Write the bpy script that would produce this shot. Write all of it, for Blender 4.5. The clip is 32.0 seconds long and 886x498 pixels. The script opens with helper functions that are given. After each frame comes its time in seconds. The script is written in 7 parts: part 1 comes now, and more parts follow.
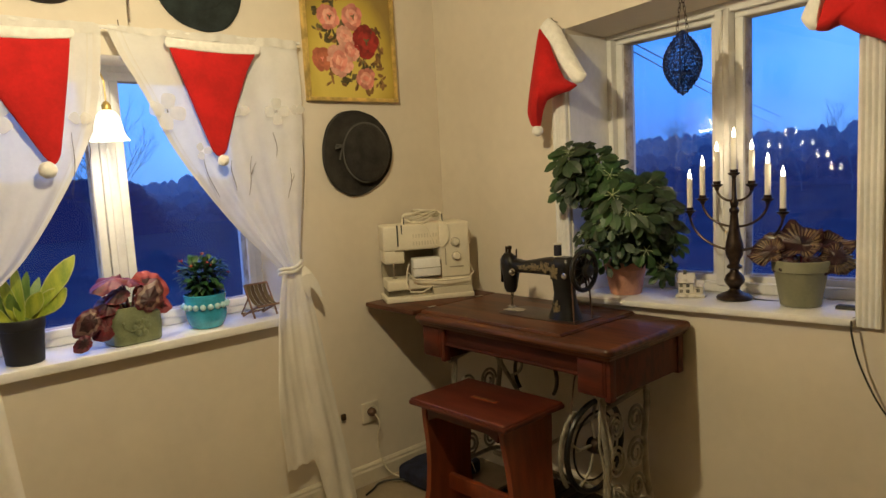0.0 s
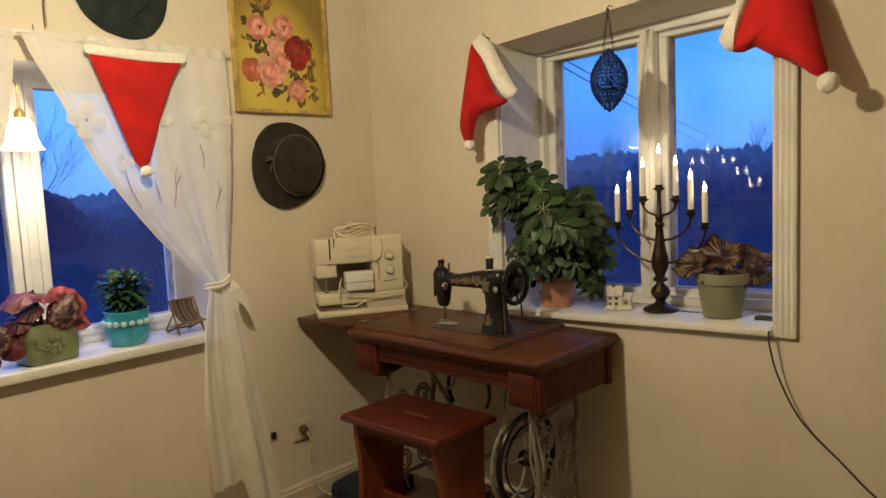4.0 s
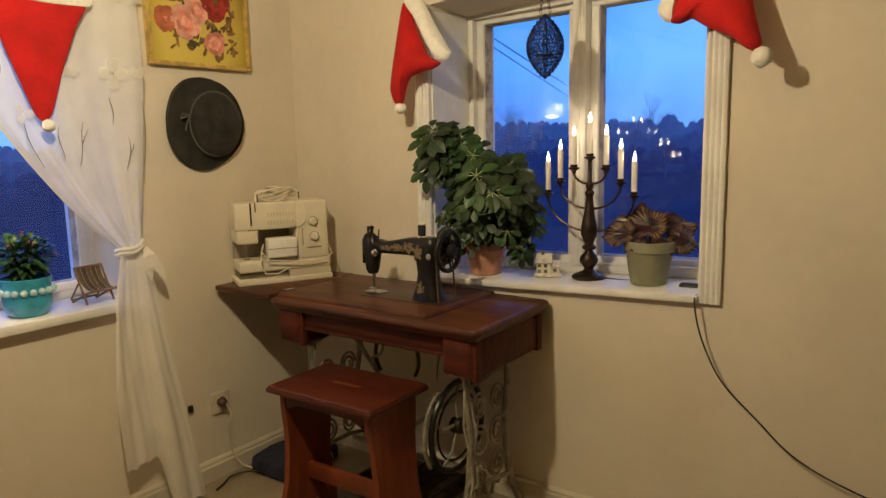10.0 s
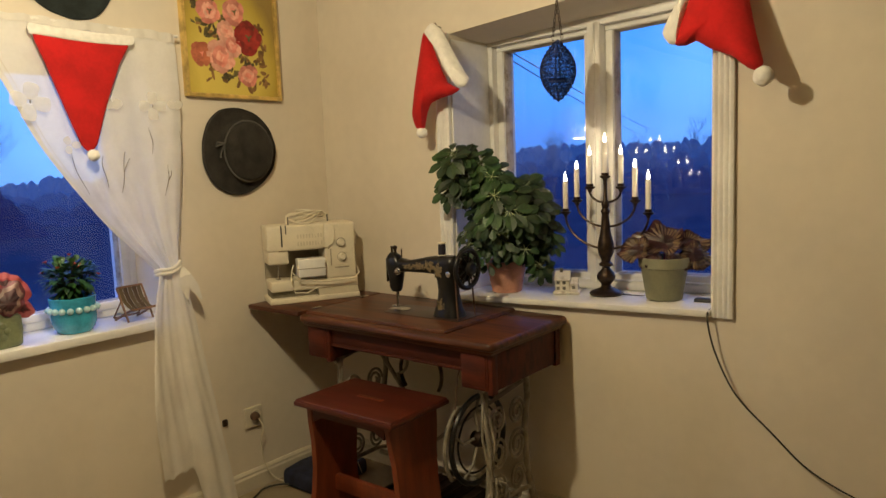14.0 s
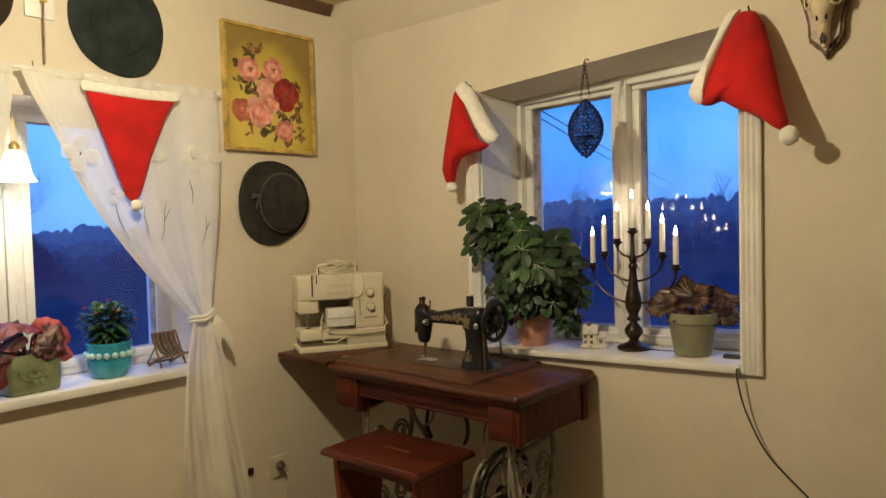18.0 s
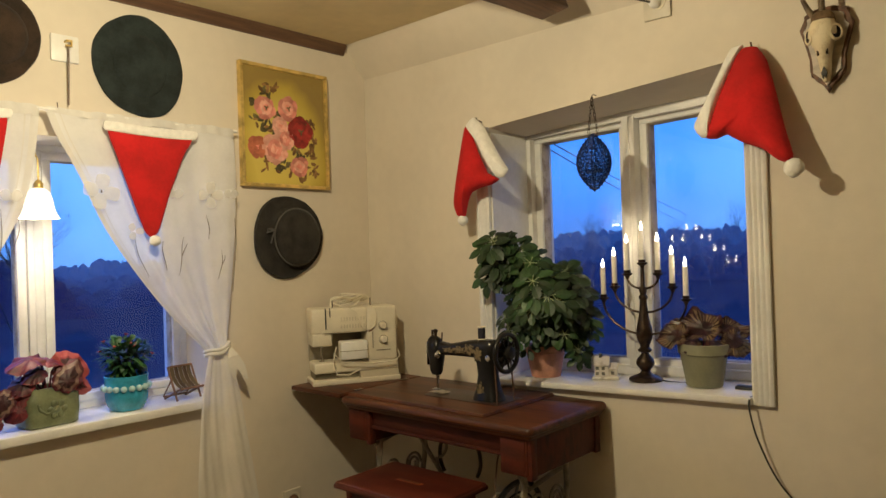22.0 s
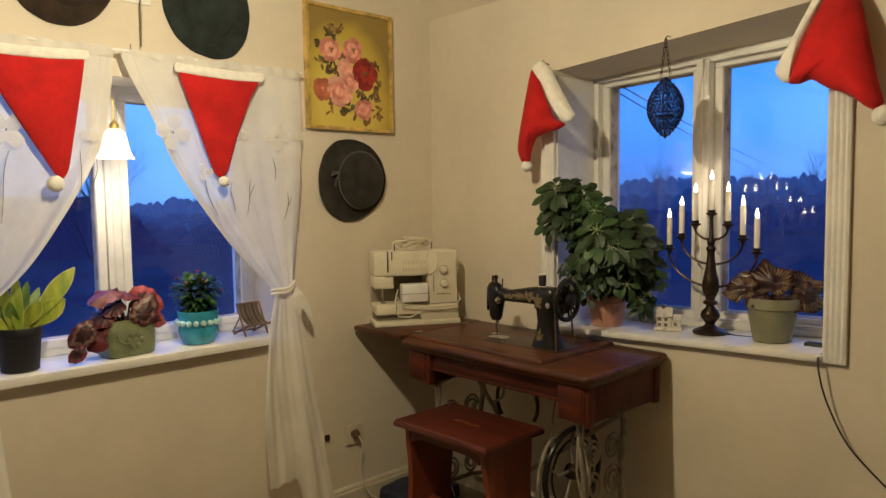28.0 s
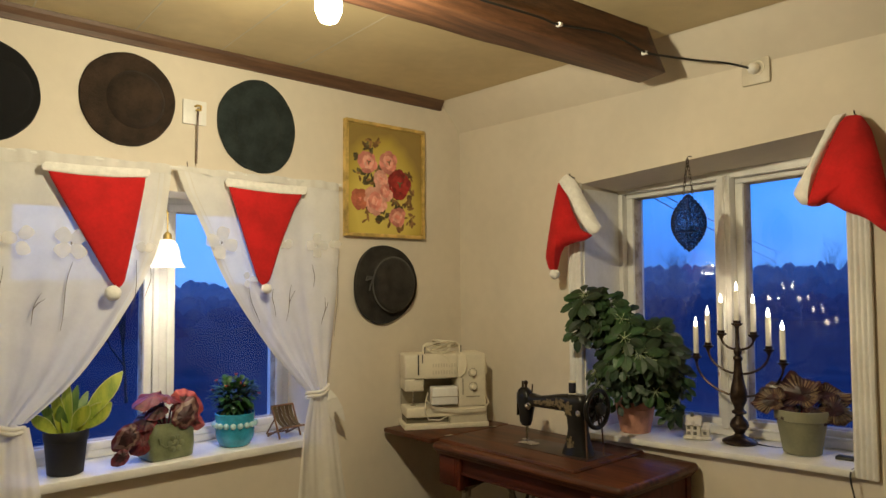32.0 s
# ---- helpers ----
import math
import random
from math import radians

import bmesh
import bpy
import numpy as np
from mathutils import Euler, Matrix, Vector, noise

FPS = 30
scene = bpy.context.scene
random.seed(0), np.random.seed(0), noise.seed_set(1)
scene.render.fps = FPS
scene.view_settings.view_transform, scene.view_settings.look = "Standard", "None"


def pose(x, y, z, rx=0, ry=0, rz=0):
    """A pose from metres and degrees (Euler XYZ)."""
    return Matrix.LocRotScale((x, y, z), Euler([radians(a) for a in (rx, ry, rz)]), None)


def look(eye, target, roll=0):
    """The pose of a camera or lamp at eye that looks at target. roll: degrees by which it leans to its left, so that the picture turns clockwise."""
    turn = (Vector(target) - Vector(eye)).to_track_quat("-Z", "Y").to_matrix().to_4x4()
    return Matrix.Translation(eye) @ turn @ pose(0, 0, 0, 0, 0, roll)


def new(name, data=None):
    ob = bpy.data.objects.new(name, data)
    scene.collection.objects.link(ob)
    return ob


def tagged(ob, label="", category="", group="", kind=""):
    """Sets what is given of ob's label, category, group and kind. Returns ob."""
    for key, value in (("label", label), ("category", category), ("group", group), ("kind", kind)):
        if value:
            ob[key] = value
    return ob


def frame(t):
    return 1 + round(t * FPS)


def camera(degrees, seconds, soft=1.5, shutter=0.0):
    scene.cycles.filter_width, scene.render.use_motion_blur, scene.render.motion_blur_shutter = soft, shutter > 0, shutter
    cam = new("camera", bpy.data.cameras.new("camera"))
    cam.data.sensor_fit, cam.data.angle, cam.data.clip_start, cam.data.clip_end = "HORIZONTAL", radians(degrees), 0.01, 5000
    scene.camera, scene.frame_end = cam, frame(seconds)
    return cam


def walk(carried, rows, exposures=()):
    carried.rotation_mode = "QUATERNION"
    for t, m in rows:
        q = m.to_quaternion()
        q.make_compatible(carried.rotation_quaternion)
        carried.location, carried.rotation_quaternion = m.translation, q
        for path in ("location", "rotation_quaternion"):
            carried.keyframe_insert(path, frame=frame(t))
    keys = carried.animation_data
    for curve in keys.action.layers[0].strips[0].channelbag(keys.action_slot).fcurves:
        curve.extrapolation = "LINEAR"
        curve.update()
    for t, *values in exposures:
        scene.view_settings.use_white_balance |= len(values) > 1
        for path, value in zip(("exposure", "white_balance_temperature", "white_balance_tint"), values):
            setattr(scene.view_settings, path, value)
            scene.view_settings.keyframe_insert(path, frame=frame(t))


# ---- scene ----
cam = camera(64.2, 32.0, soft=1.5)
PATH = [
    (0, (-2.173, -2.425, 1.336), (-0.852, -0.941, 1.103), -3.1),
    (0.5, (-2.173, -2.423, 1.335), (-0.85, -0.941, 1.106), -2.9),
    (1, (-2.166, -2.426, 1.337), (-0.855, -0.933, 1.109), -2.9),
    (1.5, (-2.169, -2.423, 1.337), (-0.868, -0.92, 1.117), -2.8),
    (2, (-2.172, -2.423, 1.333), (-0.846, -0.94, 1.121), -2.7),
    (2.5, (-2.169, -2.433, 1.331), (-0.801, -0.989, 1.126), -3.0),
    (3, (-2.155, -2.442, 1.333), (-0.752, -1.031, 1.135), -2.9),
    (3.5, (-2.145, -2.439, 1.331), (-0.709, -1.061, 1.132), -2.8),
    (5.5, (-2.143, -2.433, 1.332), (-0.69, -1.074, 1.127), -2.5),
    (6, (-2.126, -2.43, 1.336), (-0.704, -1.043, 1.104), -2.6),
    (6.5, (-2.132, -2.424, 1.318), (-0.77, -0.982, 1.061), -2.5),
    (7, (-2.138, -2.424, 1.32), (-0.806, -0.96, 1.036), -2.8),
    (7.5, (-2.143, -2.422, 1.32), (-0.825, -0.948, 1.02), -2.5),
    (8, (-2.141, -2.418, 1.322), (-0.798, -0.967, 1.017), -2.8),
    (8.5, (-2.143, -2.404, 1.327), (-0.737, -1.012, 1.037), -2.5),
    (9, (-2.16, -2.374, 1.326), (-0.652, -1.089, 1.052), -1.4),
    (9.5, (-2.165, -2.353, 1.318), (-0.591, -1.147, 1.055), -1.2),
    (10, (-2.169, -2.325, 1.327), (-0.561, -1.176, 1.024), -1.2),
    (10.5, (-2.173, -2.315, 1.326), (-0.559, -1.183, 0.989), -1.0),
    (11, (-2.178, -2.363, 1.332), (-0.577, -1.204, 1.028), -1.4),
    (11.5, (-2.178, -2.407, 1.337), (-0.597, -1.221, 1.033), -3.2),
    (12, (-2.19, -2.426, 1.328), (-0.63, -1.206, 1.048), -3.1),
    (12.5, (-2.193, -2.433, 1.322), (-0.657, -1.177, 1.071), -3.0),
    (13, (-2.196, -2.442, 1.321), (-0.665, -1.179, 1.071), -2.7),
    (13.5, (-2.195, -2.444, 1.323), (-0.659, -1.188, 1.074), -2.6),
    (14, (-2.192, -2.445, 1.317), (-0.649, -1.194, 1.085), -2.2),
    (14.5, (-2.204, -2.44, 1.315), (-0.648, -1.202, 1.101), -1.9),
    (16.5, (-2.217, -2.448, 1.319), (-0.68, -1.178, 1.171), -1.6),
    (17, (-2.232, -2.452, 1.323), (-0.712, -1.158, 1.205), -1.5),
    (17.5, (-2.237, -2.453, 1.321), (-0.717, -1.156, 1.223), -1.4),
    (18, (-2.233, -2.457, 1.319), (-0.721, -1.15, 1.237), -1.5),
    (18.5, (-2.238, -2.46, 1.321), (-0.728, -1.15, 1.247), -1.8),
    (19, (-2.235, -2.455, 1.319), (-0.718, -1.155, 1.23), -1.6),
    (19.5, (-2.227, -2.466, 1.317), (-0.709, -1.166, 1.234), -1.6),
    (20, (-2.234, -2.469, 1.321), (-0.713, -1.172, 1.268), -2.3),
    (20.5, (-2.248, -2.478, 1.317), (-0.723, -1.184, 1.294), -2.0),
    (21, (-2.25, -2.481, 1.324), (-0.729, -1.182, 1.312), -1.9),
    (21.5, (-2.251, -2.481, 1.319), (-0.748, -1.161, 1.33), -1.7),
    (22, (-2.254, -2.487, 1.321), (-0.765, -1.152, 1.332), -1.9),
    (22.5, (-2.25, -2.493, 1.324), (-0.765, -1.153, 1.313), -2.0),
    (23, (-2.261, -2.475, 1.321), (-0.789, -1.127, 1.196), -2.2),
    (23.5, (-2.243, -2.485, 1.319), (-0.808, -1.104, 1.137), -2.2),
    (24, (-2.246, -2.481, 1.301), (-0.831, -1.084, 1.083), -1.6),
    (24.5, (-2.221, -2.486, 1.276), (-0.901, -1.008, 1.009), -2.2),
    (25, (-2.232, -2.487, 1.278), (-0.973, -0.961, 0.979), -2.9),
    (25.5, (-2.254, -2.473, 1.297), (-1.015, -0.924, 1.045), -2.1),
    (27.5, (-2.276, -2.43, 1.33), (-0.92, -0.967, 1.177), -2.7),
    (28, (-2.25, -2.483, 1.326), (-0.889, -1.024, 1.183), -0.8),
    (28.5, (-2.294, -2.485, 1.336), (-0.952, -1.005, 1.252), -0.9),
    (29, (-2.33, -2.461, 1.361), (-0.919, -1.045, 1.31), -2.0),
    (29.5, (-2.4, -2.428, 1.369), (-0.875, -1.134, 1.312), -0.6),
    (30, (-2.404, -2.454, 1.373), (-0.836, -1.212, 1.341), 0.1),
    (30.5, (-2.375, -2.487, 1.392), (-0.876, -1.164, 1.402), -0.0),
    (31, (-2.307, -2.523, 1.392), (-0.915, -1.09, 1.478), 0.4),
    (31.5, (-2.338, -2.511, 1.4), (-0.964, -1.061, 1.499), 0.1),
    (32, (-2.367, -2.511, 1.411), (-1.033, -1.025, 1.509), -0.3),
]
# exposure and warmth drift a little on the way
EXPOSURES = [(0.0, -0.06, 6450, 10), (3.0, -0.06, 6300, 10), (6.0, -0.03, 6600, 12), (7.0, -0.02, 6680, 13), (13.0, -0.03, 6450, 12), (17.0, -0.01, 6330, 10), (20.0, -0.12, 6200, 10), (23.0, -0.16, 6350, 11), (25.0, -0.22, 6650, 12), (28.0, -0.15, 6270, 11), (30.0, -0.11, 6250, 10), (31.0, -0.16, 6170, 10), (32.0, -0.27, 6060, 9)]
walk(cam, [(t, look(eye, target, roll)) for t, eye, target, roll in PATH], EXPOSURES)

# ---- light ----
world = bpy.data.worlds.new("world")
scene.world = world
world.use_nodes = True
wn = world.node_tree.nodes
wl = world.node_tree.links
wbg = wn["Background"]
wtc = wn.new("ShaderNodeTexCoord")
wsep = wn.new("ShaderNodeSeparateXYZ")
wl.new(wtc.outputs["Generated"], wsep.inputs[0])
wramp = wn.new("ShaderNodeValToRGB")
wl.new(wsep.outputs["Z"], wramp.inputs[0])
we = wramp.color_ramp.elements
we[0].position, we[0].color = 0.0, (0.055, 0.16, 0.50, 1)
we[1].position, we[1].color = 0.42, (0.035, 0.20, 0.80, 1)
we.new(1.0).color = (0.62, 0.95, 3.3, 1)
wmid = we.new(0.1)
wmid.color = (0.055, 0.25, 0.86, 1)
wnoise = wn.new("ShaderNodeTexNoise")
wnoise.inputs["Scale"].default_value = 3.5
wnoise.inputs["Detail"].default_value = 5
wl.new(wtc.outputs["Generated"], wnoise.inputs["Vector"])
wcl = wn.new("ShaderNodeValToRGB")
wcl.color_ramp.elements[0].position, wcl.color_ramp.elements[0].color = 0.42, (0, 0, 0, 1)
wcl.color_ramp.elements[1].position, wcl.color_ramp.elements[1].color = 0.72, (0.8, 0.8, 0.8, 1)
wl.new(wnoise.outputs[0], wcl.inputs[0])
wmix = wn.new("ShaderNodeMixRGB")
wl.new(wcl.outputs[0], wmix.inputs[0])
wl.new(wramp.outputs[0], wmix.inputs[1])
wmix.inputs[2].default_value = (0.17, 0.42, 0.95, 1)
wl.new(wmix.outputs[0], wbg.inputs[0])
wbg.inputs[1].default_value = 2.0


def lamp(name, place, watts, colour, radius):
    d = bpy.data.lights.new(name, "POINT")
    d.energy, d.color, d.shadow_soft_size = watts, colour, radius
    ob = new(name, d)
    ob.location = place
    return ob


WARM = (1.0, 0.84, 0.52)
lamp("pendant_light", (-1.525, -1.197, 2.032), 73, WARM, 0.026)
lamp("window_lamp_light", (-1.425, 0.0, 1.515), 6.5, (1.0, 0.88, 0.68), 0.052)


# ---- materials ----
def material(name, colour, rough=0.6, metal=0.0, vary=0.12, scale=8.0, bump=0.0, bump_scale=60.0, second=None, stretch=(1, 1, 1), coat=0.0, sheen=0.0, blotch=(0.35, 0.65), trans=0.0, island=0.0, through_light=0.45):
    m = bpy.data.materials.new(name)
    m.use_nodes = True
    n, l = m.node_tree.nodes, m.node_tree.links
    b = n["Principled BSDF"]
    b.inputs["Roughness"].default_value, b.inputs["Metallic"].default_value = rough, metal
    b.inputs["Coat Weight"].default_value = coat
    b.inputs["Sheen Weight"].default_value = sheen
    tc = n.new("ShaderNodeTexCoord")
    mp = n.new("ShaderNodeMapping")
    mp.inputs["Scale"].default_value = stretch
    l.new(tc.outputs["Object"], mp.inputs[0])
    no = n.new("ShaderNodeTexNoise")
    no.inputs["Scale"].default_value, no.inputs["Detail"].default_value = scale, 6
    l.new(mp.outputs[0], no.inputs["Vector"])
    fine = n.new("ShaderNodeTexNoise")
    fine.inputs["Scale"].default_value, fine.inputs["Detail"].default_value = scale * 9, 3
    l.new(mp.outputs[0], fine.inputs["Vector"])
    add = n.new("ShaderNodeMath")
    add.operation = "MULTIPLY_ADD"
    l.new(fine.outputs[0], add.inputs[0])
    add.inputs[1].default_value = 0.3
    l.new(no.outputs[0], add.inputs[2])
    r = n.new("ShaderNodeValToRGB")
    c2 = second or tuple(max(0, c * (1 - 2 * vary)) for c in colour)
    c1 = colour if second else tuple(min(1, c * (1 + vary)) for c in colour)
    r.color_ramp.elements[0].position, r.color_ramp.elements[0].color = blotch[0] + 0.15, (*c2, 1)
    r.color_ramp.elements[1].position, r.color_ramp.elements[1].color = blotch[1] + 0.15, (*c1, 1)
    l.new(add.outputs[0], r.inputs[0])
    out = r.outputs[0]
    if island:
        g = n.new("ShaderNodeNewGeometry")
        hs = n.new("ShaderNodeHueSaturation")
        mr = n.new("ShaderNodeMapRange")
        mr.inputs[3].default_value, mr.inputs[4].default_value = 1 - island, 1 + island
        l.new(g.outputs["Random Per Island"], mr.inputs[0])
        l.new(mr.outputs[0], hs.inputs["Value"])
        l.new(out, hs.inputs["Color"])
        out = hs.outputs[0]
    l.new(out, b.inputs["Base Color"])
    if bump:
        bn = n.new("ShaderNodeTexNoise")
        bn.inputs["Scale"].default_value, bn.inputs["Detail"].default_value = bump_scale, 4
        l.new(mp.outputs[0], bn.inputs["Vector"])
        bu = n.new("ShaderNodeBump")
        bu.inputs["Strength"].default_value, bu.inputs["Distance"].default_value = bump, 0.004
        l.new(bn.outputs[0], bu.inputs["Height"])
        l.new(bu.outputs[0], b.inputs["Normal"])
    if trans:
        mix, tr = n.new("ShaderNodeMixShader"), n.new("ShaderNodeBsdfTransparent")
        tl, mx2 = n.new("ShaderNodeBsdfTranslucent"), n.new("ShaderNodeMixShader")
        l.new(out, tl.inputs[0])
        mx2.inputs[0].default_value = through_light
        l.new(b.outputs[0], mx2.inputs[1])
        l.new(tl.outputs[0], mx2.inputs[2])
        mix.inputs[0].default_value = trans
        l.new(mx2.outputs[0], mix.inputs[1])
        l.new(tr.outputs[0], mix.inputs[2])
        l.new(mix.outputs[0], n["Material Output"].inputs[0])
    return m


def glow(name, colour, strength):
    m = bpy.data.materials.new(name)
    m.use_nodes = True
    b = m.node_tree.nodes["Principled BSDF"]
    b.inputs["Base Color"].default_value = (*colour, 1)
    b.inputs["Emission Color"].default_value = (*colour, 1)
    b.inputs["Emission Strength"].default_value = strength
    return m


def lit_glass(name, colour, strength, veil):
    """Thin glass that glows and lets the lamp behind it through."""
    m = bpy.data.materials.new(name)
    m.use_nodes = True
    n, l = m.node_tree.nodes, m.node_tree.links
    e, t, mx = n.new("ShaderNodeEmission"), n.new("ShaderNodeBsdfTransparent"), n.new("ShaderNodeMixShader")
    e.inputs[0].default_value, e.inputs[1].default_value = (*colour, 1), strength
    mx.inputs[0].default_value = veil
    l.new(t.outputs[0], mx.inputs[1])
    l.new(e.outputs[0], mx.inputs[2])
    l.new(mx.outputs[0], n["Material Output"].inputs[0])
    return m


WALL = material("wall_paint", (0.70, 0.632, 0.525), 0.75, vary=0.03, scale=2.5, bump=0.12, bump_scale=90)
BACKW = material("bounce_cutting_wall_paint", (0.40, 0.345, 0.26), 0.75, vary=0.05, scale=2.5, bump=0.1, bump_scale=90)
CREAMP = material("cream_gloss_paint", (0.60, 0.545, 0.44), 0.45, vary=0.06, scale=5, bump=0.06, bump_scale=40)
WHITE = material("white_gloss_paint", (0.82, 0.81, 0.78), 0.35, vary=0.05, scale=6, bump=0.08, bump_scale=40)
CEIL = material("ceiling_board", (0.62, 0.51, 0.30), 0.6, vary=0.06, scale=2.0, bump=0.05)
BEAMW = material("dark_beam_wood", (0.17, 0.075, 0.035), 0.55, second=(0.06, 0.026, 0.014), scale=5, stretch=(0.6, 9, 9), bump=0.35, bump_scale=14)
TRIMW = material("brown_trim_wood", (0.13, 0.068, 0.036), 0.5, second=(0.07, 0.034, 0.019), scale=6, stretch=(0.7, 9, 9), bump=0.1)
FLOORM = material("floor_vinyl", (0.31, 0.25, 0.17), 0.5, second=(0.24, 0.19, 0.125), scale=7, bump=0.08)
TABLEW = material("table_walnut", (0.116, 0.036, 0.013), 0.42, second=(0.042, 0.014, 0.007), scale=4, stretch=(9, 0.7, 9), coat=0.06, bump=0.06, bump_scale=30)
TABLED = material("table_dark_wood", (0.098, 0.018, 0.007), 0.6, second=(0.048, 0.010, 0.0045), scale=5, stretch=(9, 0.7, 4), coat=0.03, bump=0.06, bump_scale=30)
STOOLW = material("stool_red_wood", (0.10, 0.020, 0.010), 0.44, second=(0.062, 0.013, 0.007), scale=5, stretch=(5, 0.8, 5), coat=0.08, bump=0.05)
STOOLL = material("stool_orange_wood", (0.215, 0.046, 0.014), 0.42, second=(0.14, 0.029, 0.010), scale=5, stretch=(5, 5, 0.7), coat=0.15, bump=0.05)
IRON = material("painted_cast_iron", (0.30, 0.27, 0.21), 0.5, vary=0.2, scale=20, bump=0.1)
BLACK = material("black_enamel", (0.012, 0.011, 0.0105), 0.30, vary=0.2, scale=20, coat=0.05)
DARKIRON = material("dark_bronze_metal", (0.055, 0.034, 0.022), 0.36, metal=0.6, vary=0.3, scale=30, bump=0.1)
CHROME = material("worn_chrome", (0.62, 0.60, 0.56), 0.25, metal=1.0, vary=0.15, scale=30)
GOLD = material("gilt_frame", (0.72, 0.52, 0.17), 0.32, metal=0.45, vary=0.18, scale=25, bump=0.15)
CREAM = material("cream_plastic", (0.74, 0.68, 0.54), 0.42, vary=0.04, scale=10)
CREAMD = material("shaded_grey_plastic", (0.31, 0.27, 0.195), 0.5, vary=0.06, scale=10)
CREAMG = material("slope_shade_plastic", (0.46, 0.41, 0.31), 0.5, vary=0.06, scale=10)
CREAMS = material("faded_print", (0.60, 0.545, 0.42), 0.5, vary=0.06, scale=10)
RECESS = material("recess_shade_plastic", (0.17, 0.15, 0.10), 0.6, vary=0.1, scale=10)
for mt, gloss in ((BLACK, 0.3), (TABLEW, 0.3), (TABLED, 0.25), (STOOLW, 0.3), (STOOLL, 0.35)):
    mt.node_tree.nodes["Principled BSDF"].inputs["Specular IOR Level"].default_value = gloss
RED = material("red_felt", (0.54, 0.010, 0.010), 0.95, vary=0.10, scale=10, bump=0.35, bump_scale=300)
FUR = material("white_plush", (0.88, 0.86, 0.82), 0.95, vary=0.04, scale=50, bump=0.5, bump_scale=220, sheen=0.3)
CURTAIN = material("sheer_voile", (0.92, 0.915, 0.91), 0.9, vary=0.03, scale=10, bump=0.1, bump_scale=400, trans=0.19, through_light=0.22)
CURTAIN2 = material("gathered_voile", (0.93, 0.90, 0.83), 0.9, vary=0.03, scale=10, bump=0.15, bump_scale=400, trans=0.22, through_light=0.15)
HEM = material("doubled_voile_hem", (0.85, 0.83, 0.79), 0.9, vary=0.03, scale=14, bump=0.1, bump_scale=400, trans=0.16, through_light=0.22)

PUTTY = material("worn_putty_edge", (0.52, 0.46, 0.37), 0.7, second=(0.20, 0.145, 0.10), scale=15, bump=0.5, bump_scale=90, blotch=(0.30, 0.55))


def glass(name, tint=(1, 1, 1)):
    m = bpy.data.materials.new(name)
    m.use_nodes = True
    n, l = m.node_tree.nodes, m.node_tree.links
    g, t, mx, fr = n.new("ShaderNodeBsdfGlossy"), n.new("ShaderNodeBsdfTransparent"), n.new("ShaderNodeMixShader"), n.new("ShaderNodeFresnel")
    g.inputs["Roughness"].default_value = 0.0
    t.inputs[0].default_value = (*tint, 1)
    fr.inputs[0].default_value = 1.52
    l.new(fr.outputs[0], mx.inputs[0])
    l.new(t.outputs[0], mx.inputs[1])
    l.new(g.outputs[0], mx.inputs[2])
    l.new(mx.outputs[0], n["Material Output"].inputs[0])
    return m


GLASS = glass("window_glass", (0.93, 0.95, 0.97))


# ---- builders ----
def bmnew():
    return bmesh.new()


def finish(name, bm, mat, smooth=False):
    me = bpy.data.meshes.new(name)
    bmesh.ops.recalc_face_normals(bm, faces=bm.faces)
    bm.to_mesh(me)
    bm.free()
    for mm in (mat if isinstance(mat, (list, tuple)) else [mat]):
        me.materials.append(mm)
    if smooth:
        me.shade_smooth()
        me.set_sharp_from_angle(angle=radians(40))
    return me


def part(name, bm, mat, parent, label="", smooth=True):
    ob = new(name, finish(name, bm, mat, smooth))
    ob.parent = parent
    if label:
        tagged(ob, label)
    return ob


def thing(name, label, category, at=(0, 0, 0), turn=(0, 0, 0), group="", kind=""):
    ob = new(name)
    ob.empty_display_size = 0.05
    ob.matrix_basis = pose(*at, *turn)
    return tagged(ob, label, category, group, kind)


def single(name, bm, mat, label, category, group="", kind="", smooth=True, at=None, turn=(0, 0, 0)):
    ob = new(name, finish(name, bm, mat, smooth))
    if at:
        ob.matrix_basis = pose(*at, *turn)
    return tagged(ob, label, category, group, kind)


def box(bm, x0, x1, y0, y1, z0, z1, bevel=0.0, seg=2, m=None):
    vs = [bm.verts.new((x, y, z)) for x in (x0, x1) for y in (y0, y1) for z in (z0, z1)]
    fs = [bm.faces.new([vs[i] for i in q]) for q in ((0, 1, 3, 2), (4, 6, 7, 5), (0, 4, 5, 1), (2, 3, 7, 6), (0, 2, 6, 4), (1, 5, 7, 3))]
    geo = vs
    if bevel:
        es = list({e for f in fs for e in f.edges})
        r = bmesh.ops.bevel(bm, geom=es, offset=bevel, segments=seg, profile=0.5, affect="EDGES")
        geo = list({v for f in r["faces"] for v in f.verts} | {v for v in vs if v.is_valid})
    if m is not None:
        bmesh.ops.transform(bm, matrix=m, verts=[v for v in geo if v.is_valid])
    return geo


def lathe(bm, profile, n=24, m=None, caps=True):
    rings = []
    made = []
    for r, z in profile:
        ring = [bm.verts.new((r * math.cos(2 * math.pi * k / n), r * math.sin(2 * math.pi * k / n), z)) for k in range(n)]
        rings.append(ring)
        made += ring
    for a, b in zip(rings, rings[1:]):
        for k in range(n):
            bm.faces.new((a[k], a[(k + 1) % n], b[(k + 1) % n], b[k]))
    if caps:
        bm.faces.new(rings[0][::-1])
        bm.faces.new(rings[-1])
    if m is not None:
        bmesh.ops.transform(bm, matrix=m, verts=made)
    return made


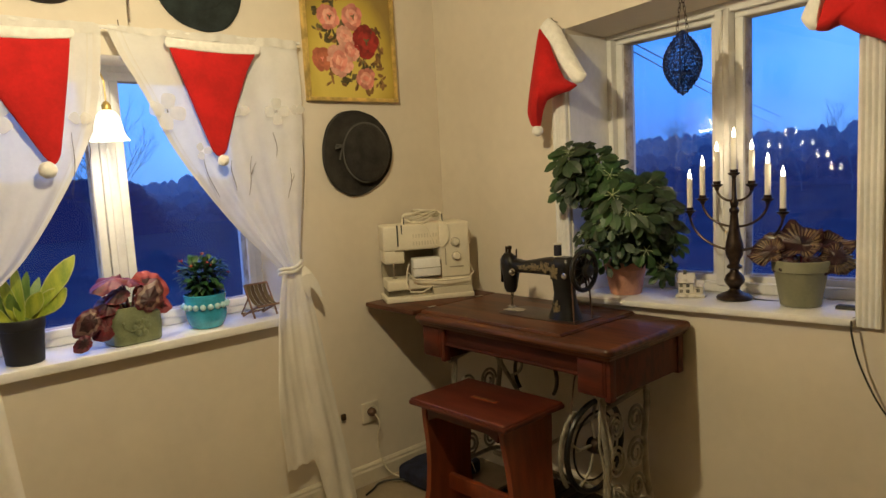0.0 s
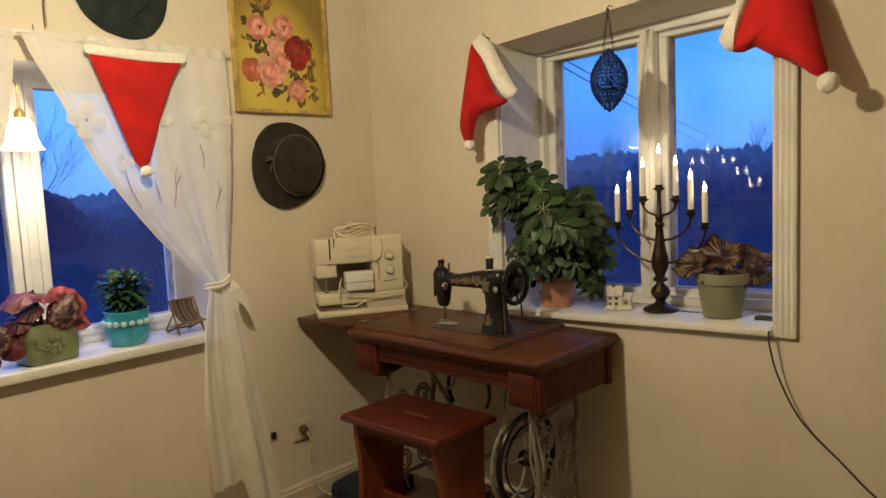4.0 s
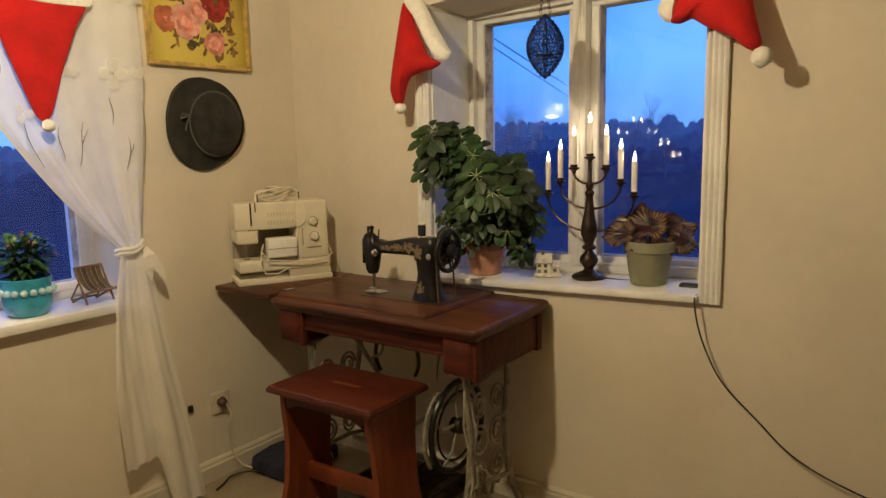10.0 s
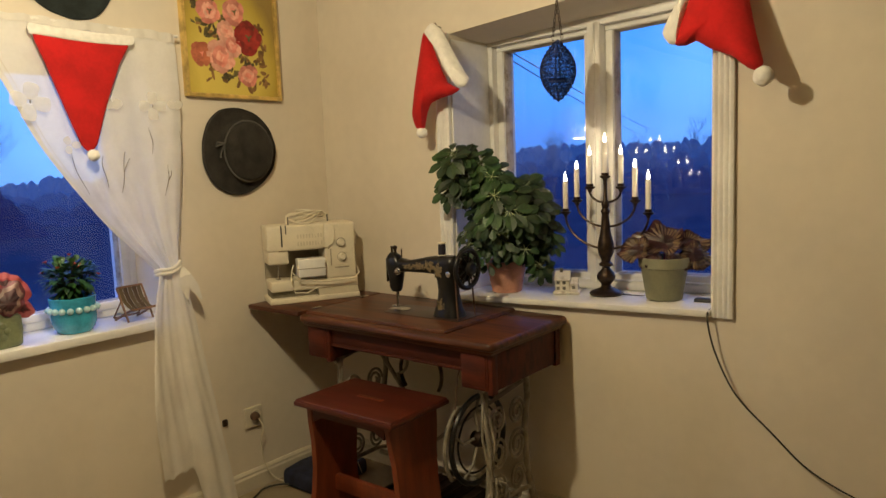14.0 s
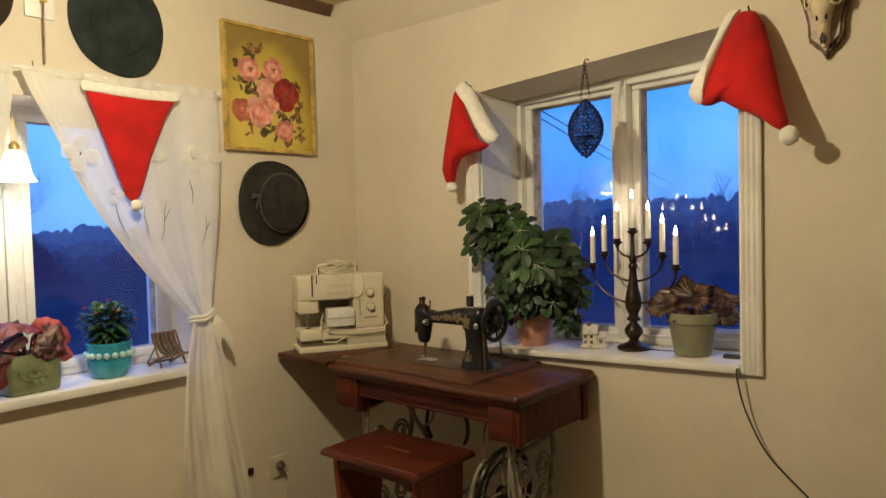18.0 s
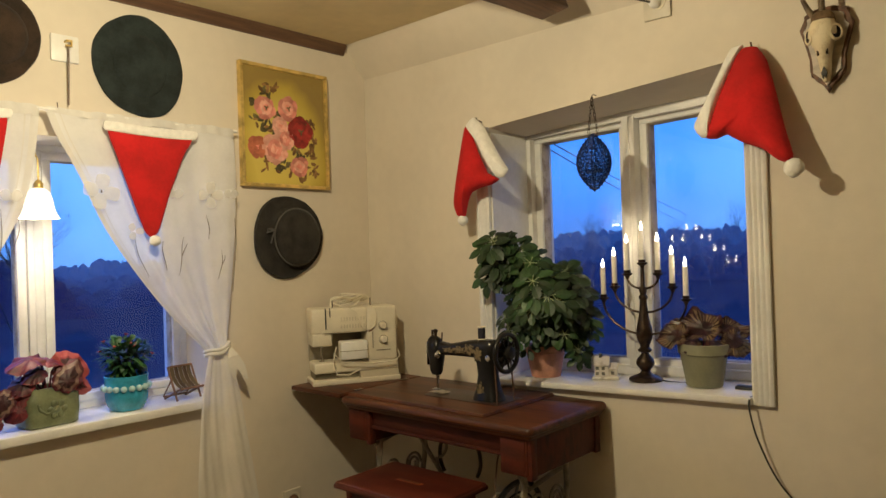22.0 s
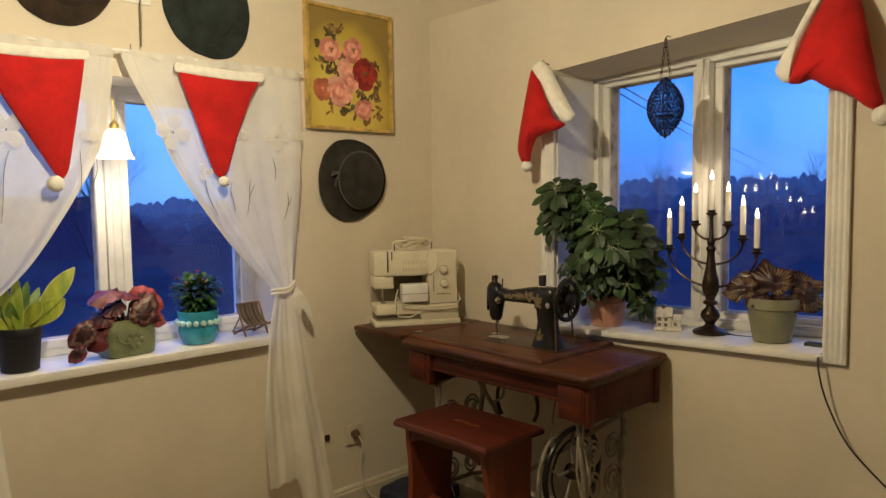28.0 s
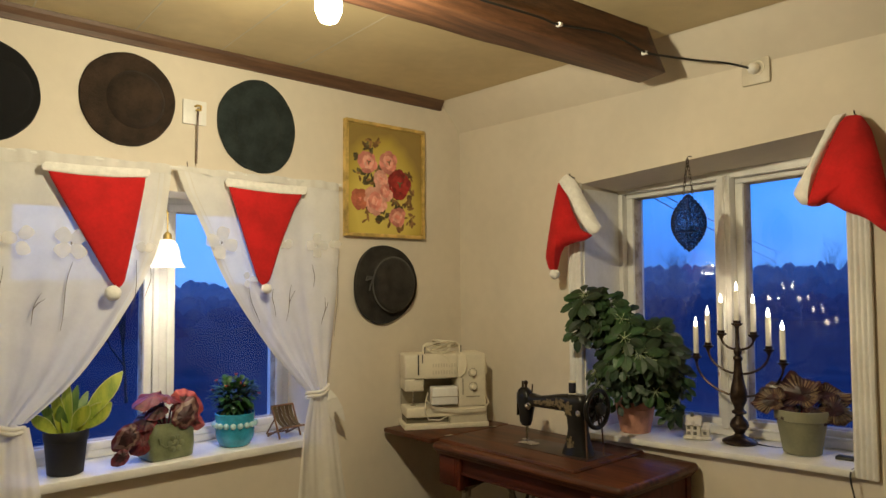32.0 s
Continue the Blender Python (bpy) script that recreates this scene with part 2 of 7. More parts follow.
def tube(bm, pts, r, n=8, closed=False, caps=True):
    pts = [Vector(p) for p in pts]
    rad = r if isinstance(r, (list, tuple)) else [r] * len(pts)
    rings = []
    ref = None
    for k, p in enumerate(pts):
        a = pts[k - 1] if k or closed else p
        b = pts[(k + 1) % len(pts)] if k < len(pts) - 1 or closed else p
        d = (b - a).normalized()
        if ref is None:
            ref = d.orthogonal().normalized()
        ref = (ref - d * ref.dot(d))
        ref = ref.normalized() if ref.length > 1e-6 else d.orthogonal().normalized()
        s = d.cross(ref)
        rings.append([bm.verts.new(p + rad[k] * (math.cos(2 * math.pi * j / n) * ref + math.sin(2 * math.pi * j / n) * s)) for j in range(n)])
    for k in range(len(rings) - (0 if closed else 1)):
        a, b = rings[k], rings[(k + 1) % len(rings)]
        for j in range(n):
            bm.faces.new((a[j], a[(j + 1) % n], b[(j + 1) % n], b[j]))
    if caps and not closed:
        bm.faces.new(rings[0][::-1])
        bm.faces.new(rings[-1])


def arc(c, r, a0, a1, n, ax="xz"):
    out = []
    for k in range(n + 1):
        a = radians(a0 + (a1 - a0) * k / n)
        u, v = r * math.cos(a), r * math.sin(a)
        out.append((c[0] + u, c[1], c[2] + v) if ax == "xz" else (c[0], c[1] + u, c[2] + v) if ax == "yz" else (c[0] + u, c[1] + v, c[2]))
    return out


def extrude_outline(bm, pts, depth, axis="y", start=0.0, bevel=0.0):
    """A closed outline of (u, v), drawn thick along an axis."""
    def at(u, v, d):
        return (u, d, v) if axis == "y" else (d, u, v) if axis == "x" else (u, v, d)
    a = [bm.verts.new(at(u, v, start)) for u, v in pts]
    b = [bm.verts.new(at(u, v, start + depth)) for u, v in pts]
    fs = [bm.faces.new(a), bm.faces.new(b[::-1])]
    for k in range(len(pts)):
        fs.append(bm.faces.new((a[k], b[k], b[(k + 1) % len(pts)], a[(k + 1) % len(pts)])))
    if bevel:
        es = list(set(fs[0].edges) | set(fs[1].edges))
        bmesh.ops.bevel(bm, geom=es, offset=bevel, segments=2, profile=0.5, affect="EDGES")


def grid(bm, nu, nv, fn, thick=0.0):
    vs = [[bm.verts.new(fn(i / nu, j / nv)) for j in range(nv + 1)] for i in range(nu + 1)]
    for i in range(nu):
        for j in range(nv):
            bm.faces.new((vs[i][j], vs[i + 1][j], vs[i + 1][j + 1], vs[i][j + 1]))
    return vs


def lerp(a, b, t):
    return a + (b - a) * t


# ---- setting ----
X0, Y0, CZ = -5.0, -5.6, 2.285        # far walls and ceiling height
LW = (-1.925, -0.825, 0.80, 1.746)     # opening in the north wall: x, x, z, z
RW = (-1.735, -0.735, 0.82, 1.845)     # opening in the east wall: y, y, z, z


def skew(y):
    """The east window has settled: everything in it rises a little away from the corner."""
    return 0.033 * (-1.3 - y)


def settle(bm):
    for v in bm.verts:
        v.co.z += skew(v.co.y)
    return bm


def wall_with_opening(name, axis, lo, hi, top, opening, thick, label):
    bm = bmnew()
    a0, a1, b0, b1 = opening
    us, vs = (lo, a0, a1, hi), (0, b0, b1, top)
    for i in range(3):
        for j in range(3):
            if i == 1 and j == 1:
                continue
            if axis == "y":
                box(bm, us[i], us[i + 1], 0, thick, vs[j], vs[j + 1])
            else:
                box(bm, 0, thick, us[i], us[i + 1], vs[j], vs[j + 1])
    bmesh.ops.remove_doubles(bm, verts=bm.verts, dist=1e-5)
    seen = {}
    for f in bm.faces:
        seen.setdefault(tuple(f.calc_center_median().to_tuple(4)), []).append(f)
    bmesh.ops.delete(bm, geom=[f for fs in seen.values() if len(fs) > 1 for f in fs], context="FACES")
    if axis == "x":                     # the lintel runs a little out of level
        for v in bm.verts:
            if a0 - 0.01 < v.co.y < a1 + 0.01:
                if abs(v.co.z - b1) < 1e-4:
                    v.co.z += skew(v.co.y) - 0.007 - 0.05 * v.co.x + (0.042 * (a1 - v.co.y) if v.co.x < 0.1 else 0.0)
                elif abs(v.co.z - b0) < 1e-4:
                    v.co.z += skew(v.co.y) + 0.002
    return single(name, bm, WALL, label, "wall", kind="structure", smooth=False)


wall_with_opening("wall_north", "y", X0, 0.0, 2.5, (LW[0], LW[1], LW[2] - 0.02, LW[3]), 0.36, "cream painted plaster wall with a curtained window")
wall_with_opening("wall_east", "x", Y0, 0.36, 2.5, RW, 0.45, "cream painted plaster wall with a deep window recess")
# unseen walls closing the room, their beige kept dark to cut bounced light
bm = bmnew(); box(bm, X0 - 0.2, 0.0, Y0 - 0.2, Y0, 0, 2.5)
single("wall_south", bm, BACKW, "plain unseen beige wall, darkened to cut bounced light", "wall", kind="structure", smooth=False)
bm = bmnew(); box(bm, X0 - 0.2, X0, Y0, 0.36, 0, 2.5)
single("wall_west", bm, BACKW, "plain unseen beige wall, darkened to cut bounced light", "wall", kind="structure", smooth=False)
bm = bmnew(); box(bm, X0 - 0.2, 0.45, Y0 - 0.2, 0.36, -0.1, 0)
single("floor", bm, FLOORM, "worn beige floor covering", "floor", kind="structure", smooth=False)
# ceiling boards with thin joints, in one mesh
bm = bmnew()
xs = [X0] + [-0.935 - 0.31 * k for k in range(11, -1, -1)] + [-0.13]
for a, b in zip(xs, xs[1:]):
    box(bm, a + 0.0015, b - 0.0015, Y0, 0, CZ, CZ + 0.02)
box(bm, X0, -0.1, Y0, 0, CZ + 0.006, CZ + 0.03)
for a in xs[1:-1]:
    n0 = len(bm.faces)
    box(bm, a - 0.0022, a + 0.0022, Y0, -0.03, CZ - 0.001, CZ + 0.004)
    bm.faces.ensure_lookup_table()
    for f in bm.faces[n0:]:
        f.material_index = 1
for v in bm.verts:
    if X0 + 0.5 < v.co.x < -0.14:
        v.co.x += 0.073 * v.co.y
single("ceiling", bm, [CEIL, CREAMP], "yellowish ceiling boards with thin pale joints", "ceiling", kind="structure", smooth=False)
# plaster slope between the east wall and the ceiling
bm = bmnew()
extrude_outline(bm, [(0.0, 2.15), (-0.13, CZ + 0.01), (0.0, CZ + 0.01)], -Y0, axis="y", start=Y0)
single("wall_slope", bm, WALL, "narrow sloping plaster strip under the ceiling", "wall", kind="structure", smooth=False)
# brown moulding under the ceiling
bm = bmnew()
extrude_outline(bm, [(0.0, CZ), (-0.035, CZ), (-0.03, CZ - 0.012), (-0.018, CZ - 0.03), (-0.012, CZ - 0.045), (0.0, CZ - 0.045)], -X0 - 0.13, axis="x", start=X0)
single("trim_ceiling", bm, TRIMW, "dark brown wooden moulding under the ceiling", "moulding", kind="structure", smooth=False)
# baseboards
for nm, ax, lo, hi in (("baseboard_north", "x", X0, 0.0), ("baseboard_east", "y", Y0, 0.0)):
    bm = bmnew()
    prof = [(0.0, 0.0), (-0.018, 0.0), (-0.018, 0.058), (-0.013, 0.066), (-0.013, 0.074), (-0.006, 0.084), (0.0, 0.084)]
    if ax == "x":
        extrude_outline(bm, prof, hi - lo, axis="x", start=lo)
    else:
        extrude_outline(bm, prof, hi - lo - 0.018, axis="y", start=lo)
    single(nm, bm, CREAMP, "low cream-painted moulded baseboard", "baseboard", kind="structure", smooth=False)


# ---- windows ----
def frame_bars(bm, m, u0, u1, v0, v1, w, d0, d1, bevel=0.004):
    """A rectangular frame of four bars; u across, v up, d deep; m lays it into the wall."""
    for a in ((u0, u1, v0, v0 + w), (u0, u1, v1 - w, v1), (u0, u0 + w, v0 + w, v1 - w), (u1 - w, u1, v0 + w, v1 - w)):
        box(bm, a[0], a[1], d0, d1, a[2], a[3], bevel, 2, m)


def window(name, label, m, u0, u1, v0, v1, mull, depth, inset, panes, deep, fix=None, ajar=0.0):
    """A two-sash window; u0..u1 by v0..v1 is the opening, depth the face of its frame, inset how far the sashes lie back, panes the depths of the glass, mull the middle of the post, ajar the slope of the first sash's glass."""
    w = thing(name, label, "window", kind="structure")
    fix = fix or (lambda b: b)
    sd = depth + inset
    bm = bmnew()
    frame_bars(bm, m, u0 - 0.01, u1 + 0.01, v0, v1, 0.036, depth, depth + deep)
    frame_bars(bm, m, u0 + 0.020, u1 - 0.020, v0 + 0.030, v1 - 0.030, 0.008, depth - 0.004, depth + 0.01, 0.002)
    part("window_frame", fix(bm), WHITE, w)
    bm = bmnew(); box(bm, mull - 0.026, mull + 0.026, depth - 0.012, depth + deep, v0 + 0.026, v1 - 0.026, 0.005, 2, m)
    box(bm, mull - 0.006, mull + 0.006, depth - 0.016, depth - 0.008, v0 + 0.03, v1 - 0.03, 0.002, 2, m)
    part("mullion", fix(bm), WHITE, w)
    for a, b in ((u0 + 0.026, mull - 0.026), (mull + 0.026, u1 - 0.026)):
        bm = bmnew()
        frame_bars(bm, m, a + 0.002, b - 0.002, v0 + 0.028, v1 - 0.028, 0.030, sd, sd + 0.041)
        frame_bars(bm, m, a + 0.004, b - 0.004, v0 + 0.030, v1 - 0.030, 0.010, sd + 0.049, depth + deep - 0.01, 0.002)
        s = part("sash", fix(bm), WHITE, w)
        bm = bmnew()
        frame_bars(bm, m, a + 0.028, b - 0.028, v0 + 0.054, v1 - 0.054, 0.006, sd + 0.012, panes[0] + 0.006, 0.002)
        part("glazing_putty", fix(bm), PUTTY, s, "worn brownish putty edge")
        for d in panes:
            bm = bmnew()
            e = 0.031 if d == panes[0] else 0.010
            g = ajar * (b - a) if a < mull - 0.1 else 0.0
            vs = [bm.verts.new(m @ Vector(p)) for p in ((a + e, d + g, v0 + e + 0.025), (b - e, d, v0 + e + 0.025), (b - e, d, v1 - e - 0.025), (a + e, d + g, v1 - e - 0.025))]
            bm.faces.new(vs)
            p = part("pane", fix(bm), GLASS, s)
            p.visible_shadow = False
    return w


MN = Matrix.Identity(4)
# for the east wall u runs along -y
ME = Matrix(((0, 1, 0, 0), (-1, 0, 0, 0), (0, 0, 1, 0), (0, 0, 0, 1)))
window("window_1", "white two-sash window with worn paint", MN, LW[0], LW[1], LW[2], LW[3] + 0.005, -1.375, 0.205, -0.006, (0.247, 0.297), 0.12)
window("window_2", "white two-sash double window with dusk outside", ME, -RW[1], -RW[0], RW[2] + 0.012, RW[3] + 0.004, 1.220, 0.25, 0.028, (0.338, 0.385), 0.15, settle, 0.030)

bm = bmnew(); box(bm, LW[0] - 0.03, LW[1] + 0.03, -0.045, 0.205, LW[2] - 0.032, LW[2], 0.006)
single("window_sill_north", bm, WHITE, "white painted wooden window sill with flowerpots", "window sill", kind="structure")
bm = bmnew(); box(bm, -0.03, 0.26, RW[0], RW[1], RW[2] - 0.010, RW[2] + 0.012, 0.005)
single("window_sill_east", settle(bm), WHITE, "white painted deep wooden window sill", "window sill", kind="structure")

for nm, y in (("trim_lining_left", RW[1]), ("trim_lining_right", RW[0] + 0.007)):
    bm = bmnew(); box(bm, 0.001, 0.249, y - 0.007, y, RW[2] + 0.0125, 1.818, 0.002)
    single(nm, settle(bm), WHITE, "white painted board lining the window recess", "lining", kind="structure", smooth=False)


def fluted_board(y0, y1, z0, z1):
    """Casing with grooves, as a run of ridges."""
    bm = bmnew()
    n = 4
    pts = [(0.0, y0), (-0.016, y0)]
    for k in range(n):
        a, b = lerp(y0, y1, (k + 0.12) / n), lerp(y0, y1, (k + 0.88) / n)
        pts += [(-0.017, a), (-0.0195, (a + b) / 2), (-0.017, b), (-0.015, lerp(y0, y1, (k + 1) / n) - 0.0005)]
    pts[-1] = (-0.016, y1)
    pts += [(0.0, y1)]
    extrude_outline(bm, pts, z1 - z0, axis="z", start=z0)
    return bm


single("trim_casing_right", fluted_board(RW[0] - 0.063, RW[0], RW[2] + 0.004, 1.875), WHITE, "fluted white window casing board", "casing", kind="structure", smooth=False)
single("trim_casing_left", fluted_board(RW[1], RW[1] + 0.063, RW[2] - 0.030, 1.822), WHITE, "fluted white window casing board", "casing", kind="structure", smooth=False)

# ---- ceiling beam ----
bm = bmnew()
box(bm, X0, -0.13, -1.222, -1.078, 2.145, CZ + 0.004, 0.006)
bmesh.ops.subdivide_edges(bm, edges=[e for e in bm.edges if e.calc_length() > 1], cuts=60)
for v in bm.verts:
    if v.co.x > -0.3:
        v.co.x -= ((v.co.z - 2.145) * 0.75 - 0.3 * (v.co.y + 1.15)) * (v.co.x + 0.3) / 0.17
    v.co += Vector((0, 0.075 * (-0.13 - v.co.x) + noise.noise(v.co * 4) * 0.006, noise.noise(v.co * 5 + Vector((9, 0, 0))) * 0.005))
single("ceiling_beam", bm, BEAMW, "dark brown rough-hewn ceiling beam", "beam", kind="structure")


# ---- treadle sewing table ----
tab = thing("sewing_table", "old dark walnut treadle sewing table with opened leaf", "sewing table", (-0.25, -0.80, 0))


def local_box(*b, bevel=0.004):
    bm = bmnew()
    box(bm, *b, bevel)
    return bm


def moulded_board(x0, x1, y0, y1, steps, r=0.02):
    """A board with rounded corners and a moulded edge; steps run from below: inset, height."""
    bm = bmnew()
    rows = []
    for inset, z in steps:
        row = []
        for cx, cy, a0 in ((x1, y1, 0), (x0, y1, 90), (x0, y0, 180), (x1, y0, 270)):
            for k in range(5):
                a = radians(a0 + 22.5 * k)
                row.append(bm.verts.new((cx + (-r if cx == x1 else r) + (r - inset) * math.cos(a), cy + (-r if cy == y1 else r) + (r - inset) * math.sin(a), z)))
        rows.append(row)
    n = len(rows[0])
    for p, q in zip(rows, rows[1:]):
        for k in range(n):
            bm.faces.new((p[k], p[(k + 1) % n], q[(k + 1) % n], q[k]))
    bm.faces.new(rows[0][::-1])
    bm.faces.new(rows[-1])
    return bm


part("tabletop", moulded_board(-0.242, 0.240, -0.440, 0.462, [(0.020, 0.733), (0.017, 0.739), (0.012, 0.743), (0.011, 0.748), (0.006, 0.750), (0.001, 0.755), (0.0, 0.762), (0.002, 0.769), (0.006, 0.774), (0.010, 0.776)], 0.026), TABLEW, tab)
part("machine_bed", moulded_board(-0.205, 0.225, -0.228, 0.460, [(0.0, 0.7762), (0.0, 0.7795), (0.004, 0.7815), (0.0045, 0.7835), (0.006, 0.786), (0.010, 0.7868)], 0.012), TABLEW, tab, "raised panel round the machine")
lf = part("leaf", local_box(-0.238, 0.225, 0.4635, 0.775, 0.768, 0.787, bevel=0.005), TABLEW, tab, "folded-out wooden leaf")
for x in (-0.14, 0.12):
    part("hinge", local_box(x - 0.02, x + 0.02, 0.452, 0.470, 0.7875, 0.7895, bevel=0.001), CHROME, tab, "small worn brass hinge")
bm = bmnew(); box(bm, -0.196, -0.171, -0.31, 0.35, 0.668, 0.741, 0.004)
box(bm, -0.203, -0.19, -0.30, 0.34, 0.664, 0.676, 0.003)
part("apron", bm, TABLED, tab)
bm = bmnew(); box(bm, 0.18, 0.2, -0.31, 0.35, 0.668, 0.741, 0.004)
part("back_apron", bm, TABLED, tab)
for y0, y1 in ((-0.412, -0.290), (0.328, 0.446)):
    bm = bmnew()
    box(bm, -0.203, 0.205, y0, y1, 0.610, 0.741, 0.005)
    ca = part("drawer_case", bm, TABLED, tab)
    bm = bmnew()
    box(bm, -0.215, -0.201, y0 + 0.008, y1 - 0.008, 0.617, 0.735, 0.004)
    box(bm, -0.218, -0.213, y0 + 0.016, y1 - 0.016, 0.625, 0.727, 0.003)
    dr = part("drawer_front", bm, TABLED, ca)
    for x in (-0.205, 0.185):
        bm = bmnew(); box(bm, x - 0.006, x + 0.026, min(y0, y1) - 0.006, min(y0, y1) + 0.016, 0.603, 0.740, 0.004)
        part("corner_post", bm, TABLED, ca)
# cast iron stand
for y in (-0.325, 0.365):
    for s in (-1, 1):
        bm = bmnew()
        tube(bm, [(s * 0.12, y, 0.61), (s * 0.13, y, 0.50), (s * 0.105, y, 0.38), (s * 0.12, y, 0.22), (s * 0.16, y, 0.10), (s * 0.205, y, 0.03), (s * 0.22, y, 0.012)], [0.012, 0.011, 0.011, 0.012, 0.013, 0.013, 0.014], 10)
        part("leg", bm, IRON, tab, "cream-painted cast iron leg")
    for z in (0.15, 0.585):
        bm = bmnew()
        tube(bm, [(-0.15, y, z), (-0.05, y, z + 0.02), (0.05, y, z + 0.02), (0.15, y, z)], 0.009, 8)
        part("cross_bar", bm, IRON, tab)
    for s in (-1, 1):
        for cz, r in ((0.46, 0.05), (0.34, 0.06), (0.22, 0.05)):
            bm = bmnew()
            pts = []
            for k in range(34):
                a = k / 33 * math.pi * 4.2
                rr = r * (1 - 0.75 * k / 33)
                pts.append((s * (0.058 + rr * math.cos(a) * 0.9), y, cz + rr * math.sin(a)))
            tube(bm, pts, 0.0055, 6)
            part("scroll", bm, IRON, tab)
bm = bmnew()
tube(bm, [(0.07, -0.325, 0.15), (0.07, 0.36, 0.15)], 0.011, 8)
part("stretcher", bm, IRON, tab)
bm = bmnew()
tube(bm, [(0.10, -0.325, 0.56), (0.0, 0.0, 0.30), (0.10, 0.36, 0.56)], 0.009, 8)
part("stretcher", bm, IRON, tab)
bm = bmnew()
tube(bm, arc((0.08, 0.13, 0.52), 0.105, -40, 215, 30, "yz"), 0.0075, 8)
part("brace_arch", bm, DARKIRON, tab, "dark curved iron bracket under the top")
bm = bmnew()
tube(bm, arc((0.07, 0.245, 0.56), 0.055, -60, 250, 22, "yz"), 0.006, 8)
tube(bm, arc((0.07, 0.30, 0.62), 0.03, 0, 300, 16, "yz"), 0.005, 6)
tube(bm, [(0.07, 0.245, 0.505), (0.07, 0.22, 0.43), (0.07, 0.26, 0.33)], 0.006, 8)
part("brace_scroll", bm, IRON, tab, "cream-painted iron scroll under the top")
# flywheel with spokes, belt and treadle plate
bm = bmnew()
WY = -0.215
ring = arc((-0.02, WY, 0.36), 0.155, 0, 360, 44, "xz")[:-1]
tube(bm, ring, 0.010, 8, closed=True)
tube(bm, arc((-0.02, WY, 0.36), 0.118, 0, 360, 40, "xz")[:-1], 0.004, 6, closed=True)
wh = part("flywheel", bm, BLACK, tab, "black iron flywheel")
# cream bar added for the lit edge of the wheel's stand
bm = bmnew(); tube(bm, arc((-0.02, WY + 0.012, 0.36), 0.176, 140, 215, 16, "xz"), 0.0075, 8)
tube(bm, [(-0.155, WY + 0.012, 0.473), (-0.12, WY + 0.014, 0.50), (-0.08, WY + 0.016, 0.49)], 0.006, 6)
part("lit_edge_bar", bm, IRON, tab, "curved cream bar for the stand's lit edge")
for k in range(5):
    a = radians(72 * k + 15)
    bm = bmnew()
    tube(bm, [(-0.02 + 0.02 * math.cos(a), WY, 0.36 + 0.02 * math.sin(a)), (-0.02 + 0.09 * math.cos(a + 0.25), WY, 0.36 + 0.09 * math.sin(a + 0.25)), (-0.02 + 0.15 * math.cos(a), WY, 0.36 + 0.15 * math.sin(a))], 0.006, 6)
    part("spoke", bm, IRON, wh)
bm = bmnew(); lathe(bm, [(0.0, -0.02), (0.026, -0.02), (0.03, 0), (0.026, 0.02), (0.0, 0.02)], 18, pose(-0.02, WY, 0.36, 90, 0, 0), caps=False)
part("hub", bm, DARKIRON, wh)
bm = bmnew(); box(bm, -0.15, 0.13, -0.2, 0.2, 0.085, 0.097, 0.003)
trd = part("treadle", bm, DARKIRON, tab)
for k in range(9):
    bm = bmnew(); box(bm, -0.15, 0.13, -0.19 + k * 0.045, -0.18 + k * 0.045, 0.097, 0.103, 0.001)
    part("treadle_rib", bm, DARKIRON, trd)
bm = bmnew()
tube(bm, [(-0.17, WY + 0.004, 0.36), (-0.10, WY + 0.02, 0.6), (-0.03, -0.19, 0.76)], 0.003, 6)
tube(bm, [(0.13, WY + 0.004, 0.38), (0.06, WY + 0.03, 0.6), (0.03, -0.19, 0.76)], 0.003, 6)
part("drive_belt", bm, TRIMW, tab, "thin brown leather belt")
# white cord coiled over the stand
coil = thing("cord_coil", "cream cord wound in a coil beside the stand", "cord", (-0.39, -1.15, 0))
bm = bmnew()
random.seed(5)
pts = []
for k in range(260):
    a = k / 260 * math.pi * 2 * 9
    rr = 0.035 + 0.075 * ((k % 97) / 97)
    pts.append((0.03 + rr * math.cos(a) * 0.55 + 0.01 * math.sin(k), 0.012 * math.sin(k * 0.7), 0.15 + rr * 1.25 * math.sin(a)))
tube(bm, pts, 0.0042, 5)
tube(bm, [(0.02, 0.0, 0.22), (-0.015, 0.0, 0.34), (-0.035, 0.005, 0.44), (-0.02, 0.01, 0.55), (0.0, 0.03, 0.6)], 0.005, 6)
tube(bm, [(0.05, 0.0, 0.2), (0.02, 0.01, 0.30), (0.03, 0.0, 0.4), (0.01, 0.01, 0.5), (0.0, 0.03, 0.58)], 0.005, 6)
tube(bm, [(0.0, 0, 0.1), (-0.03, 0.0, 0.05), (0.02, 0.0, 0.005), (0.09, 0.0, 0.005)], 0.005, 6)
part("loop", bm, IRON, coil)

# ---- stool ----
st = thing("stool", "reddish-brown varnished wooden stool with slanted panel legs", "stool", (-0.517, -0.738, 0), (0, 0, 1.2))
bm = bmnew()
box(bm, -0.152, 0.152, -0.228, 0.228, 0.505, 0.521, 0.004, 2)
box(bm, -0.149, 0.149, -0.225, 0.225, 0.515, 0.529, 0.007, 3)
part("seat", bm, STOOLW, st)
# the slot's lit edge is painted with the paler leg wood
bm = bmnew(); box(bm, -0.010, 0.010, -0.058, 0.058, 0.5288, 0.5305, 0.0007)
part("hand_slot", bm, STOOLL, st, "hand slot edge, its highlight put in as pale wood")
